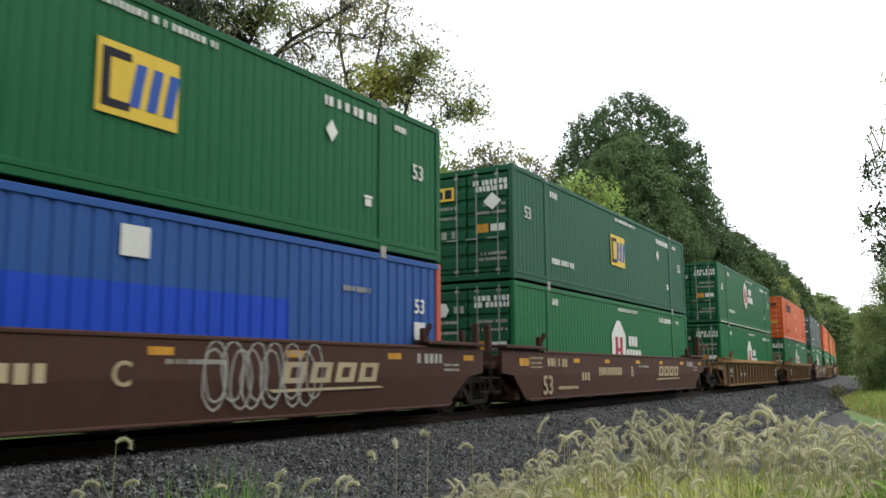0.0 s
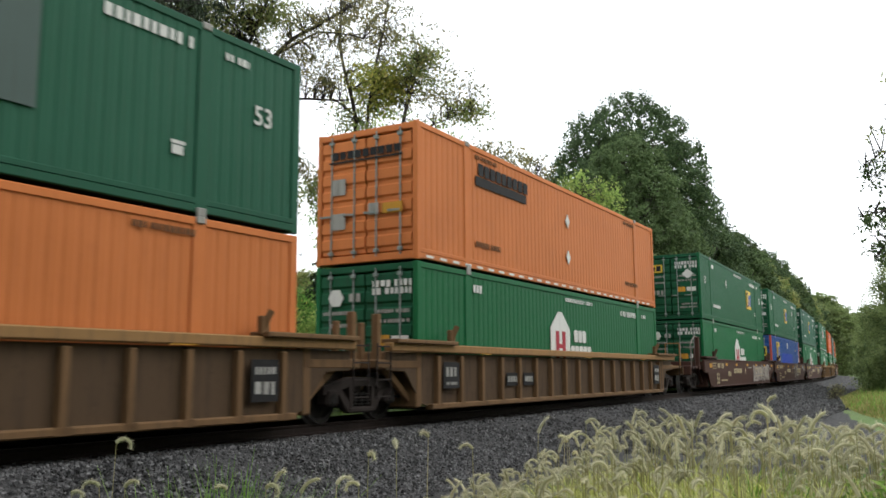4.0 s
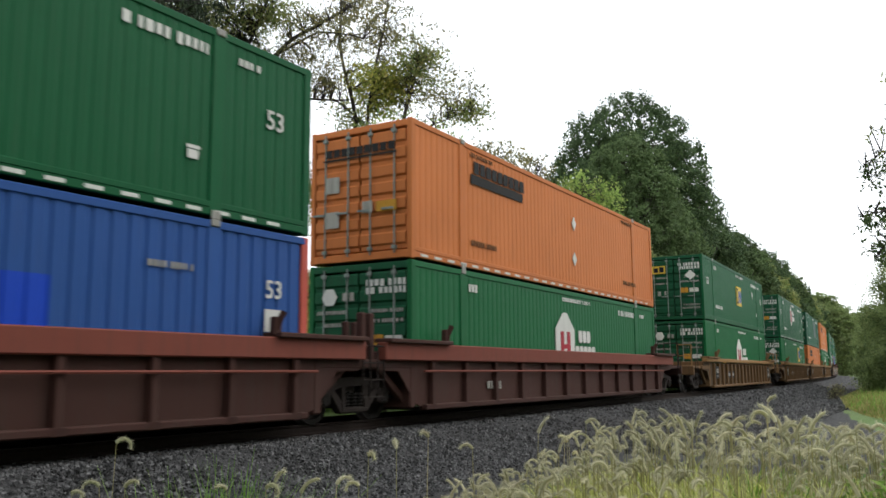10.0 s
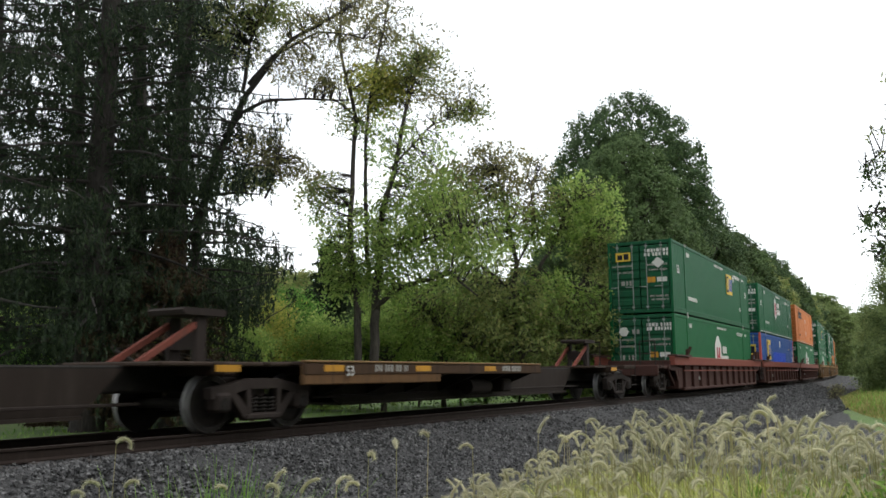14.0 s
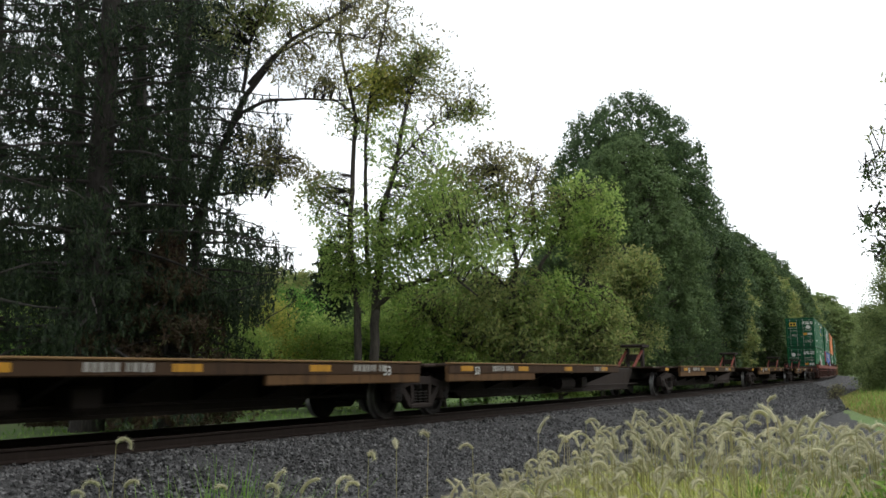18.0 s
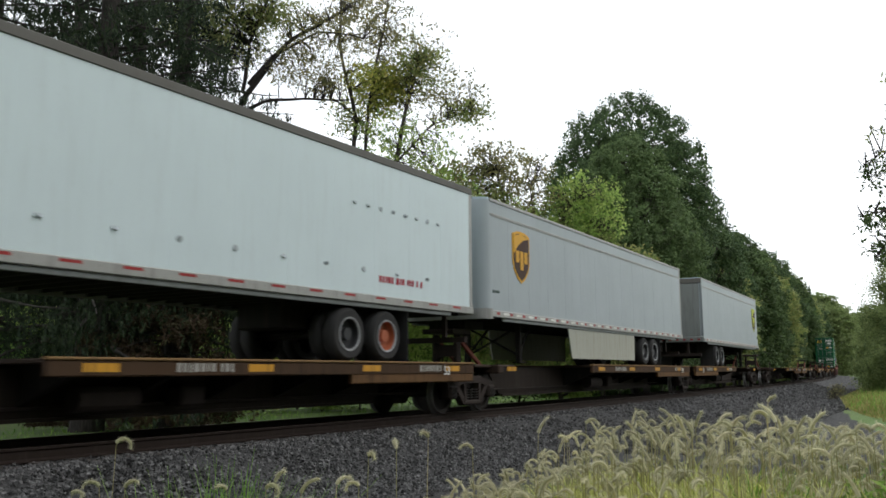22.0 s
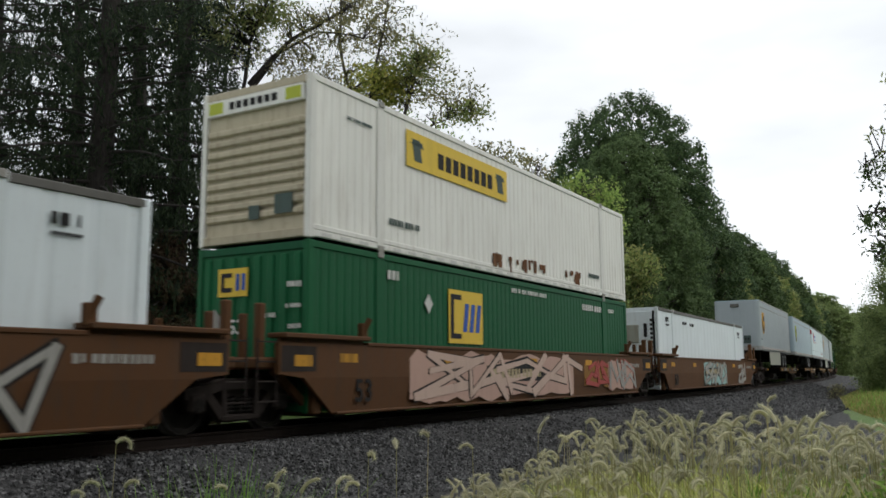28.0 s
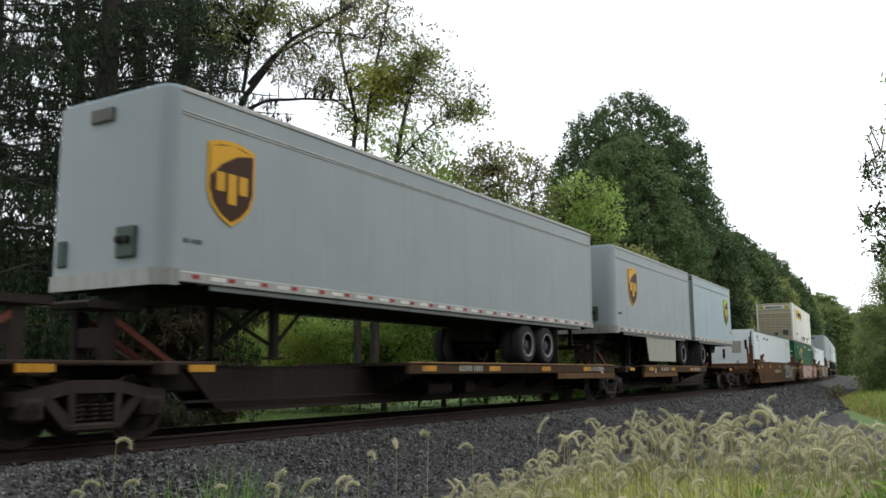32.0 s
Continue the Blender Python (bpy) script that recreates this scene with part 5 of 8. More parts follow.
def well_car(style, front_end, rear_end, label):
    """One unit of a well car; the container sits down between its sides."""
    car = thing("well_car", label, "rail car", "well cars of the train")
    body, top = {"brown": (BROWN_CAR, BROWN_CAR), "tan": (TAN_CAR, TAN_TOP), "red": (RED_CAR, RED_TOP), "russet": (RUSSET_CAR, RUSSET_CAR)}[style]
    smooth = style in ("brown", "russet")
    end = 9.55
    for s in (-1, 1):
        y = s * CAR_SIDE

        def side_plate():
            if smooth:
                # the lower half of the side leans inwards
                b = Build()
                for yy in (-0.05, 0.05):
                    b.add([(-end, yy, 1.36), (end, yy, 1.36), (end, yy, 0.86), (8.95, yy, 0.8), (-8.95, yy, 0.8), (-end, yy, 0.86)], [tuple(range(6))])
                    b.add([(-8.95, yy, 0.8), (8.95, yy, 0.8), (8.15, yy * 0.4 + 0.03, 0.23), (-8.15, yy * 0.4 + 0.03, 0.23)], [(0, 1, 2, 3)])
                b.box(-end, end, -0.05, 0.05, 1.345, 1.36).box(-8.15, 8.15, 0.0, 0.06, 0.22, 0.24)
                for e in (-1, 1):
                    b.add([(e * 8.95, -0.05, 0.8), (e * 8.95, 0.05, 0.8), (e * 8.15, 0.05, 0.23), (e * 8.15, 0.01, 0.23)], [(0, 1, 2, 3)])
                    b.add([(e * end, -0.05, 1.36), (e * end, 0.05, 1.36), (e * end, 0.05, 0.86), (e * end, -0.05, 0.86)], [(0, 1, 2, 3)])
                return b
            out = [(-end, 1.25), (end, 1.25), (end, 0.92), (8.9, 0.9), (8.3, 0.28), (8.0, 0.2), (-8.0, 0.2), (-8.3, 0.28), (-8.9, 0.9), (-end, 0.92)]
            return Build().plate(out, -0.02, 0.02)

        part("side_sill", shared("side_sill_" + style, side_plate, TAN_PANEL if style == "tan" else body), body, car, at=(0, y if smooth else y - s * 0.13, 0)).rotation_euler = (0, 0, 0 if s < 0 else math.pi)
        if smooth:
            part("top_chord", shared("chord_" + style, lambda: Build().soft(-7.2, 7.2, -0.07, 0.07, 1.33, 1.40, 0.015), top), top, car, at=(0, y, 0))
            part("bottom_flange", shared("flange_" + style, lambda: Build().soft(-8.1, 8.1, -0.07, 0.07, 0.19, 0.24, 0.015), body), body, car, at=(0, y, 0))
        else:
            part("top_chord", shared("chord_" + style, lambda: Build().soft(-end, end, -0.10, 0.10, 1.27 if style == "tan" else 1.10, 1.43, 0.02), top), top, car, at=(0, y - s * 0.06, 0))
            part("bottom_chord", shared("bchord_" + style, lambda: Build().soft(-8.05, 8.05, -0.09, 0.09, 0.15, 0.26, 0.02), body), body, car, at=(0, y - s * 0.08, 0))
            count = 17 if style == "tan" else 12
            for i in range(count):
                x = -7.75 + 15.5 * i / (count - 1)
                part("rib", shared("rib_" + style, lambda: Build().soft(-0.065, 0.065, -0.075, 0.075, 0.22, 1.21, 0.018).box(-0.11, 0.11, -0.085, -0.06, 0.16, 0.26), body), body, car, at=(x, y - s * 0.075, 0))
            if style == "red":
                b = Build().tube((-8.2, 0, 0.90), (8.2, 0, 0.90), 0.025, 0.025, 6)
                part("brake_pipe", shared("brake_pipe", lambda: b, RED_TOP), RED_TOP, car, at=(0, y + s * 0.035, 0))
        for e in (-1, 1):
            # raised shelf over the end of the side, with its upright guide
            part("end_shelf", shared("end_shelf_" + style, lambda: Build().soft(-1.15, 1.15, -0.2, 0.2, 1.42, 1.50, 0.015).box(-1.1, 1.1, -0.05, 0.05, 1.36, 1.43), body), body, car, at=(e * 8.35, y - s * 0.06, 0))
            part("container_guide", shared("guide_" + style, lambda: Build().soft(-0.09, 0.09, -0.06, 0.06, 1.45, 1.74, 0.02).bar((-0.05, 0, 1.5), (0.05, -0.12, 1.82), 0.05, 0.1), body), body, car, at=(e * 7.25, y - s * 0.02, 0))
    for x in np.linspace(-7.8, 7.8, 9):
        part("floor_beam", shared("well_floor_beam", lambda: Build().box(-0.16, 0.16, -1.42, 1.42, 0.14, 0.20), DARK_STEEL), DARK_STEEL, car, at=(x, 0, 0))
    for e in (-1, 1):
        b = Build().soft(min(e * 8.3, e * 9.85), max(e * 8.3, e * 9.85), -1.42, 1.42, 0.94, 1.12, 0.03)
        part("bulkhead", Build().soft(min(e * 8.28, e * 8.5), max(e * 8.28, e * 8.5), -1.42, 1.42, 0.2, 1.3, 0.03), body, car)
        part("draft_sill", Build().soft(min(e * 9.5, e * 10.3), max(e * 9.5, e * 10.3), -0.42, 0.42, 0.72, 1.0, 0.05), TRUCK_STEEL, car)
        for yy in (-1.2, -0.6, 0.6, 1.2):
            part("brace", shared(f"well_brace_{style}_{e}", lambda: Build().bar((e * 8.45, 0, 0.35), (e * 9.3, 0, 0.95), 0.1, 0.12), body), body, car, at=(0, yy, 0))
        part("end_platform", b, body, car)
        last = front_end if e > 0 else rear_end
        if last:
            coupler(car, e * 10.9, e)
            b = Build().soft(min(e * 9.85, e * 11.3), max(e * 9.85, e * 11.3), -1.35, 1.35, 0.98, 1.08, 0.02)
            b.soft(min(e * 11.2, e * 11.35), max(e * 11.2, e * 11.35), -1.4, 1.4, 0.72, 1.1, 0.03)
            part("end_walkway", b, body, car)
            if smooth:
                # tall posts and a bent pipe from the platform's end back to the container
                for s in (-1, 1):
                    yy = s * 1.32
                    path = ((10.85, 1.08), (10.85, 1.92), (10.72, 2.08), (10.1, 2.32), (9.7, 2.28))
                    r = Build()
                    for (xa, za), (xb, zb) in zip(path, path[1:]):
                        r.tube((e * xa, yy, za), (e * xb, yy, zb), 0.028, 0.028, 8)
                    if style == "brown":
                        part("hand_rail", r, PIPE_GREY, car, "grey bent pipe rail")
                    else:
                        part("end_post", Build().soft(e * 10.85 - 0.06, e * 10.85 + 0.06, yy - 0.04, yy + 0.04, 1.05, 2.15, 0.015), body, car)
                    part("end_post", Build().soft(e * 10.3 - 0.06, e * 10.3 + 0.06, yy - 0.03, yy + 0.03, 1.05, 1.8, 0.015), body, car)
                    part("end_post", Build().soft(e * 9.68 - 0.09, e * 9.68 + 0.09, yy - 0.09, yy + 0.09, 1.05, 2.3, 0.02), body, car)
            for yy in (-1.3, 0.75) if not smooth else ():
                r = Build()
                r.tube((e * 11.25, yy, 1.08), (e * 11.25, yy, 1.95), 0.025, 0.025, 6).tube((e * 11.25, yy + 0.55, 1.08), (e * 11.25, yy + 0.55, 1.95), 0.025, 0.025, 6)
                r.tube((e * 11.25, yy, 1.95), (e * 11.25, yy + 0.55, 1.95), 0.025, 0.025, 6)
                r.tube((e * 11.25, yy, 1.5), (e * 11.25, yy + 0.55, 1.5), 0.02, 0.02, 6)
                rail = MARK_DIM if style == "brown" else (TAN_TOP if style == "tan" else TRUCK_STEEL)
                part("hand_rail", r, rail, car)
            for s in (-1, 1):
                end_ladder(car, e * 10.9, s * 1.42, e, TRUCK_STEEL)
        else:
            for s in (-1, 1):
                part("end_post", shared("end_post_" + style, lambda: Build().soft(-0.07, 0.07, -0.07, 0.07, 1.05, 1.95, 0.02), body), body, car, at=(e * 9.72, s * 1.3, 0))
                part("end_post", shared("end_post_b_" + style, lambda: Build().soft(-0.07, 0.07, -0.05, 0.05, 1.05, 1.8, 0.02), body), body, car, at=(e * 9.72, s * 0.95, 0))
            for s in (-1, 1):
                end_ladder(car, e * 9.75, s * 1.5, e, TRUCK_STEEL)
    part("brake_hose", Build().tube((-9.6, -0.55, 0.62), (-7.9, -1.25, 0.3), 0.03, 0.03, 5), DARK_STEEL, car)
    part("brake_valve", Build().soft(8.6, 9.4, 0.4, 1.1, 1.12, 1.42, 0.04), DARK_STEEL, car)
    part("air_reservoir", Build().tube((8.7, -0.9, 1.22), (9.4, -0.9, 1.22), 0.16, 0.16, 10), DARK_STEEL, car)
    if front_end:
        make_truck(car, 9.7)
    make_truck(car, -9.65 if rear_end else -9.85)
    well_marks(car, style, "A" if rear_end else ("B" if front_end else "C"))
    return car


def well_marks(car, style, unit):
    y = -CAR_SIDE - (0.05 if style in ("brown", "russet") else 0.045)
    if style == "brown":
        part("length_mark", lettering("53", 0.66, MARK_CREAM), MARK_CREAM, car, "cream figures", at=(-6.9, y - 0.004, 0.52))
        sign(car, "reflector", [(-8.6, -8.05, 1.02, 1.2)], YELLOW, y, "yellow reflective panel")
        for x in (-5.1, -2.6, 0.4, 3.1, 5.9, 8.7):
            sign(car, "reflector", [(x, x + 0.42, 1.12, 1.23)], YELLOW, y)
        sign(car, "stencil", words(-8.0, -7.2, 1.18, 1.24, 1) + words(-8.0, -7.3, 1.07, 1.12, 2) + words(-8.0, -7.25, 0.97, 1.01, 3) + words(-6.2, -4.8, 0.42, 0.5, 33), MARK_CREAM, y)
        sign(car, "stencil", words(-6.9, -6.4, 1.0, 1.22, 5) + words(-6.2, -5.6, 1.0, 1.22, 8) + words(-4.5, -3.9, 0.62, 0.86, 34), MARK_CREAM, y)
        sign(car, "car_marking", words(-3.1, -0.9, 0.76, 1.0, 4, 0.3), MARK_CREAM, y)
        part("unit_letter", lettering(unit, 0.46, MARK_CREAM), MARK_CREAM, car, "cream unit letter", at=(0.0, y - 0.004, 0.86))
        sign(car, "stencil", words(0.7, 1.8, 1.0, 1.07, 7) + words(6.9, 7.8, 1.05, 1.24, 9) + words(7.9, 8.5, 0.9, 0.95, 10) + words(7.9, 8.5, 1.0, 1.05, 11), MARK_DIM, y)
        # slanted block emblem with a swoosh bar below it
        b = Build()
        for k in range(4):
            x = 3.0 + k * 0.66
            # an open slanted block: four strokes round a hollow
            for x0, x1, za, zb in ((0.0, 0.52, 0.0, 0.08), (0.0, 0.52, 0.25, 0.33), (0.0, 0.15, 0.08, 0.25), (0.37, 0.52, 0.08, 0.25)):
                b.plate([(x + x0 + za * 0.3, 0.72 + za), (x + x1 + za * 0.3, 0.72 + za), (x + x1 + zb * 0.3, 0.72 + zb), (x + x0 + zb * 0.3, 0.72 + zb)], y - 0.012, y)
        b.plate([(2.8, 0.58), (5.75, 0.61), (5.6, 0.645), (2.7, 0.63)], y - 0.012, y)
        part("emblem", b, MARK_CREAM, car, "off-white slanted block emblem")
    elif style == "russet":
        part("length_mark", lettering("53", 0.55, BLACK_PAINT), BLACK_PAINT, car, "black figures", at=(-7.3, y - 0.004, 0.55))
        for x in (-8.0, -4.6, -0.4, 3.4):
            sign(car, "reflector", [(x, x + 0.5, 1.05, 1.2)], YELLOW, y)
        for x in (-9.5, 8.65):
            sign(car, "dark_patch", [(x, x + 0.85, 0.9, 1.3)], TRUCK_STEEL, y, "dark repainted patch")
            sign(car, "reflector", [(x + 0.3, x + 0.75, 0.98, 1.16)], YELLOW, y - 0.008, "yellow reflective panel")
        sign(car, "marking_panel", [(-2.6, 0.45, 0.66, 1.02)], BLACK_PAINT, y, "black painted panel")
        sign(car, "car_marking", words(-2.45, 0.3, 0.74, 0.95, 14, 0.3), MARK_CREAM, y - 0.008)
        sign(car, "stencil", words(7.0, 8.2, 1.0, 1.12, 15), MARK_DIM, y)
    elif style == "tan":
        sign(car, "reflector", [(-6.0, -5.5, 1.26, 1.35), (0.4, 0.9, 1.26, 1.35), (5.4, 5.9, 1.26, 1.35)], YELLOW, y + 0.02)
        sign(car, "stencil_panel", [(-7.6, -6.95, 0.55, 1.08)], BLACK_PAINT, y + 0.05, "black stencil panel")
        sign(car, "stencil", words(-7.5, -7.05, 0.78, 0.98, 16) + words(-7.5, -7.05, 0.62, 0.68, 17), MARK_DIM, y + 0.043)
        sign(car, "stencil_panel", [(7.0, 7.6, 0.45, 1.08)], BLACK_PAINT, y + 0.05, "black stencil panel")
        sign(car, "stencil", words(7.08, 7.52, 0.85, 0.97, 18) + words(7.08, 7.5, 0.55, 0.75, 19), MARK_DIM, y + 0.043)
        sign(car, "marking_panel", [(-4.55, -3.95, 0.56, 0.86)], BLACK_PAINT, y + 0.115, "black painted panel")
        sign(car, "marking_panel", [(-3.6, -3.0, 0.56, 0.86)], BLACK_PAINT, y + 0.115, "black painted panel")
        sign(car, "car_marking", words(-4.48, -4.0, 0.64, 0.78, 20) + words(-3.52, -3.05, 0.64, 0.78, 21), MARK_DIM, y + 0.107)
    else:
        for x in (-8.4, -5.7, -2.9, 0.1, 2.8, 5.6, 8.2):
            sign(car, "reflector", [(x, x + 0.5, 1.25, 1.36)], YELLOW, y + 0.02)
        for x in (-7.0, -4.2, 1.2, 6.6):
            sign(car, "stencil", words(x, x + 0.8, 1.27, 1.34, int(x * 10) % 97), MARK_DIM, y + 0.02)
        sign(car, "stencil", words(-5.3, -4.6, 0.5, 0.68, 23), MARK_DIM, y + 0.115)


# bent strokes in a unit square, meaning nothing
STROKES = (((0.1, 0.0), (0.2, 1.0), (0.5, 0.3), (0.8, 1.0), (0.95, 0.05)), ((0.9, 0.9), (0.3, 0.95), (0.15, 0.55), (0.75, 0.45), (0.85, 0.1), (0.1, 0.02)),
           ((0.1, 0.05), (0.45, 1.0), (0.85, 0.0), (0.7, 0.4), (0.25, 0.38)), ((0.15, 1.0), (0.12, 0.0), (0.5, 0.55), (0.9, 0.0), (0.85, 0.7)),
           ((0.1, 0.1), (0.15, 0.95), (0.8, 0.8), (0.2, 0.5), (0.9, 0.05)), ((0.95, 0.75), (0.5, 1.0), (0.1, 0.6), (0.3, 0.05), (0.9, 0.25), (0.55, 0.5)))


def spray_letters(car, x0, x1, z0, z1, fill, edge, seed, y, step=0.85, ground=None, rings=False):
    """Spray-painted wild shapes along a side: angular strokes with outlines, no legible word."""
    rng = random.Random(seed)
    h = z1 - z0
    if ground:
        top, low, x = [], [], x0 - 0.3
        while x < x1 + 0.3:
            top.append((x, z1 - rng.uniform(0, 0.18) * h))
            low.append((x, z0 + rng.uniform(0, 0.15) * h))
            x += rng.uniform(0.25, 0.5)
        part("graffiti_ground", Build().plate(top + low[::-1], y - 0.003, y), ground, car, "spray-painted background patch")
    back, front = Build(), Build()
    n = max(2, int((x1 - x0) / step))
    w = (x1 - x0) / n
    k = 0
    for i in range(n):
        cx = x0 + (i + 0.5) * w
        for j in range(3 if not rings else 2):
            lean = rng.uniform(-0.22, 0.22) * w
            bx = cx + rng.uniform(-0.34, 0.34) * w
            hw = w * rng.uniform(0.10, 0.2)
            if rings:
                ring = [(bx + math.cos(a * 0.5236) * w * rng.uniform(0.5, 0.62), (z0 + z1) / 2 + (j - 0.5) * h * 0.12 + math.sin(a * 0.5236) * h * 0.46) for a in range(12)]
                cxr, czr = bx, (z0 + z1) / 2 + (j - 0.5) * h * 0.12
                inner = [(cxr + (p - cxr) * 0.86, czr + (q - czr) * 0.93) for p, q in ring]
                b = back
                m = len(b.v)
                b.add([(p, y - 0.006 - 0.001 * k, q) for p, q in ring] + [(p, y - 0.006 - 0.001 * k, q) for p, q in inner], [(t, (t + 1) % 12, 12 + (t + 1) % 12, 12 + t) for t in range(12)])
            else:
                if j:
                    continue
                # one bent stroke a letter, drawn as joined bars with a wider bar behind each
                form = STROKES[rng.randrange(len(STROKES))] + STROKES[rng.randrange(len(STROKES))][1:3]
                flip = rng.random() < 0.6
                form = [((1 - p if flip else p) + rng.uniform(-0.16, 0.16), min(1, max(0, q + rng.uniform(-0.16, 0.16)))) for p, q in form]
                lean = rng.uniform(0.05, 0.28)
                pts = [(cx + (p - 0.5 + lean * (q - 0.5)) * w * 1.5, z0 + h * (q * 0.86 + 0.07 + rng.uniform(-0.05, 0.05))) for p, q in form]
                for (xa, za), (xb, zb) in zip(pts, pts[1:]):
                    k += 1
                    dy = 0.0009 * (k % 9)
                    long = math.hypot(xb - xa, zb - za) + 1e-6
                    ux, uz = (xb - xa) / long, (zb - za) / long
                    for b_, half, ext, lay in ((back, 0.098 * h, 0.05 * h, 0.004), (front, 0.072 * h * rng.uniform(0.8, 1.2), 0.03 * h, 0.013)):
                        tip = half * rng.uniform(0.45, 1.0)
                        quad = [(xa - ux * ext - uz * half, za - uz * ext + ux * half), (xa - ux * ext + uz * half, za - uz * ext - ux * half), (xb + ux * ext + uz * tip, zb + uz * ext - ux * tip), (xb + ux * ext - uz * tip, zb + uz * ext + ux * tip)]
                        b_.plate(quad, y - lay - dy, y - lay + 0.006)
            k += 1
    part("graffiti_outline", back, edge, car, "spray-painted outline")["kind"] = "stuff"
    if front.v:
        part("graffiti_fill", front, fill, car, "spray-painted letter shape")["kind"] = "stuff"


def spine_car(length, deck, front_end, rear_end, label, hitches=(1,), label_seed=0):
    """One unit of a spine car: a low centre beam, a trailer deck and hitches; deck is its span in x."""
    car = thing("spine_car", label, "rail car", "spine cars of the train")
    h = length / 2
    b = Build().soft(-h + 0.2, h - 0.2, -0.3, 0.3, 0.5, 0.9, 0.03)
    for s in (-1, 1):
        part("beam_web", Build().plate([(-h + 2.2, 0.85), (h - 2.2, 0.85), (h - 2.9, 0.2), (-h + 2.9, 0.2)], s * 0.31 - 0.03, s * 0.31 + 0.03), BEAM_STEEL, car)
    part("beam_flange", Build().box(-h + 2.9, h - 2.9, -0.42, 0.42, 0.17, 0.22), BEAM_STEEL, car)
    part("centre_beam", b, DARK_STEEL, car, "dark deep centre beam")
    d0, d1 = deck
    b = Build().soft(d0, d1, -1.36, 1.36, 0.9, 0.965, 0.015)
    part("deck", b, DECK_STEEL, car)
    for s in (-1, 1):
        y = s * 1.36
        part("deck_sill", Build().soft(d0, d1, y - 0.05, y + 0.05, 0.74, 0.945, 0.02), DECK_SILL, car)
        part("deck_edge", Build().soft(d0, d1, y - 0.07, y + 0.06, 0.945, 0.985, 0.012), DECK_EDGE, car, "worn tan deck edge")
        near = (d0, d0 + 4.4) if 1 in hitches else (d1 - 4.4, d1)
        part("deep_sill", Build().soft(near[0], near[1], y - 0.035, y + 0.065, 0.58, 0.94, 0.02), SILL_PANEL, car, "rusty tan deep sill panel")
        x = d0 + 0.5
        while x < d1 - 0.8:
            sign(car, "reflector", [(x, x + 0.55, 0.80, 0.91)], YELLOW, y + s * 0.05 if s > 0 else y - 0.05)
            x += 2.9
    y = -1.41
    sign(car, "stencil", words(d0 + 2.0, d0 + 3.1, 0.79, 0.92, label_seed) + words(d1 - 2.2, d1 - 1.2, 0.79, 0.92, label_seed + 3), MARK_DIM, y)
    part("length_mark", lettering("53", 0.24, MARK), MARK, car, at=((d0 + 1.2) if 1 in hitches else d1 - 1.2, y - 0.03, 0.8))
    for i, x in enumerate(np.linspace(d0 + 0.4, d1 - 0.4, 7)):
        part("outrigger", shared("outrigger", lambda: Build().gable([(-1.32, 0.72), (1.32, 0.72), (1.32, 0.9), (-1.32, 0.9)], -0.06, 0.06).gable([(-1.3, 0.73), (-0.3, 0.35), (-0.3, 0.73)], -0.05, 0.05).gable([(1.3, 0.73), (0.3, 0.73), (0.3, 0.35)], -0.05, 0.05), DARK_STEEL), DARK_STEEL, car, at=(x, 0, 0))
    for side in hitches:
        x = side * (h - 0.75)
        b = Build()
        b.soft(x - 0.12, x + 0.12, -0.34, -0.24, 0.88, 1.66, 0.02).soft(x - 0.12, x + 0.12, 0.24, 0.34, 0.88, 1.66, 0.02)
        b.box(x - 0.09, x + 0.09, -0.25, 0.25, 1.15, 1.42)
        part("hitch_post", b, TRUCK_STEEL, car, "steel trailer hitch post")
        for yy in (-0.3, 0.3):
            part("hitch_strut", Build().bar((x - side * 1.2, yy, 0.92), (x - side * 0.08, yy, 1.55), 0.07, 0.09), HITCH_RED, car, "faded red diagonal strut")
        part("hitch_plate", Build().plate([(x - 0.42, 1.68), (x + 0.42, 1.68), (x + 0.46, 1.75), (x + 0.40, 1.79), (x - 0.40, 1.79), (x - 0.46, 1.75)], -0.42, 0.42), TRUCK_STEEL, car)
    for e in (-1, 1):
        b = Build().soft(min(e * (h - 2.2), e * (h - 0.1)), max(e * (h - 2.2), e * (h - 0.1)), -1.1, 1.1, 0.88, 0.95, 0.02)
        b.soft(min(e * (h - 1.2), e * (h - 0.9)), max(e * (h - 1.2), e * (h - 0.9)), -1.3, 1.3, 0.74, 0.95, 0.03)
        part("end_platform", b, DECK_STEEL, car)
        sign(car, "reflector", [(e * (h - 1.35), e * (h - 1.35) + 0.5, 0.8, 0.9)], YELLOW, -1.305)
        if (front_end if e > 0 else rear_end):
            coupler(car, e * (h + 0.6), e)
            b = Build().soft(min(e * (h - 0.1), e * (h + 1.1)), max(e * (h - 0.1), e * (h + 1.1)), -1.3, 1.3, 0.86, 0.98, 0.02)
            part("end_walkway", b, DECK_STEEL, car)
            end_ladder(car, e * (h + 0.8), -1.3, e, TRUCK_STEEL)
            b = Build().tube((e * (h + 0.9), 0.8, 0.98), (e * (h + 0.9), 0.8, 1.3), 0.03, 0.03, 6)
            b.lathe([(0.02, -0.05), (0.2, -0.05), (0.22, -0.02), (0.2, 0.02), (0.02, 0.02)], (e * (h + 0.9), 0.8, 1.3), 14)
            part("hand_brake", b, TRUCK_STEEL, car)
    for ob in car.children:
        if ob.name.split(".")[0] in ("deck", "deck_sill", "deck_edge", "deep_sill", "reflector", "stencil", "length_mark", "hitch_post", "hitch_strut", "hitch_plate", "end_platform", "end_walkway", "hand_brake", "outrigger", "centre_beam", "beam_web", "beam_flange"):
            ob.location.z += 0.10
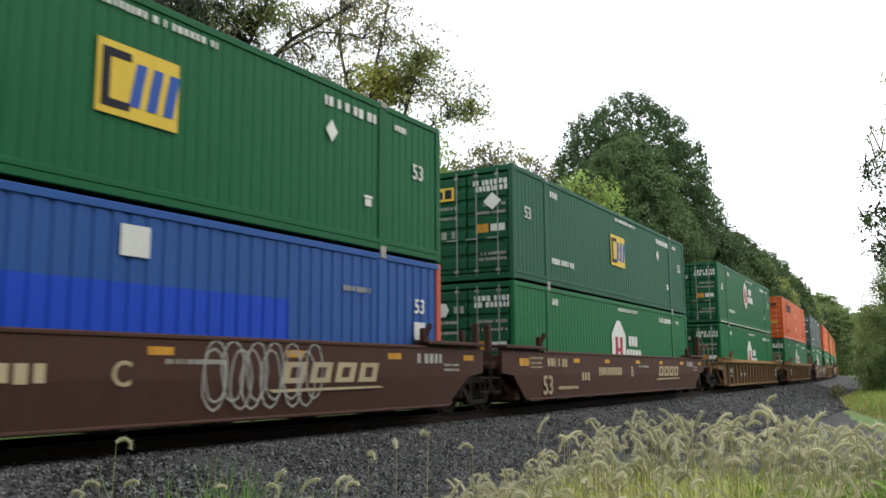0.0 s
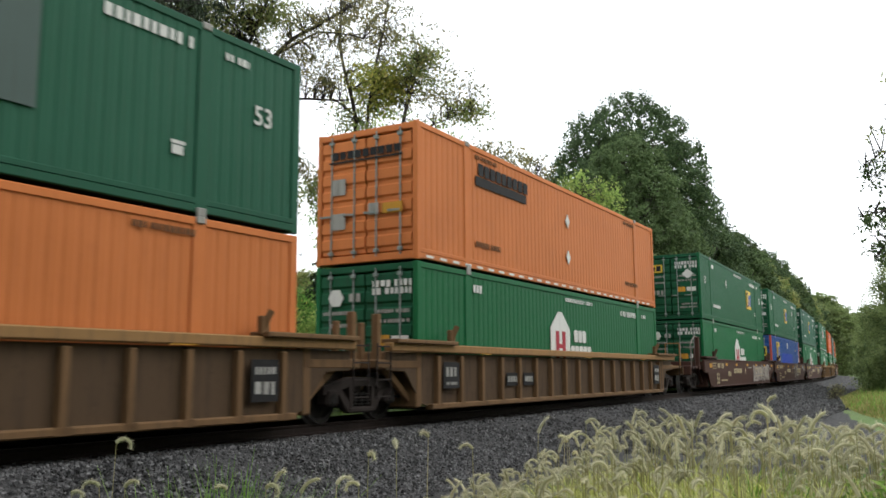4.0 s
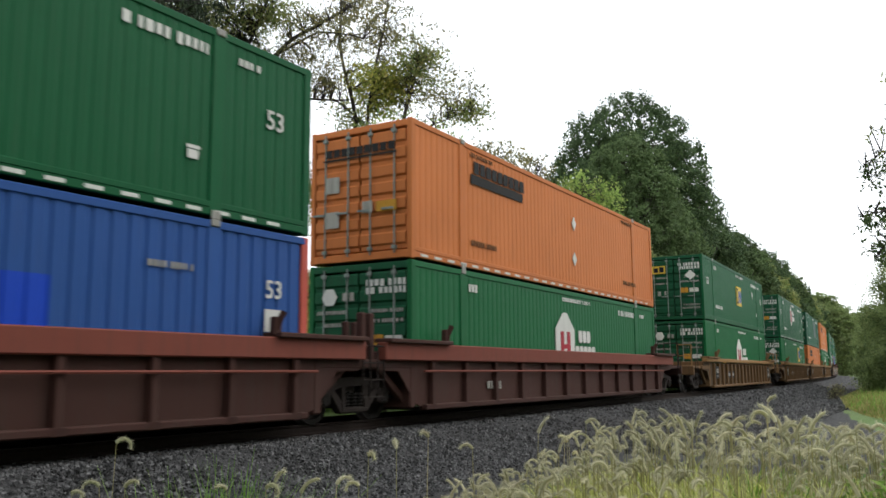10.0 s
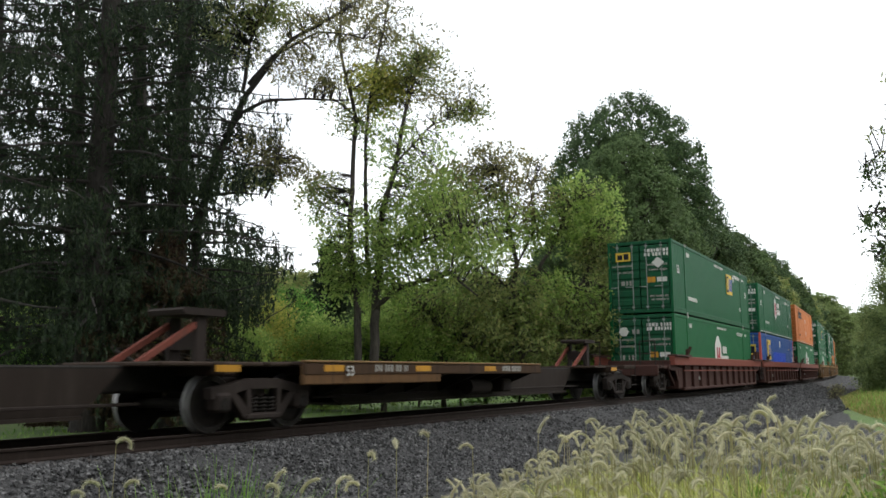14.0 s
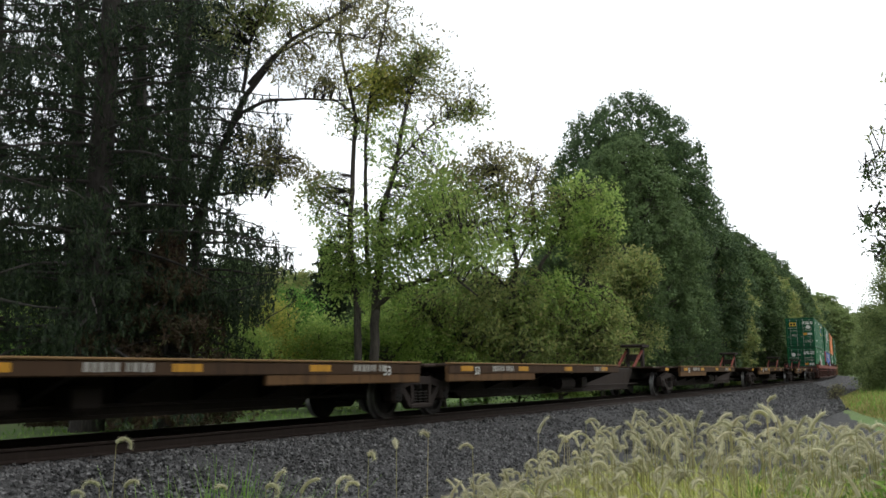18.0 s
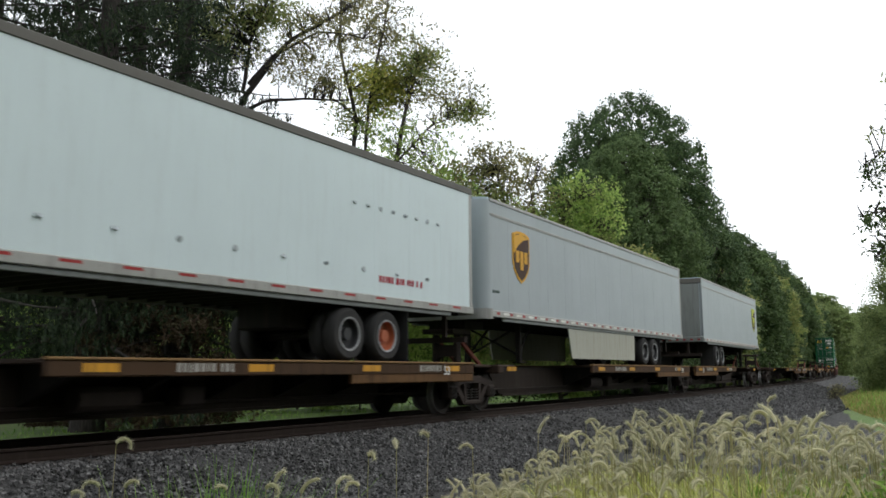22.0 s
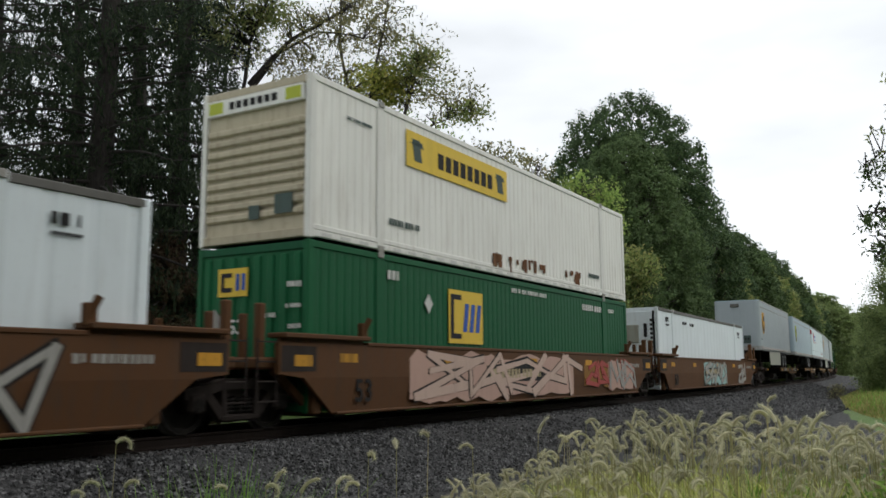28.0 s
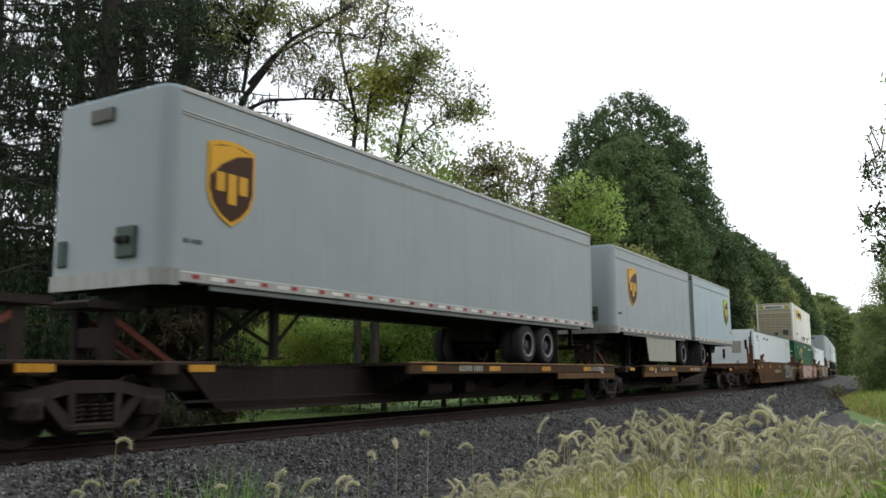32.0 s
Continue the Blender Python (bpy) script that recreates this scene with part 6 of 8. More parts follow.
    part("air_reservoir", Build().tube((-1.2, -0.75, 0.55), (-0.2, -0.75, 0.55), 0.17, 0.17, 12), TRUCK_STEEL, car)
    part("brake_valve", Build().soft(0.6, 1.1, -0.8, -0.4, 0.4, 0.72, 0.04), TRUCK_STEEL, car)
    part("brake_pipe", Build().tube((-h + 2, -0.45, 0.45), (h - 2, -0.45, 0.45), 0.025, 0.025, 5), TRUCK_STEEL, car)
    if front_end:
        make_truck(car, h)
    make_truck(car, -h)
    return car

# ---- containers: origin at the middle of the underside ----
BOX_L, BOX_W, BOX_H = 16.5, 2.59, 2.9


def corrugated(length, z0, z1, pitch=0.23, depth=0.032, flat=0.62):
    """A pressed steel wall in the x, z plane; ribs stand out towards -y."""
    b = Build()
    n = int(length / pitch)
    pitch = length / n
    xs = []
    for i in range(n):
        a = -length / 2 + i * pitch
        xs += [(a, 0), (a + pitch * flat, 0), (a + pitch * (flat + 0.1), depth), (a + pitch * 0.9, depth)]
    xs.append((length / 2, 0))
    v = [(x, y, z) for x, y in xs for z in (z0, z1)]
    f = [(2 * i, 2 * i + 2, 2 * i + 3, 2 * i + 1) for i in range(len(xs) - 1)]
    return b.add(v, f)


def container(label, paint_, posts=None, tape=False, doors=True, rear_bars=1, length=BOX_L, height=BOX_H, pitch=0.23, depth=0.010, mid_posts=True, louvre=False, door_mat=None, ribbed=False):
    """A ribbed steel box with rails, posts, castings and locking doors."""
    box = thing("container", label, "container", "containers of the train")
    posts = posts or paint_
    h2, w2 = length / 2, BOX_W / 2
    rail_paint = ROOF_DARK if paint_ is WHITE_BOX else paint_
    key = f"{paint_.name}_{length:.1f}_{height:.1f}_{pitch:.2f}"
    for s in (-1, 1):
        me = shared("panel_" + key, lambda: corrugated(length - 0.3, 0.2, height - 0.1, pitch, depth), paint_)
        ob = part("side_panel", me, paint_, box, at=(0, s * (w2 - 0.02), 0))
        ob.rotation_euler = (0, 0, 0 if s < 0 else math.pi)
        part("top_rail", shared("toprail_" + key, lambda: Build().soft(-h2 + 0.1, h2 - 0.1, -0.035, 0.035, height - 0.13, height - 0.01, 0.012), rail_paint), rail_paint, box, at=(0, s * (w2 - 0.032), 0))
        part("bottom_rail", shared("botrail_" + key, lambda: Build().soft(-h2 + 0.1, h2 - 0.1, -0.04, 0.04, 0.03, 0.15, 0.012).soft(-h2 + 0.1, h2 - 0.1, -0.045, 0.0, 0.15, 0.24, 0.01), paint_), paint_, box, at=(0, s * (w2 - 0.042), 0))
        for e in (-1, 1):
            part("corner_post", shared("cpost_" + posts.name + key, lambda: Build().soft(-0.09, 0.09, -0.06, 0.06, 0.0, height, 0.015), posts), posts, box, at=(e * (h2 - 0.09), s * (w2 - 0.06), 0))
            if mid_posts:
                part("middle_post", shared("mpost_" + key, lambda: Build().soft(-0.13, 0.13, -0.03, 0.03, 0.02, height, 0.012), paint_), paint_, box, at=(e * 6.1, s * (w2 - 0.026), 0))
                part("corner_casting", shared("casting", lambda: Build().soft(-0.09, 0.09, -0.02, 0.02, -0.03, 0.1, 0.012), MARK_DIM), MARK_DIM, box, at=(e * 6.1, s * (w2 + 0.012), 0))
                part("corner_casting", shared("casting_top", lambda: Build().soft(-0.09, 0.09, -0.02, 0.02, -0.1, 0.012, 0.012), MARK_DIM), MARK_DIM, box, at=(e * 6.1, s * (w2 + 0.012), height))
    roof = Build().box(-h2 + 0.02, h2 - 0.02, -w2 + 0.06, w2 - 0.06, height - 0.05, height - 0.02)
    for i in range(24):
        x = -h2 + 0.4 + i * (length - 0.8) / 23
        roof.box(x - 0.12, x + 0.12, -w2 + 0.15, w2 - 0.15, height - 0.03, height - 0.005)
    part("roof", shared("roof_" + key, lambda: roof, paint_), paint_, box)
    part("underframe", shared("under_" + key, lambda: Build().box(-h2 + 0.1, h2 - 0.1, -w2 + 0.09, w2 - 0.09, 0.06, 0.14), DARK_STEEL), DARK_STEEL, box)
    front = Build().box(h2 - 0.08, h2 - 0.04, -w2 + 0.1, w2 - 0.1, 0.05, height - 0.05)
    for i in range(8):
        yy = -1.05 + i * 0.3
        front.soft(h2 - 0.06, h2 - 0.015, yy - 0.07, yy + 0.07, 0.2, height - 0.2, 0.02)
    part("front_wall", shared("front_" + key, lambda: front, paint_), paint_, box)
    dm = door_mat or (GREEN_DOOR if paint_ in (GREEN, GREEN_DULL, GREEN_VIVID) else paint_)
    for e in (-1, 1):
        part("door_header", shared("header_" + key + str(e), lambda: Build().soft(e * h2 - 0.07, e * h2 + 0.07, -w2 + 0.1, w2 - 0.1, height - 0.16, height - 0.02, 0.015), dm), dm, box, at=(-e * 0.075, 0, 0))
        part("door_sill", shared("sill_" + key + str(e), lambda: Build().soft(e * h2 - 0.07, e * h2 + 0.07, -w2 + 0.1, w2 - 0.1, 0.02, 0.18, 0.015), dm), dm, box, at=(-e * 0.075, 0, 0))
    if louvre:
        b = Build().box(-h2 + 0.06, -h2 + 0.1, -w2 + 0.1, w2 - 0.1, 0.1, height - 0.1)
        wall = part("rear_wall", b, dm, box)
        for i in range(9):
            part("slat", shared("wall_slat", lambda: Build().soft(-h2 - 0.01, -h2 + 0.07, -w2 + 0.14, w2 - 0.14, 0, 0.13, 0.03), dm), dm, wall, at=(0, 0, 0.42 + i * 0.2))
    elif ribbed:
        wall = part("rear_wall", shared("ribbed_rear_" + key, lambda: Build().box(-h2 + 0.04, -h2 + 0.08, -w2 + 0.1, w2 - 0.1, 0.05, height - 0.05), paint_), paint_, box)
        for i in range(8):
            part("rib", shared("rear_rib_" + key, lambda: Build().soft(-h2, -h2 + 0.06, -0.08, 0.08, 0.2, height - 0.2, 0.025), paint_), paint_, wall, at=(0, -1.05 + i * 0.3, 0))
    elif doors:
        for s in (-1, 1):
            prof, step = [(0.03, 0.2)], (height - 0.42) / 7
            for i in range(7):
                z = 0.22 + i * step
                prof += [(-0.012, z), (-0.012, z + step * 0.22), (-0.055, z + step * 0.34), (-0.055, z + step * 0.88), (-0.012, z + step)]
            prof += [(0.03, height - 0.19)]
            b = Build().plate(prof, -0.56, 0.56)
            door = part("door", shared("door_" + dm.name + key, lambda: b, dm), dm, box, at=(-h2 + 0.06, s * 0.585, 0))
            for yy in (-0.3, 0.3):
                part("lock_bar", shared("lockbar_" + f"{height:.1f}", lambda: Build().tube((0, 0, 0.12), (0, 0, height - 0.1), 0.019, 0.019, 6).soft(-0.05, 0.04, -0.05, 0.05, 0.2, 0.28, 0.01).soft(-0.05, 0.04, -0.05, 0.05, height - 0.28, height - 0.2, 0.01).bar((-0.02, 0, 1.05), (-0.05, 0.28, 1.05), 0.03, 0.04), LOCK_GREY), LOCK_GREY, door, at=(-0.075, yy, 0))
    if tape:
        for s in (-1, 1):
            b = Build()
            x = -h2 + 0.35
            while x < h2 - 0.5:
                b.box(x, x + 0.28, -0.004, 0.004, 0.06, 0.115)
                x += 0.56
            part("reflective_tape", shared("tape_dashes", lambda: b, MARK), MARK, box, "white reflective dashes", at=(0, s * (w2 + 0.001), 0))["kind"] = "stuff"
    return box


SIDE = -BOX_W / 2 - 0.004


def end_stickers(box, length, paint_dark, seed, diamond=True, badge=None):
    """Bars of small writing, plates and a diamond on the closed doors."""
    x = -length / 2 - 0.012
    rng = random.Random(seed)
    for k, z in enumerate((2.42, 2.26)):
        sign(box, "serial_marking", words(-1.16, -0.2, z - 0.02, z + 0.12, seed + k), MARK, x, face="end")
    for z in (1.86, 1.66, 0.62, 0.48):
        sign(box, "stencil", words(-1.1, -0.25 - rng.uniform(0, 0.2), z, z + 0.08, seed + int(z * 10)), MARK_DIM, x, face="end")
    sign(box, "yellow_plate", [(-0.62, -0.3, 1.2, 1.42)], YELLOW, x, "yellow plate", face="end")
    sign(box, "white_plate", [(-1.08, -0.68, 1.22, 1.4)], MARK, x, "white plate", face="end")
    sign(box, "stencil", words(0.3, 1.1, 1.86, 1.94, seed + 31) + words(0.3, 0.9, 1.6, 1.68, seed + 32) + words(0.35, 0.8, 1.1, 1.3, seed + 33), MARK_DIM, x, face="end")
    if diamond:
        b = Build().add([(x - 0.03, -0.75, 1.76), (x - 0.03, -0.5, 1.98), (x - 0.03, -0.75, 2.2), (x - 0.03, -1.0, 1.98)], [(0, 1, 2, 3)])
        b.add([(x - 0.026, -0.75, 1.76), (x - 0.026, -0.5, 1.98), (x - 0.026, -0.75, 2.2), (x - 0.026, -1.0, 1.98)], [(3, 2, 1, 0)])
        part("diamond_placard", b, MARK, box, "pale diamond placard")
    if badge == "square":
        sign(box, "emblem_panel", [(0.35, 0.95, 2.1, 2.45)], LOGO_YELLOW, x - 0.02, "yellow emblem panel", face="end")
        sign(box, "emblem_mark", [(0.42, 0.62, 2.16, 2.4), (0.68, 0.88, 2.16, 2.36)], LOGO_DARK, x - 0.026, face="end")
    elif badge == "round":
        b = Build()
        ring = [(0.72 + 0.2 * math.cos(a * math.pi / 3), 2.22 + 0.2 * math.sin(a * math.pi / 3)) for a in range(6)]
        b.gable(ring, x - 0.026, x - 0.018)
        part("emblem_panel", b, MARK, box, "white six-sided emblem")
        sign(box, "stencil", words(0.1, 0.48, 2.12, 2.3, seed + 40), MARK_DIM, x - 0.02, face="end")


def side_stickers(box, seed, z_up=2.45, length=BOX_L, mat=None):
    """Length figures and rows of small writing on the sides."""
    m = mat or MARK
    for s in (-1, 1):
        ob = part("length_mark", lettering("53", 0.44, m), m, box, "painted length figures", at=(s * 7.35, SIDE - 0.004, 0.72 if z_up < 2.2 else 1.75))
    h2 = length / 2
    sign(box, "serial_marking", words(4.3, 5.85, 2.42, 2.60, seed), m, SIDE)
    sign(box, "stencil", words(-0.4, 1.7, 2.58, 2.69, seed + 1, 0.4), m, SIDE)
    sign(box, "stencil", words(-5.85, -5.35, 2.42, 2.6, seed + 2) + words(-5.8, -4.2, 0.62, 0.78, seed + 5) + words(6.5, 7.0, 2.46, 2.58, seed + 3), m, SIDE)
    sign(box, "data_panel", [(5.5, 5.75, 0.95, 1.0), (5.52, 5.72, 0.8, 0.93)], m, SIDE)


def diamond(box, x, z, r=0.2):
    b = Build().plate([(x - r * 0.8, z), (x, z - r), (x + r * 0.8, z), (x, z + r)], SIDE - 0.012, SIDE + 0.004)
    part("diamond_placard", b, MARK, box, "pale diamond placard")


def square_emblem(box, x, z, w=1.4, h=1.1):
    """A yellow panel: a dark bracket on its left, leaning blue bars on its right."""
    y = SIDE
    part("emblem_panel", Build().box(x - w / 2, x + w / 2, y - 0.008, y + 0.004, z - h / 2, z + h / 2), LOGO_YELLOW, box, "yellow square emblem panel")
    l, t, lo = x - w / 2 + 0.08, z + h / 2 - 0.1, z - h / 2 + 0.1
    out = [(l, lo), (l + 0.46, lo), (l + 0.46, lo + 0.11), (l + 0.13, lo + 0.11), (l + 0.13, t - 0.11), (l + 0.46, t - 0.11), (l + 0.46, t), (l, t)]
    part("emblem_mark", Build().plate(out, y - 0.016, y - 0.006), LOGO_DARK, box, "dark bracket mark")
    a = x - 0.16
    for k in range(3):
        q = a + 0.29 * k
        tilt = 0.09
        part("emblem_mark", Build().plate([(q, z - 0.32), (q + 0.17, z - 0.32), (q + 0.19 + tilt, z + 0.3), (q + 0.02 + tilt, z + 0.3)], y - 0.016, y - 0.006), LOGO_BLUE, box, "blue bar")


def house_emblem(box, x, z, tall, hexagon):
    """A white gabled or six-sided panel with dark red bars, and two rows of white blocks beside it."""
    y, w = SIDE, 1.08 if hexagon else 1.36
    if hexagon:
        out = [(x - w / 2, z - tall * 0.26), (x, z - tall / 2), (x + w / 2, z - tall * 0.26), (x + w / 2, z + tall * 0.26), (x, z + tall / 2), (x - w / 2, z + tall * 0.26)]
    else:
        out = [(x - w / 2, z - tall / 2), (x + w / 2, z - tall / 2), (x + w / 2, z + tall * 0.16), (x + 0.13, z + tall / 2), (x - 0.13, z + tall / 2), (x - w / 2, z + tall * 0.16)]
    part("emblem_panel", Build().plate(out, y - 0.010, y + 0.004), MARK, box, "white gabled emblem panel" if not hexagon else "white six-sided emblem panel")
    zz = z if hexagon else z - tall * 0.2
    k = tall * 0.26 if hexagon else tall * 0.3
    for a in (-0.34, 0.11):
        part("emblem_bar", Build().box(x + a, x + a + 0.23, y - 0.018, y - 0.008, zz - k, zz + k), LOGO_RED, box, "dark red bar")
    part("emblem_bar", Build().box(x - 0.20, x + 0.20, y - 0.017, y - 0.009, zz - 0.07, zz + 0.05), LOGO_RED, box, "dark red bar")
    for r, (x0, n, wd) in enumerate(((x + 1.02, 3, 0.27), (x + 0.76, 5, 0.27))):
        zc = zz + 0.12 - r * 0.44
        for i in range(n):
            a = x0 + i * (wd + 0.05)
            part("white_block", shared("white_block", lambda: Build().plate([(0, 0.05), (0.05, 0), (0.22, 0), (0.27, 0.05), (0.27, 0.29), (0.22, 0.34), (0.05, 0.34), (0, 0.29)], -0.008, 0.004), MARK), MARK, box, at=(a, y, zc))


def kit_emp_top(label, x, dmd, dull=False, z=1.6):
    b = container(label, GREEN_DULL if dull else GREEN)
    side_stickers(b, int(abs(x) * 100) + 3)
    square_emblem(b, x, z, 1.38, 1.0)
    diamond(b, dmd, z + 0.38)
    end_stickers(b, BOX_L, GREEN, 50 + int(abs(x) * 10), True, "square")
    return b


def kit_house_low(label, x=-0.3):
    b = container(label, GREEN_VIVID)
    side_stickers(b, 71, 1.0)
    house_emblem(b, x - 0.12, 1.62, 1.3, False)
    end_stickers(b, BOX_L, GREEN, 90, False, "round")
    return b


def kit_house_top(label):
    b = container(label, GREEN, tape=True)
    side_stickers(b, 74)
    house_emblem(b, -0.85, 1.78, 1.48, True)
    end_stickers(b, BOX_L, GREEN, 95, False, "round")
    return b


def kit_plain_top(label, mat):
    b = container(label, mat)
    side_stickers(b, 78)
    sign(b, "painted_patch", [(0.9, 3.4, 0.9, 2.45)], GREY_GREEN, SIDE, "dull repainted patch")
    diamond(b, -7.4, 2.0, 0.1)
    end_stickers(b, BOX_L, mat, 99)
    return b


def kit_blue(label):
    b = container(label, BLUE, RED_POST, pitch=0.285, depth=0.024)
    step = (BOX_L - 0.3) / int((BOX_L - 0.3) / 0.285)
    part("painted_patch", corrugated(step * 22, 0.3, 1.85, step * 0.999, 0.024), BLUE_PATCH, b, "bright blue repainted patch", at=(step, -BOX_W / 2 + 0.016, 0))
    square_emblem(b, -5.0, 1.95, 1.55, 1.2)
    sign(b, "white_placard", [(0.1, 0.58, 2.2, 2.62)], MARK, SIDE, "white placard")
    part("length_mark", lettering("53", 0.4, MARK), MARK, b, "white figures", at=(7.4, SIDE - 0.004, 1.95))
    sign(b, "white_placard", [(7.2, 7.6, 1.3, 1.65)], MARK, SIDE)
    sign(b, "stencil", words(4.9, 5.7, 2.1, 2.2, 5), MARK_DIM, SIDE)
    x = -BOX_L / 2 - 0.012
    for yy in (-0.62, 0.62):
        sign(b, "emblem_panel", [(yy - 0.38, yy + 0.38, 1.6, 2.2)], LOGO_YELLOW, x - 0.02, "yellow emblem panel", face="end")
        sign(b, "emblem_mark", [(yy - 0.3, yy - 0.08, 1.7, 2.1), (yy + 0.02, yy + 0.3, 1.75, 2.05)], LOGO_DARK, x - 0.027, face="end")
    sign(b, "stencil", words(-1.0, -0.5, 1.05, 1.2, 6), MARK, x - 0.02, face="end")
    return b


def kit_orange(label, mat, x_mark=0.6):
    b = container(label, mat, tape=True)
    sign(b, "name_bar", [(-5.7, -2.9, 1.98, 2.2)] + [(-5.55 + 0.31 * i, -5.55 + 0.31 * i + 0.25, 2.24, 2.52) for i in range(9)], BLACK_PAINT, SIDE, "black bar and block shapes")
    diamond(b, x_mark, 1.95)
    diamond(b, x_mark, 0.92)
    for x in (-5.7, 4.9):
        sign(b, "stencil", words(x, x + 1.3, 0.55, 0.68, int(x * 7) % 91), RUST, SIDE)
        sign(b, "stencil", words(x, x + 1.1, 2.6, 2.7, int(x * 5) % 91), RUST, SIDE)
    x = -BOX_L / 2 - 0.012
    sign(b, "name_bar", [(-0.95, 0.95, 2.2, 2.24)] + [(-0.9 + 0.2 * i, -0.9 + 0.2 * i + 0.16, 2.28, 2.45) for i in range(9)], BLACK_PAINT, x - 0.02, face="end")
    sign(b, "yellow_plate", [(-0.95, -0.45, 1.0, 1.22)], YELLOW, x - 0.02, face="end")
    sign(b, "grey_placard", [(0.5, 0.85, 0.75, 1.1), (0.5, 0.85, 1.5, 1.85), (-0.35, -0.1, 1.0, 1.25)], MARK_DIM, x - 0.02, face="end")
    return b


def kit_white_low(label, seed):
    """A plain white box of smooth broad panels."""
    b = container(label, WHITE_BOX, tape=False, doors=False, pitch=0.62, length=16.6, height=3.0, mid_posts=True, door_mat=WHITE_BOX)
    z0 = SIDE
    sign(b, "serial_marking", words(-4.6, -4.0, 2.5, 2.62, seed) + words(-3.4, -2.7, 2.48, 2.6, seed + 1), BLACK_PAINT, z0)
    sign(b, "stencil", words(-7.2, -6.8, 2.5, 2.68, seed + 2) + words(-7.2, -6.7, 2.36, 2.42, seed + 3) + words(6.8, 7.2, 2.45, 2.62, seed + 4) + words(6.8, 7.25, 2.33, 2.38, seed + 5), BLACK_PAINT, z0)
    x = -16.6 / 2 - 0.01
    door = Build().soft(x - 0.03, x + 0.05, -1.1, 1.1, 0.15, 2.85, 0.02)
    part("rear_wall", door, WHITE_BOX, b)
    sign(b, "serial_marking", [(-1.12, -1.02, 1.5 + 0.16 * i, 1.6 + 0.16 * i) for i in range(7)], BLACK_PAINT, x - 0.035, face="end")
    hatch = part("vent_hatch", Build().soft(x - 0.08, x - 0.02, -0.6, -0.1, 1.7, 2.35, 0.02), SKIRT, b, "grey vent hatch")
    for yy, z in ((0.35, 1.4), (-0.85, 1.9)):
        part("latch", Build().soft(x - 0.09, x - 0.02, yy - 0.06, yy + 0.06, z, z + 0.5, 0.02), BLACK_PAINT, b)
    return b


def kit_cream(label):
    b = container(label, CREAM, tape=True, louvre=True, pitch=0.24, door_mat=CREAM_END)
    y = SIDE
    part("name_panel", Build().box(-5.2, -0.6, y - 0.008, y + 0.004, 1.85, 2.6), LOGO_YELLOW, b, "yellow name panel")
    sign(b, "panel_mark", [(-3.95 + 0.33 * i, -3.95 + 0.33 * i + 0.24, 2.02, 2.36) for i in range(8)], BLACK_PAINT, y - 0.008, "black block shapes")
    bb = Build()
    for x in (-4.9, -1.1):
        bb.plate([(x, 2.0), (x + 0.3, 2.0), (x + 0.2, 2.45), (x - 0.1, 2.45)], y - 0.014, y - 0.006)
        bb.plate([(x - 0.2, 2.35), (x + 0.35, 2.3), (x + 0.3, 2.42)], y - 0.014, y - 0.006)
    part("panel_mark", bb, GREY_GREEN, b)["kind"] = "stuff"
    rng = random.Random(4)
    runs = []
    for i in range(26):
        x = rng.uniform(-1.5, 4.5)
        z = 0.5 + rng.uniform(-0.05, 0.05)
        runs.append((x, x + rng.uniform(0.04, 0.2), z - rng.uniform(0.05, 0.35), z + 0.03))
    sign(b, "rust_run", runs, RUST, y, "rust runs below old fixings")
    sign(b, "stencil", words(-5.8, -4.7, 0.55, 0.68, 12) + words(4.9, 5.8, 0.5, 0.62, 13) + words(-7.2, -6.4, 2.3, 2.36, 16), GREY_GREEN, y)
    x = -BOX_L / 2 - 0.012
    part("name_panel", Build().soft(x - 0.02, x + 0.06, -1.15, 1.15, 2.42, 2.72, 0.01), CREAM, b, at=(0, 0, 0))
    sign(b, "panel_mark", [(-0.55 + 0.17 * i, -0.55 + 0.17 * i + 0.12, 2.5, 2.64) for i in range(7)], BLACK_PAINT, x - 0.022, face="end")
    sign(b, "panel_mark", [(0.75, 1.1, 2.46, 2.68), (-1.1, -0.75, 2.46, 2.68)], LOGO_LIME, x - 0.022, face="end")
    sign(b, "grey_placard", [(-0.95, -0.55, 0.45, 0.8), (-0.2, 0.05, 0.4, 0.65)], GREY_GREEN, x - 0.02, face="end")
    return b


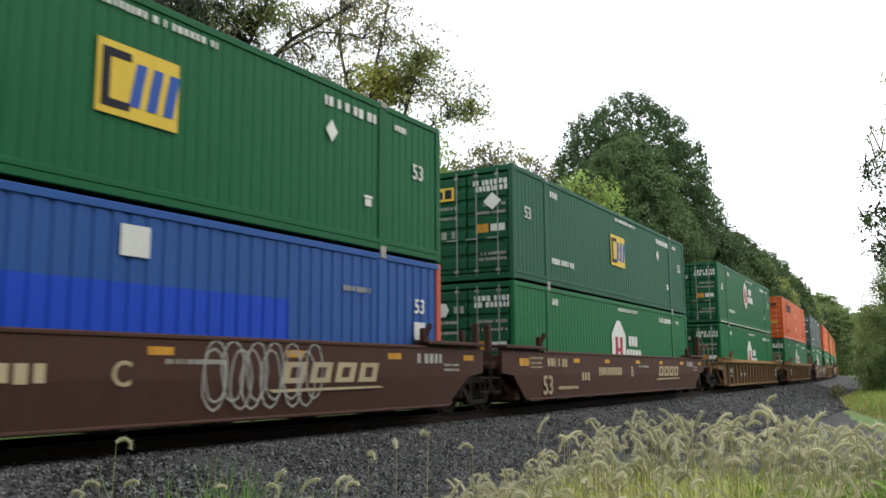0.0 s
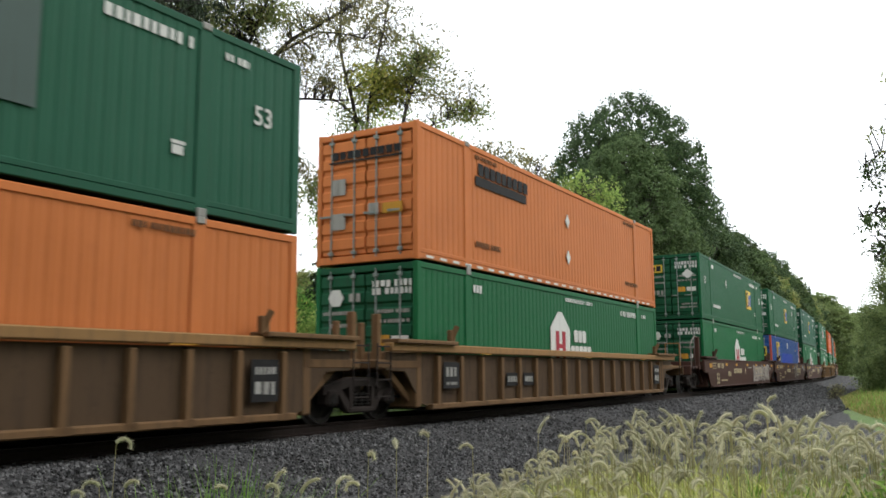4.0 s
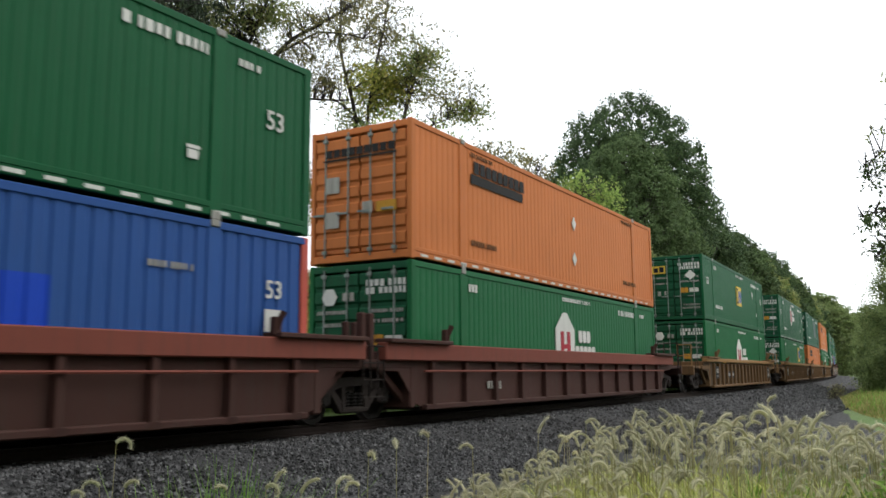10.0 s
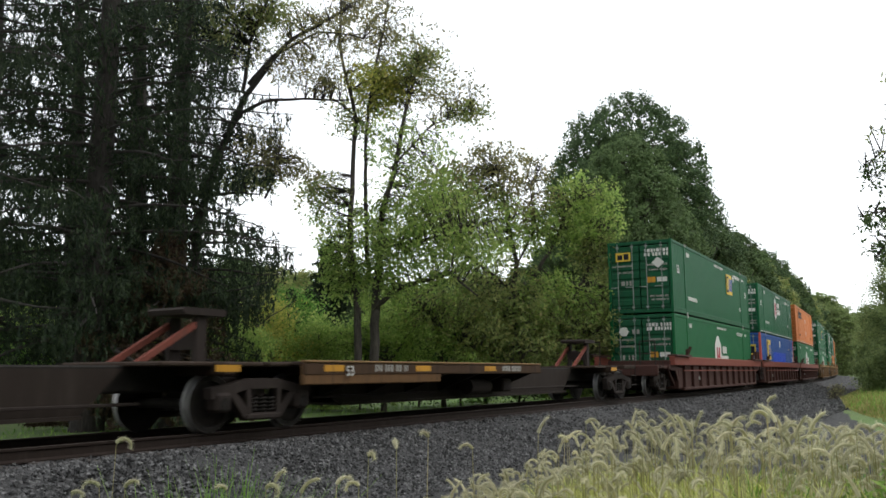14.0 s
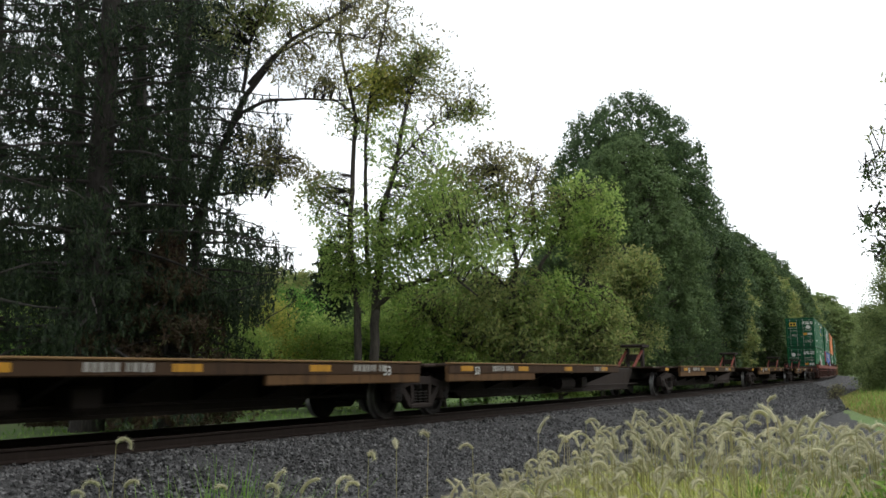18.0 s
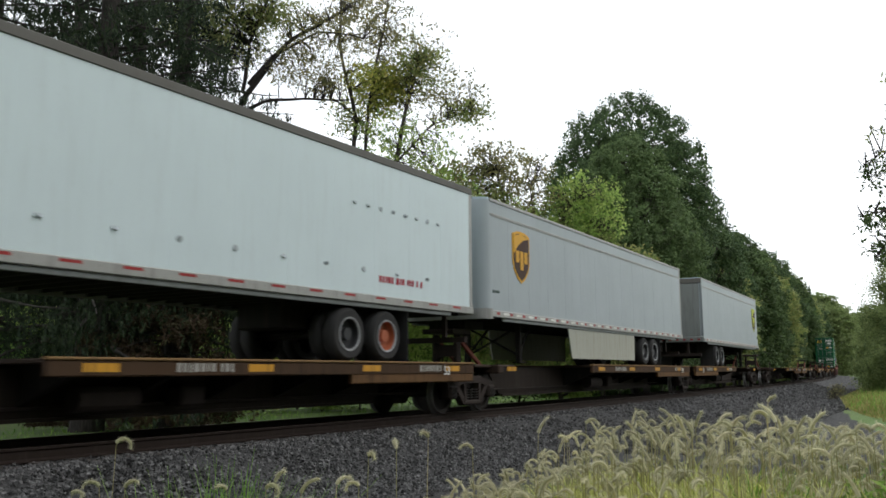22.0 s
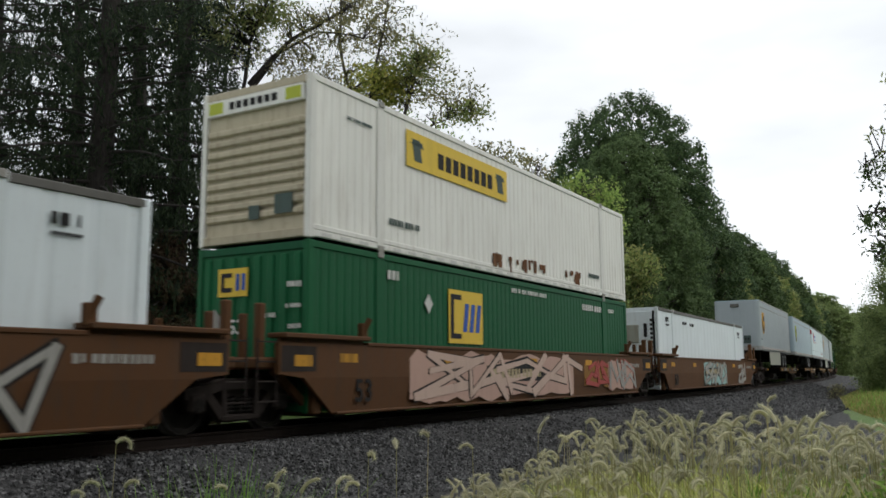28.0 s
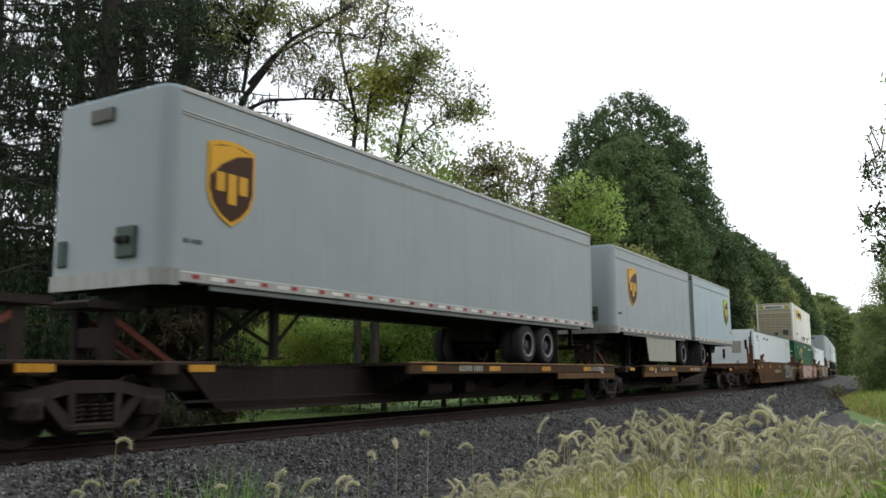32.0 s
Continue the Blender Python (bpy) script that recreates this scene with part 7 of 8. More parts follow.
def kit_emp_low(label):
    b = container(label, GREEN, ribbed=True)
    side_stickers(b, 61, 1.0)
    square_emblem(b, -2.75, 1.85, 1.55, 1.15)
    diamond(b, -4.35, 2.05)
    x = -BOX_L / 2 - 0.008
    sign(b, "emblem_panel", [(0.05, 0.75, 2.0, 2.5)], LOGO_YELLOW, x, "yellow emblem panel", face="end")
    sign(b, "emblem_mark", [(0.42, 0.68, 2.08, 2.16), (0.42, 0.68, 2.34, 2.42), (0.6, 0.68, 2.16, 2.34)], LOGO_DARK, x - 0.008, face="end")
    sign(b, "emblem_mark", [(0.1, 0.18, 2.1, 2.4), (0.24, 0.32, 2.1, 2.4)], LOGO_BLUE, x - 0.008, face="end")
    part("length_mark", lettering("53", 0.36, MARK), MARK, b, "white figures", at=(x - 0.006, 0.3, 1.45)).rotation_euler = (0, 0, -math.pi / 2)
    part("diamond_placard", Build().gable([(0.82, 1.25), (1.06, 1.52), (0.82, 1.79), (0.58, 1.52)][::-1], x - 0.012, x + 0.002), MARK_DIM, b, "pale diamond placard")
    sign(b, "stencil", words(-1.15, -0.85, 2.1, 2.2, 4) + words(-1.15, -0.8, 1.75, 1.82, 5) + words(-1.15, -0.85, 1.4, 1.48, 6) + words(-0.6, -0.35, 1.6, 1.68, 7), MARK, x, face="end")
    return b

# ---- road trailers on the decks: origin above the middle of the body, at the rail's height ----
def tyre_pair(parent, x, s, rim):
    """Two tyres side by side on one hub."""
    def tyre():
        b = Build()
        for y in (-0.28, 0.02):
            b.lathe([(0.29, y), (0.42, y - 0.01), (0.465, y + 0.03), (0.48, y + 0.08), (0.48, y + 0.2), (0.465, y + 0.25), (0.42, y + 0.29), (0.29, y + 0.28)], (0, 0, 0), 28)
        return b

    t = part("tyre", shared("tyre_pair", tyre, RUBBER, True), RUBBER, parent, "black rubber tyre", at=(x, s * 0.98, 1.56))
    t.rotation_euler = (0, 0, 0 if s < 0 else math.pi)
    w = part("rim", shared("rim_" + rim.name, lambda: Build().lathe([(0.295, -0.285), (0.27, -0.27), (0.25, -0.16), (0.12, -0.13), (0.11, -0.24), (0.0, -0.24)], (0, 0, 0), 22), rim, True), rim, t)
    part("rim_lip", shared("rim_lip", lambda: Build().lathe([(0.30, -0.28), (0.305, -0.296), (0.275, -0.292), (0.268, -0.27)], (0, 0, 0), 24), RIM_LIP, True), RIM_LIP, t, "worn bright rim edge")
    return t


def shield(tr, x, z, w, h, field, gold):
    """A shield-shaped emblem: a rim, a dark field, a swept top and three blocks."""
    y = -1.30
    def outline(k):
        a, b = w / 2 * k, h / 2 * k
        return [(x - a, z + b * 0.86), (x - a * 0.5, z + b * 0.97), (x, z + b), (x + a * 0.5, z + b * 0.97), (x + a, z + b * 0.86), (x + a, z - b * 0.2), (x + a * 0.82, z - b * 0.55), (x + a * 0.45, z - b * 0.82), (x, z - b), (x - a * 0.45, z - b * 0.82), (x - a * 0.82, z - b * 0.55), (x - a, z - b * 0.2)]
    part("emblem_rim", Build().plate(outline(1.0), y - 0.008, y + 0.01), gold, tr, "shield-shaped emblem")
    part("emblem_field", Build().plate(outline(0.9), y - 0.014, y), field, tr)
    a, b = w / 2 * 0.9, h / 2 * 0.9
    part("emblem_sweep", Build().plate([(x - a, z + b * 0.86), (x, z + b), (x + a, z + b * 0.86), (x + a * 0.2, z + b * 0.74), (x - a * 0.5, z + b * 0.45), (x - a, z + b * 0.1)], y - 0.02, y - 0.012), gold, tr)
    bl = Build()
    for i, dx in enumerate((-0.52, 0.02, 0.55)):
        cx = x + dx * a
        bl.soft(cx - a * 0.2, cx + a * 0.2, y - 0.021, y - 0.012, z - b * (0.25 if i != 1 else 0.55), z + b * 0.25, 0.003)
        bl.box(cx - a * 0.06, cx + a * 0.06, y - 0.0211, y - 0.012, z + b * 0.245, z + b * 0.25)
    part("emblem_block", bl, gold, tr)


def trailer(label, length, nose, skin, top=4.98, tape="red", skirt=None, axles=2, axle_from=2.7, rims=None, emblem=None, band=True, bottom=2.15, legs=True, emblem_in=1.4, axle_gap=1.2):
    """A box van trailer; nose is +1 where its front points the way the train runs."""
    tr = thing("semi_trailer", label, "trailer", "trailers on the train")
    h2, w2 = length / 2, 1.29
    rims = rims or [RIM, RIM]
    z0, z1 = bottom, top
    body, roof = Build(), Build()
    for b, inset, lo, hi in ((body, 0.0, z0 + 0.12, z1 - 0.06), (roof, 0.05, z1 - 0.06, z1)):
        r = 0.27
        plan = [(-nose * (h2 - inset), -w2 + inset), (-nose * (h2 - inset), w2 - inset)]
        for s in (1, -1):
            for k in range(7):
                a = k * math.pi / 12 if s < 0 else math.pi / 2 - k * math.pi / 12
                plan.append((nose * (h2 - r + (r - inset) * math.cos(a)), s * (w2 - r + (r - inset) * math.sin(a))))
        n = len(plan)
        b.add([(x, y, z) for z in (lo, hi) for x, y in plan], [tuple(range(n)), tuple(range(n, 2 * n))] + [(i, (i + 1) % n, n + (i + 1) % n, n + i) for i in range(n)])
    part("body", body, skin, tr, smooth=True)
    part("roof", roof, TRAILER_PALE if skin is not TRAILER_WHITE else ROOF_DARK, tr)
    for s in (-1, 1):
        part("top_rail", Build().soft(min(nose * (h2 - 0.24), -nose * (h2 + 0.005)), max(nose * (h2 - 0.24), -nose * (h2 + 0.005)), s * w2 - 0.02, s * w2 + 0.02, z1 - (0.17 if skin is TRAILER_WHITE else 0.10), z1 - 0.02, 0.012), ROOF_DARK if skin is TRAILER_WHITE else TRAILER_RAIL, tr)
        if band:
            part("rub_strip", Build().soft(min(nose * (h2 - 0.26), -nose * (h2 - 0.03)), max(nose * (h2 - 0.26), -nose * (h2 - 0.03)), s * w2 - 0.012, s * w2 + 0.012, z1 - 0.44, z1 - 0.415, 0.005).soft(min(nose * (h2 - 0.26), -nose * (h2 - 0.03)), max(nose * (h2 - 0.26), -nose * (h2 - 0.03)), s * w2 - 0.014, s * w2 + 0.014, z1 - 0.40, z1 - 0.37, 0.005), TRAILER_RAIL, tr)
        part("bottom_rail", Build().soft(min(nose * (h2 - 0.24), -nose * h2), max(nose * (h2 - 0.24), -nose * h2), s * w2 - 0.03, s * w2 + 0.03, z0 - 0.01, z0 + 0.15, 0.015), TRAILER_RAIL, tr)
        part("lower_rail", Build().soft(-h2 + 0.9, h2 - 0.9, s * (w2 - 0.03) - 0.02, s * (w2 - 0.03) + 0.02, z0 - 0.09, z0 - 0.01, 0.01), DOOR_GREY, tr, "dusty lower rail")
        dashes = []
        x, k = -h2 + 0.15, 0
        while x < h2 - 0.3:
            if tape == "red":
                dashes.append((x, TAPE_RED if k % 2 else MARK, 0.14 if k % 2 else 0.3, 0.05, 0.11))
                x += 0.36
            else:
                dashes.append((x, TAPE_RED, 0.32, 0.08, 0.12))
                x += 0.95
            k += 1
        for x, m, long, lo, hi in [d for d in dashes if h2 - abs(d[0] + d[2] / 2) > 0.4]:
            part("red_tape" if m is TAPE_RED else "white_tape", shared(f"dash_{m.name}_{long}_{lo}", lambda: Build().box(0, long, -0.003, 0.003, lo, hi), m), m, tr, at=(x, s * (w2 + 0.03), z0))
    # panel seams with small rivets
    x = -h2 + 1.22
    while x < h2 - 0.5:
        part("panel_seam", shared(f"seam_{skin.name}_{z1}", lambda: Build().box(-0.0035, 0.0035, -w2 - 0.0015, -w2 + 0.01, z0 + 0.16, z1 - 0.46), skin), skin, tr, at=(x, 0, 0))
        x += 1.22
    xn, xr = nose * h2, -nose * h2
    # nose: rounded corner posts, marker boxes, couplings
    for s in (-1, 1):
        part("rear_post", Build().soft(min(xr, xr + nose * 0.12), max(xr, xr + nose * 0.12), s * (w2 - 0.05) - 0.06, s * (w2 - 0.05) + 0.06, z0 - 0.02, z1 - 0.02, 0.015), TRAILER_RAIL if nose < 0 else TRAILER_GREY, tr)
    sill, arc = Build(), []
    for s in (1, -1):
        for k in range(7):
            a = k * math.pi / 12 if s < 0 else math.pi / 2 - k * math.pi / 12
            arc.append((xn - nose * (0.27 - 0.29 * math.cos(a)), s * (w2 - 0.27 + 0.29 * math.sin(a))))
    for (xa, ya), (xb, yb) in zip(arc, arc[1:]):
        sill.bar((xa, ya, z0 + 0.06), (xb, yb, z0 + 0.06), 0.05, 0.24)
    part("nose_sill", sill, TRAILER_RAIL, tr)
    g = Build().soft(min(xn, xn + nose * 0.07), max(xn, xn + nose * 0.07), -0.75, -0.35, z0 + 0.35, z0 + 0.8, 0.02)
    g.soft(min(xn, xn + nose * 0.05), max(xn, xn + nose * 0.05), 0.8, 1.0, z0 + 0.3, z0 + 0.7, 0.02)
    part("coupling_box", g, GREY_GREEN, tr, "dark grey coupling box")
    part("air_coupling", Build().tube((xn + nose * 0.06, -0.62, z0 + 0.6), (xn + nose * 0.14, -0.62, z0 + 0.6), 0.06, 0.05, 10).tube((xn + nose * 0.06, -0.46, z0 + 0.6), (xn + nose * 0.14, -0.46, z0 + 0.6), 0.06, 0.05, 10), BLACK_PAINT, tr)
    part("roof_vent", Build().soft(min(xn, xn + nose * 0.06), max(xn, xn + nose * 0.06), -0.15, 0.35, z1 - 0.42, z1 - 0.2, 0.02), ROOF_DARK, tr)
    # rear: door frame, doors, bumper
    d = Build().soft(min(xr, xr - nose * 0.05), max(xr, xr - nose * 0.05), -1.17, 1.17, z0 + 0.22, z1 - 0.25, 0.02)
    part("rear_door", d, DOOR_GREY if skin is not TRAILER_WHITE else skin, tr)
    part("door_header", Build().soft(min(xr, xr - nose * 0.07), max(xr, xr - nose * 0.07), -w2, w2, z1 - 0.25, z1 - 0.04, 0.02), ROOF_DARK, tr)
    part("rear_sill", Build().soft(min(xr, xr - nose * 0.09), max(xr, xr - nose * 0.09), -w2, w2, z0 - 0.02, z0 + 0.22, 0.03), DOOR_GREY, tr)
    for i in range(8):
        part("marker_lamp", shared("marker_lamp", lambda: Build().soft(-0.015, 0.015, -0.06, 0.06, 0.05, 0.12, 0.01), TAPE_RED), TAPE_RED, tr, at=(xr - nose * 0.1, -1.1 + i * 0.31, z0))
    bp = Build().box(min(xr, xr + nose * 0.1), max(xr, xr + nose * 0.1), -1.15, 1.15, z0 - 0.62, z0 - 0.5)
    for yy in (-0.6, 0.6):
        bp.box(min(xr + nose * 0.02, xr + nose * 0.1), max(xr + nose * 0.02, xr + nose * 0.1), yy - 0.05, yy + 0.05, z0 - 0.6, z0)
    part("rear_bumper", bp, TRUCK_STEEL, tr, "grimy rear guard bar")
    # underframe
    x = -h2 + 0.3
    while x < h2 - 0.2:
        part("cross_member", shared("cross_member", lambda: Build().box(-0.03, 0.03, -1.2, 1.2, -0.06, 0.02), DARK_STEEL), DARK_STEEL, tr, at=(x, 0, z0))
        x += 0.4
    bx = xr + nose * (axle_from + (0.65 if axles == 2 else 0))
    part("bogie_frame", Build().soft(bx - (1.5 if axles == 2 else 0.9), bx + (1.5 if axles == 2 else 0.9), -0.55, 0.55, 1.64, z0 - 0.02, 0.03), DARK_STEEL, tr)
    for k in range(axles):
        ax = xr + nose * (axle_from + axle_gap * k)
        part("axle", Build().tube((ax, -0.95, 1.56), (ax, 0.95, 1.56), 0.08, 0.08, 8), DARK_STEEL, tr)
        for s in (-1, 1):
            tyre_pair(tr, ax, s, rims[k % len(rims)] if s < 0 else RIM)
    for s in (-1, 1):
        fx = xr + nose * max(0.25, axle_from - 0.75)
        part("mud_flap", Build().soft(fx - 0.012, fx + 0.012, s * 0.95 - 0.3, s * 0.95 + 0.3, 1.02, z0, 0.006), RUBBER, tr, "hanging black rubber flap")
    if legs:
        lx = xn - nose * 2.9
        b = Build()
        for s in (-1, 1):
            b.soft(lx - 0.07, lx + 0.07, s * 0.75 - 0.07, s * 0.75 + 0.07, 1.12, z0, 0.015)
            b.soft(lx - 0.16, lx + 0.16, s * 0.75 - 0.12, s * 0.75 + 0.12, 1.10, 1.14, 0.01)
            b.bar((lx, s * 0.75, 1.3), (lx - nose * 1.1, s * 0.6, z0), 0.05, 0.05)
        b.bar((lx, -0.75, 1.3), (lx, 0.75, z0 - 0.1), 0.05, 0.05).bar((lx, 0.75, 1.3), (lx, -0.75, z0 - 0.1), 0.05, 0.05)
        part("landing_gear", b, DARK_STEEL, tr, "folded landing legs with braces")
    kp = xn - nose * 0.92
    part("king_pin", Build().tube((kp, 0, 1.78), (kp, 0, z0), 0.05, 0.05, 8).soft(kp - 0.5, kp + 0.5, -0.5, 0.5, z0 - 0.24, z0 - 0.02, 0.02), DARK_STEEL, tr)
    if skirt:
        a, b_ = skirt
        lo, hi = min(nose * a, nose * b_), max(nose * a, nose * b_)
        part("side_skirt", Build().plate([(lo, z0), (hi, z0), (hi - (0.3 if nose > 0 else 0.05), 1.24), (lo + (0.3 if nose < 0 else 0.05), 1.24)], -1.26, -1.23), SKIRT, tr, "dusty cream side skirt")
        part("side_skirt", Build().plate([(lo, z0), (hi, z0), (hi - (0.3 if nose > 0 else 0.05), 1.24), (lo + (0.3 if nose < 0 else 0.05), 1.24)], 1.23, 1.26), SKIRT, tr, "dusty cream side skirt")
    if emblem == "brown":
        shield(tr, nose * (h2 - emblem_in), z0 + 1.55, 1.0, 1.3, LOGO_BROWN, LOGO_GOLD)
    elif emblem == "lime":
        shield(tr, nose * (h2 - emblem_in), z0 + 1.55, 1.0, 1.3, LOGO_BROWN, LOGO_LIME)
    y = -w2 - 0.004
    sign(tr, "serial_marking", words(nose * (h2 - 0.5) - 0.15, nose * (h2 - 0.5) + 0.2, z0 + 0.55, z0 + 0.62, 3), GREY_GREEN, y)
    if skin is TRAILER_WHITE:
        a = -h2 + 1.5
        b = Build().plate([(a, 3.55), (a + 0.6, 3.55), (a + 0.35, 4.45), (a - 0.25, 4.45)], y - 0.008, y + 0.004)
        b.plate([(a + 0.5, 3.5), (a + 1.2, 3.45), (a + 1.15, 3.6), (a + 0.7, 3.7)], y - 0.008, y + 0.004)
        b.plate([(a + 0.55, 3.95), (a + 0.95, 3.95), (a + 0.95, 4.4), (a + 0.45, 4.4)], y - 0.008, y + 0.004)
        part("emblem_mark", b, LOGO_RED, tr, "red ribbon-like emblem")
        sign(tr, "name_marking", words(a + 1.3, a + 3.2, 4.0, 4.2, 8) + words(a + 1.3, a + 3.0, 3.75, 3.86, 9), LOGO_BLUE, y, "blue lettering bars")
        sign(tr, "emblem_line", [(a + 1.1, a + 3.6, 3.6, 3.63), (a + 1.1, a + 3.6, 3.54, 3.56)], LOGO_RED, y)
        xe = -h2 - 0.03
        sign(tr, "emblem_mark", [(0.55, 0.95, 3.75, 4.25)], LOGO_RED, xe, face="end")
        sign(tr, "name_marking", words(-0.5, 0.4, 4.05, 4.18, 10) + words(-0.4, 0.45, 3.85, 3.93, 11), LOGO_BLUE, xe, face="end")
        sign(tr, "length_panel", [(-1.27, -1.12, 4.25, 4.7)], LOGO_RED, xe - 0.03, "red length marking", face="end")
        sign(tr, "stencil", words(h2 - 3.6, h2 - 2.1, 2.55, 2.68, 12), LOGO_RED, y)
        dents = Build()
        rng = random.Random(6)
        for row, n in ((3.95, 8), (2.75, 12)):
            for i in range(n):
                x = h2 - 4.4 + i * 0.42 if row > 3 else -h2 + 3.2 + i * 1.1
                dents.tube((x, -w2 - 0.012, row + rng.uniform(-0.03, 0.03)), (x, -w2 + 0.01, row), 0.05, 0.05, 8)
        part("rivet_head", dents, TRAILER_GREY, tr)
    return tr

# ---- the train: each thing with its place along it at the start ----
ROLL = []          # (thing, metres along at the start, half of what it stands on, lift)
FLOOR, STACK = 0.215, 3.147
_proto = {}


def kit(key, make):
    """The first of its kind is built; the next ones are copies."""
    if key in _proto:
        return copy_thing(_proto[key], Matrix())
    _proto[key] = make()
    return _proto[key]


def collect_wheels(ob):
    for o in ob.children_recursive:
        if o.name.split(".")[0] == "wheelset" and o not in WHEELSETS:
            WHEELSETS.append(o)


def add_well(style, s, front, rear, low, high=None, label=None, ahead=0.0):
    label = label or {"brown": "dark red-brown smooth-sided well car with white stencils", "tan": "weathered tan well car with ribbed sides", "red": "dark maroon well car with faded red top edge",
                      "russet": "russet well car with smooth sides and graffiti"}[style]
    car = kit(("well", style, front, rear), lambda: well_car(style, front, rear, label))
    collect_wheels(car)
    ROLL.append((car, s + ahead, 10.1, 0.0))
    for what, z in ((low, FLOOR), (high, STACK)):
        if what:
            key, make = KITS[what]
            ROLL.append((kit(key, make), s, 10.1, z))
    return car


KITS = {
    "house_low": ("house_low", lambda: kit_house_low("green ribbed container with a white gabled emblem")),
    "house_low_b": ("house_low_b", lambda: kit_house_low("green ribbed container with a white gabled emblem", -0.72)),
    "house_low_c": ("house_low_c", lambda: kit_house_low("green ribbed container with a white gabled emblem", -0.15)),
    "orange_b": ("orange_b", lambda: kit_orange("orange ribbed container with two pale diamonds", ORANGE, -0.1)),
    "house_top": ("house_top", lambda: kit_house_top("green ribbed container with a white six-sided emblem")),
    "emp_a": ("emp_a", lambda: kit_emp_top("green ribbed container with a yellow square emblem", 3.7, -2.6)),
    "emp_b": ("emp_b", lambda: kit_emp_top("green ribbed container with a yellow square emblem", 0.28, 4.5)),
    "emp_c": ("emp_c", lambda: kit_emp_top("green ribbed container with a yellow square emblem near its end", 3.0, 4.08, False, 2.0)),
    "emp_dull": ("emp_dull", lambda: kit_emp_top("faded green ribbed container with a yellow square emblem", -0.2, 4.4, True)),
    "emp_low": ("emp_low", lambda: kit_emp_low("green ribbed container with yellow emblem and pale diamond")),
    "emp_low_b": ("emp_low_b", lambda: kit_low_front("green ribbed container with yellow emblem near its front")),
    "patched": ("patched", lambda: kit_plain_top("dull green ribbed container with a painted-over patch", GREEN_DULL)),
    "grey": ("grey", lambda: kit_plain_top("grey-green ribbed container with worn paint", GREY_GREEN)),
    "blue": ("blue", lambda: kit_blue("faded blue ribbed container with red corner posts")),
    "orange": ("orange", lambda: kit_orange("orange ribbed container with two pale diamonds", ORANGE)),
    "orange_low": ("orange", lambda: kit_orange("orange ribbed container with two pale diamonds", ORANGE)),
    "red_orange": ("red_orange", lambda: kit_orange("red-orange ribbed container with two pale diamonds", ORANGE_RED)),
    "white_a": ("white_a", lambda: kit_white_low("plain white panelled container with black numbers", 130)),
    "white_b": ("white_b", lambda: kit_white_low("white panelled container with black stencils", 150)),
    "cream": ("cream", lambda: kit_cream("cream ribbed container with yellow panel and rust runs")),
}


def kit_low_front(label):
    b = container(label, GREEN_VIVID)
    side_stickers(b, 66, 1.0)
    square_emblem(b, 3.1, 1.9, 1.4, 1.05)
    diamond(b, 4.8, 1.75)
    end_stickers(b, BOX_L, GREEN, 67, True, "square")
    return b


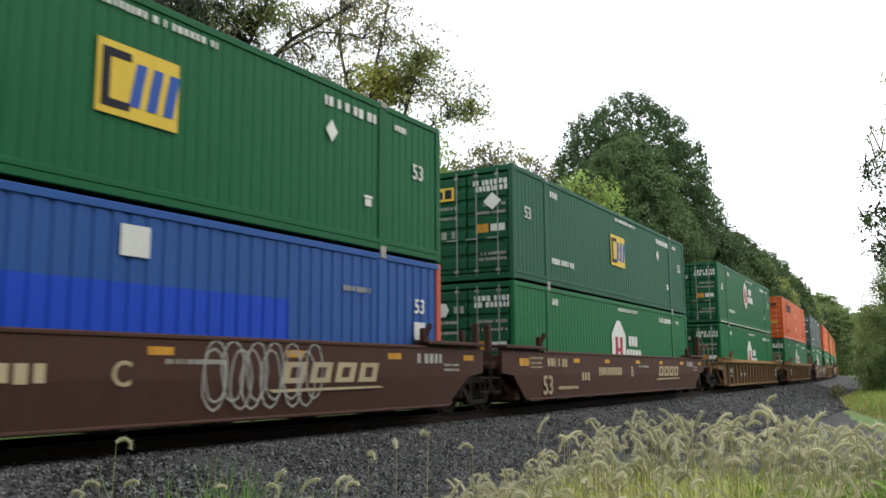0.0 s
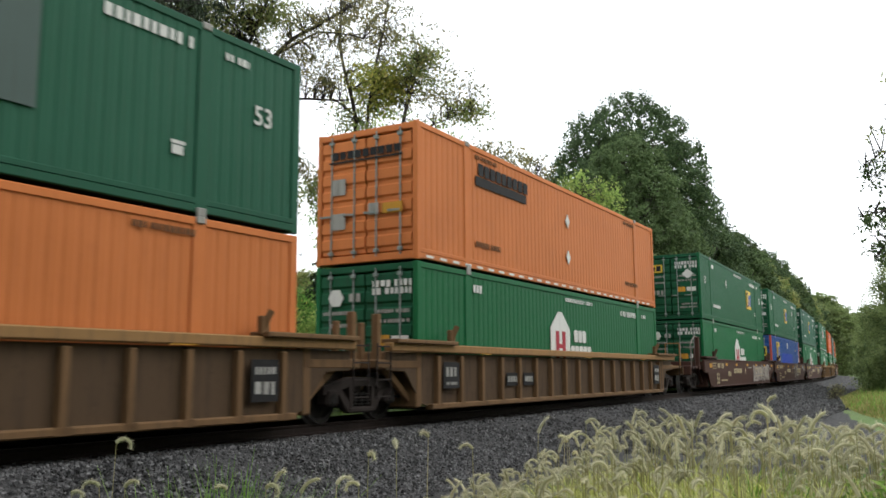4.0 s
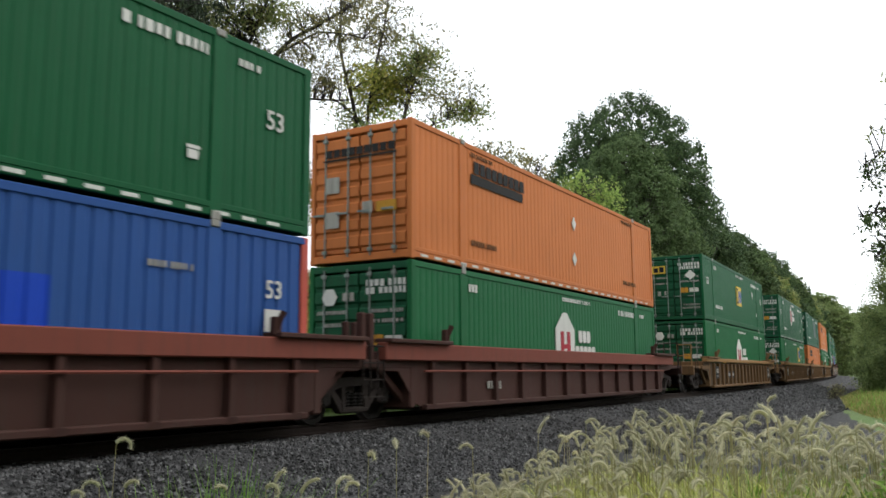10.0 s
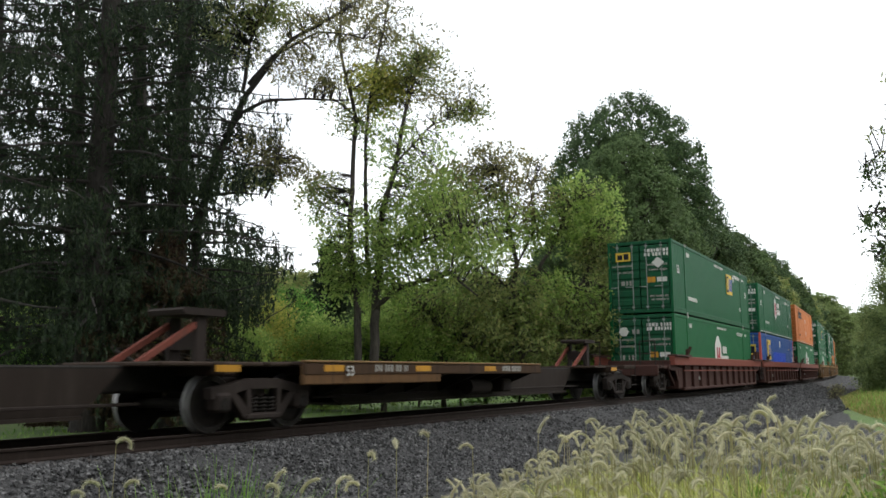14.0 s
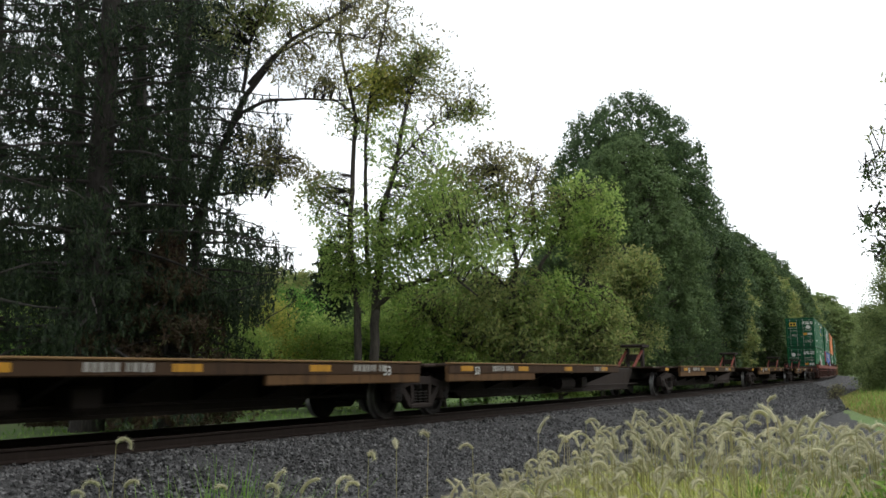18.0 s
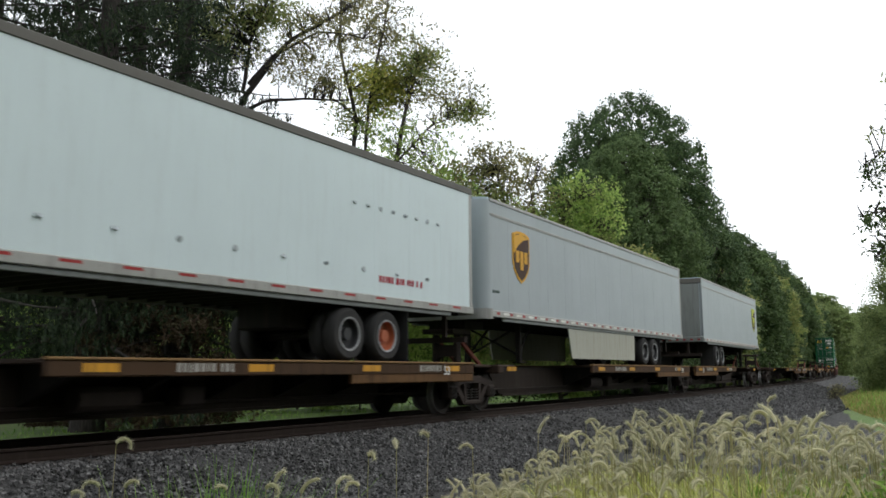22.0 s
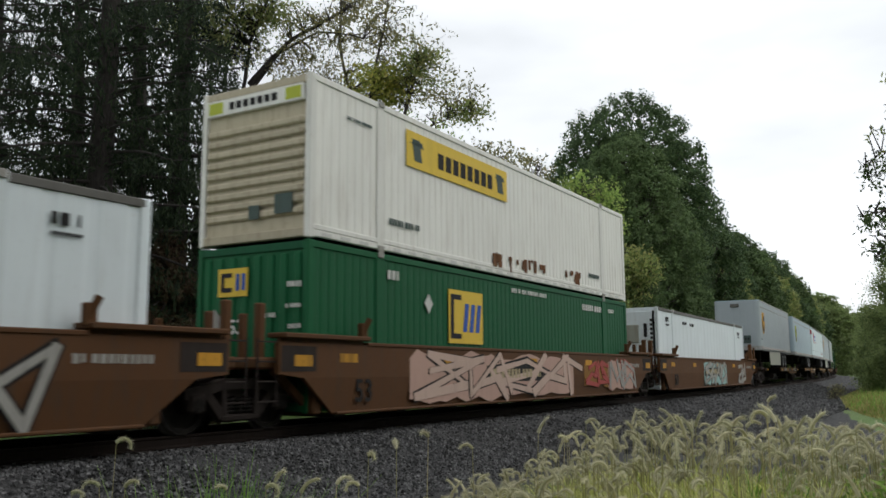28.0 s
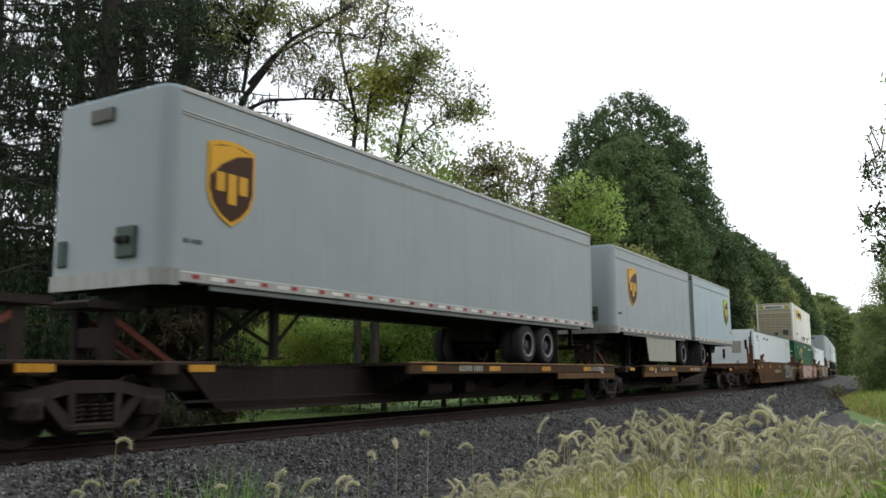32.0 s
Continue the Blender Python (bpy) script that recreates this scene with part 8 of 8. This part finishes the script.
def make_train():
    # far ahead, out to where the line bends from sight
    for s, style, low, high in ((226, "brown", "house_low", "red_orange"), (204, "tan", "house_low", "orange"), (182, "brown", "emp_low", "red_orange"),
                                (161, "tan", "house_low", "orange"), (139, "brown", "house_low", "orange"), (117, "tan", "house_low", "red_orange"),
                                (95, "brown", "house_low", "grey"), (72.5, "tan", "house_low", "red_orange"), (49.5, "tan", "house_low", "house_top")):
        add_well(style, s, True, True, low, high)
    add_well("brown", 26.35, True, False, "house_low", "emp_dull")
    spray = add_well("brown", 6.22, False, False, "blue", "emp_b", "dark red-brown well car with looping white graffiti")
    tagged_car = add_well("brown", -13.64, False, True, "house_low", "emp_a", "dark red-brown well car with smeared white graffiti")
    add_well("tan", -37.61, True, False, "house_low_b", "orange_b")
    add_well("tan", -57.91, False, False, "orange_low", "patched")
    add_well("tan", -78.07, False, True, "emp_low_b", "house_top")
    add_well("tan", -102.29, True, True, "house_low", "emp_b")
    add_well("red", -126.99, True, False, "house_low_c", "orange")
    add_well("red", -146.78, False, False, "blue", "house_top")
    add_well("red", -167.07, False, True, "house_low", "emp_c")
    w1 = add_well("russet", -378.8, True, False, "white_a", None, "russet well car with pale teal-edged graffiti", 0.3)
    w2 = add_well("russet", -399.09, False, False, "emp_low", "cream", "russet well car covered in pink and white graffiti", 0.3)
    w3 = add_well("russet", -419.05, False, True, "white_b", None, "russet well car with bold white graffiti")
    y = -CAR_SIDE - 0.05
    pink, teal, black_ = paint("pink_spray", (0.46, 0.30, 0.24), 0.5, 0.15), paint("teal_spray", (0.26, 0.40, 0.38), 0.5, 0.2), BLACK_PAINT
    spray_letters(w2, -5.5, 2.6, 0.22, 1.34, paint("cream_pink_spray", (0.52, 0.38, 0.31), 0.5, 0.2), BLACK_PAINT, 2, y, 1.9, pink)
    spray_letters(w2, 3.6, 5.2, 0.4, 1.2, paint("red_spray", (0.36, 0.07, 0.06), 0.5, 0.15), RUSSET_CAR, 5, y, 0.8, paint("dull_gold_spray", (0.24, 0.12, 0.03), 0.6, 0.3))
    spray_letters(w2, 5.5, 7.6, 0.3, 1.26, MARK_DIM, paint("rose_spray", (0.42, 0.12, 0.10), 0.5, 0.2), 6, y, 1.1, pink)
    spray_letters(w1, -2.4, 1.8, 0.26, 1.26, MARK_DIM, BLACK_PAINT, 7, y, 1.0, teal)
    spray_letters(w1, 4.9, 6.6, 0.3, 1.25, MARK_DIM, MARK_DIM, 12, y, 1.7)
    spray_letters(w3, 2.4, 6.6, 0.24, 1.28, MARK_DIM, BLACK_PAINT, 9, y, 1.3)
    yb = -CAR_SIDE - 0.05
    spray_letters(spray, 1.35, 3.9, 0.36, 1.34, MARK_DIM, MARK_DIM, 3, yb, 0.42, rings=True)
    spray_letters(tagged_car, 2.6, 7.4, 0.3, 1.22, paint("thin_white_spray", (0.28, 0.25, 0.22), 0.6, 0.6), BROWN_CAR, 4, yb, 0.9, paint("smeared_grey_spray", (0.22, 0.19, 0.17), 0.6, 0.5))
    # spine cars and their trailers
    def spine(trucks, plan, name):
        for i in range(len(trucks) - 1):
            a, b = trucks[i], trucks[i + 1]
            mid, length = (a + b) / 2, a - b
            way = plan[i]
            h = length / 2
            deck = (-h + 0.6, h - 6.9) if way == 1 else ((-h + 6.9, h - 0.6) if way == -1 else (-h + 2.7, h - 6.7))
            hit = (1,) if way == 1 else ((-1,) if way == -1 else (1, -1))
            car = spine_car(length, deck, i == 0, i == len(trucks) - 2, name, hit, 200 + i * 7)
            ROLL.append((car, mid, h, 0.0))
    spine((-181.85, -198.75, -217.15, -235.35, -253.65, -270.85), (1, 1, 1, 1, -1), "empty brown spine car with a raised red hitch")
    spine((-276.4, -292.6, -311.2, -329.1, -347.2, -363.9), (1, -1, -1, -1, -1), "brown spine car carrying a road trailer")
    spine((-433.75, -452.35, -471.66, -489.8, -508.0), (0, -1, 1, 1), "yellow-edged brown spine car for road trailers")

    def put(front, rear, **more):
        t = trailer(length=front - rear, **more)
        ROLL.append((t, (front + rear) / 2, 8.0, 0.0))
    put(-275.4, -289.85, label="pale grey box trailer with a lime shield near its nose", nose=1, skin=TRAILER_GREY, top=4.95, emblem="lime", axle_from=2.85, axle_gap=1.12, emblem_in=1.4)
    put(-293.75, -310.9, label="grey box trailer with brown shield and side skirt", nose=-1, skin=TRAILER_GREY, top=4.95, emblem="brown", skirt=(-2.5, 3.5), axle_from=3.75, axle_gap=1.15, emblem_in=1.95)
    put(-311.65, -328.85, label="white box trailer with a red ribbon emblem", nose=-1, skin=TRAILER_WHITE, top=5.0, tape="sparse", emblem=None, band=False, rims=[RIM_RED, RIM], axle_from=3.3, axle_gap=1.17)
    put(-331.35, -346.8, label="pale blue-grey box trailer with a lime shield", nose=-1, skin=TRAILER_PALE, top=5.0, emblem="lime", axle_from=2.75, axle_gap=1.14, emblem_in=1.67)
    put(-350.2, -364.4, label="grey box trailer with brown shield and short skirt", nose=-1, skin=TRAILER_GREY, top=5.05, emblem="brown", skirt=(-1.7, 3.5), axle_from=3.0, axle_gap=1.25, emblem_in=1.35)
    put(-433.7, -441.85, label="short pale box trailer with a lime shield", nose=1, skin=TRAILER_PALE, top=4.93, emblem="lime", axles=1, axle_from=1.5, emblem_in=1.45, rims=[DARK_STEEL])
    put(-442.6, -452.3, label="short grey box trailer with brown shield and skirt", nose=-1, skin=TRAILER_GREY, top=4.93, emblem="brown", axles=1, axle_from=1.2, rims=[DARK_STEEL], skirt=(-2.5, 1.4), emblem_in=1.95)
    put(-454.5, -470.85, label="long grey box trailer with a brown shield", nose=-1, skin=TRAILER_GREY, top=4.98, emblem="brown", axle_from=3.3, axle_gap=1.2, emblem_in=1.25)


TURNED = ("truck", "side_frame", "spring", "wheelset", "tyre", "rim", "rim_lip")


def true_length(k):
    """Brings the stock to its true length along the track; trucks and wheels stay as they are."""
    done = set()
    for root in [entry[0] for entry in ROLL]:
        for ob in root.children_recursive:
            kind = ob.name.split(".")[0]
            if ob.parent.name.split(".")[0] not in TURNED:
                ob.location.x *= k
            if kind not in TURNED and ob.data.name not in done:
                done.add(ob.data.name)
                ob.data.transform(Matrix.Diagonal((k, 1, 1, 1)))


def motions():
    """The train rolls along the track; its wheels turn with it."""
    times = [float(t) for t in range(33)]
    for ob, s, reach, z in ROLL:
        walk(ob, [(t, ride(PACE * s + 0.53 + gone(t), PACE * reach, z)) for t in times])
    # wheels: less than a quarter turn from row to row
    ends = {}
    for w in WHEELSETS:
        ends.setdefault(round(w.location.x, 3), []).append(w)
    step = 1 / 30
    for x, group in ends.items():
        first = group[0]
        rows = []
        for k in range(961):
            t = k * step
            rows.append((t, Matrix.Translation(first.location) @ Matrix.Rotation((gone(t) - gone(0)) / WHEEL_R % (2 * math.pi), 4, "Y")))
        walk(first, rows)
        for w in group[1:]:
            w.rotation_mode = "QUATERNION"
            keys = w.animation_data_create()
            keys.action = first.animation_data.action
            keys.action_slot = first.animation_data.action_slot


make_train()
true_length(0.978)


motions()
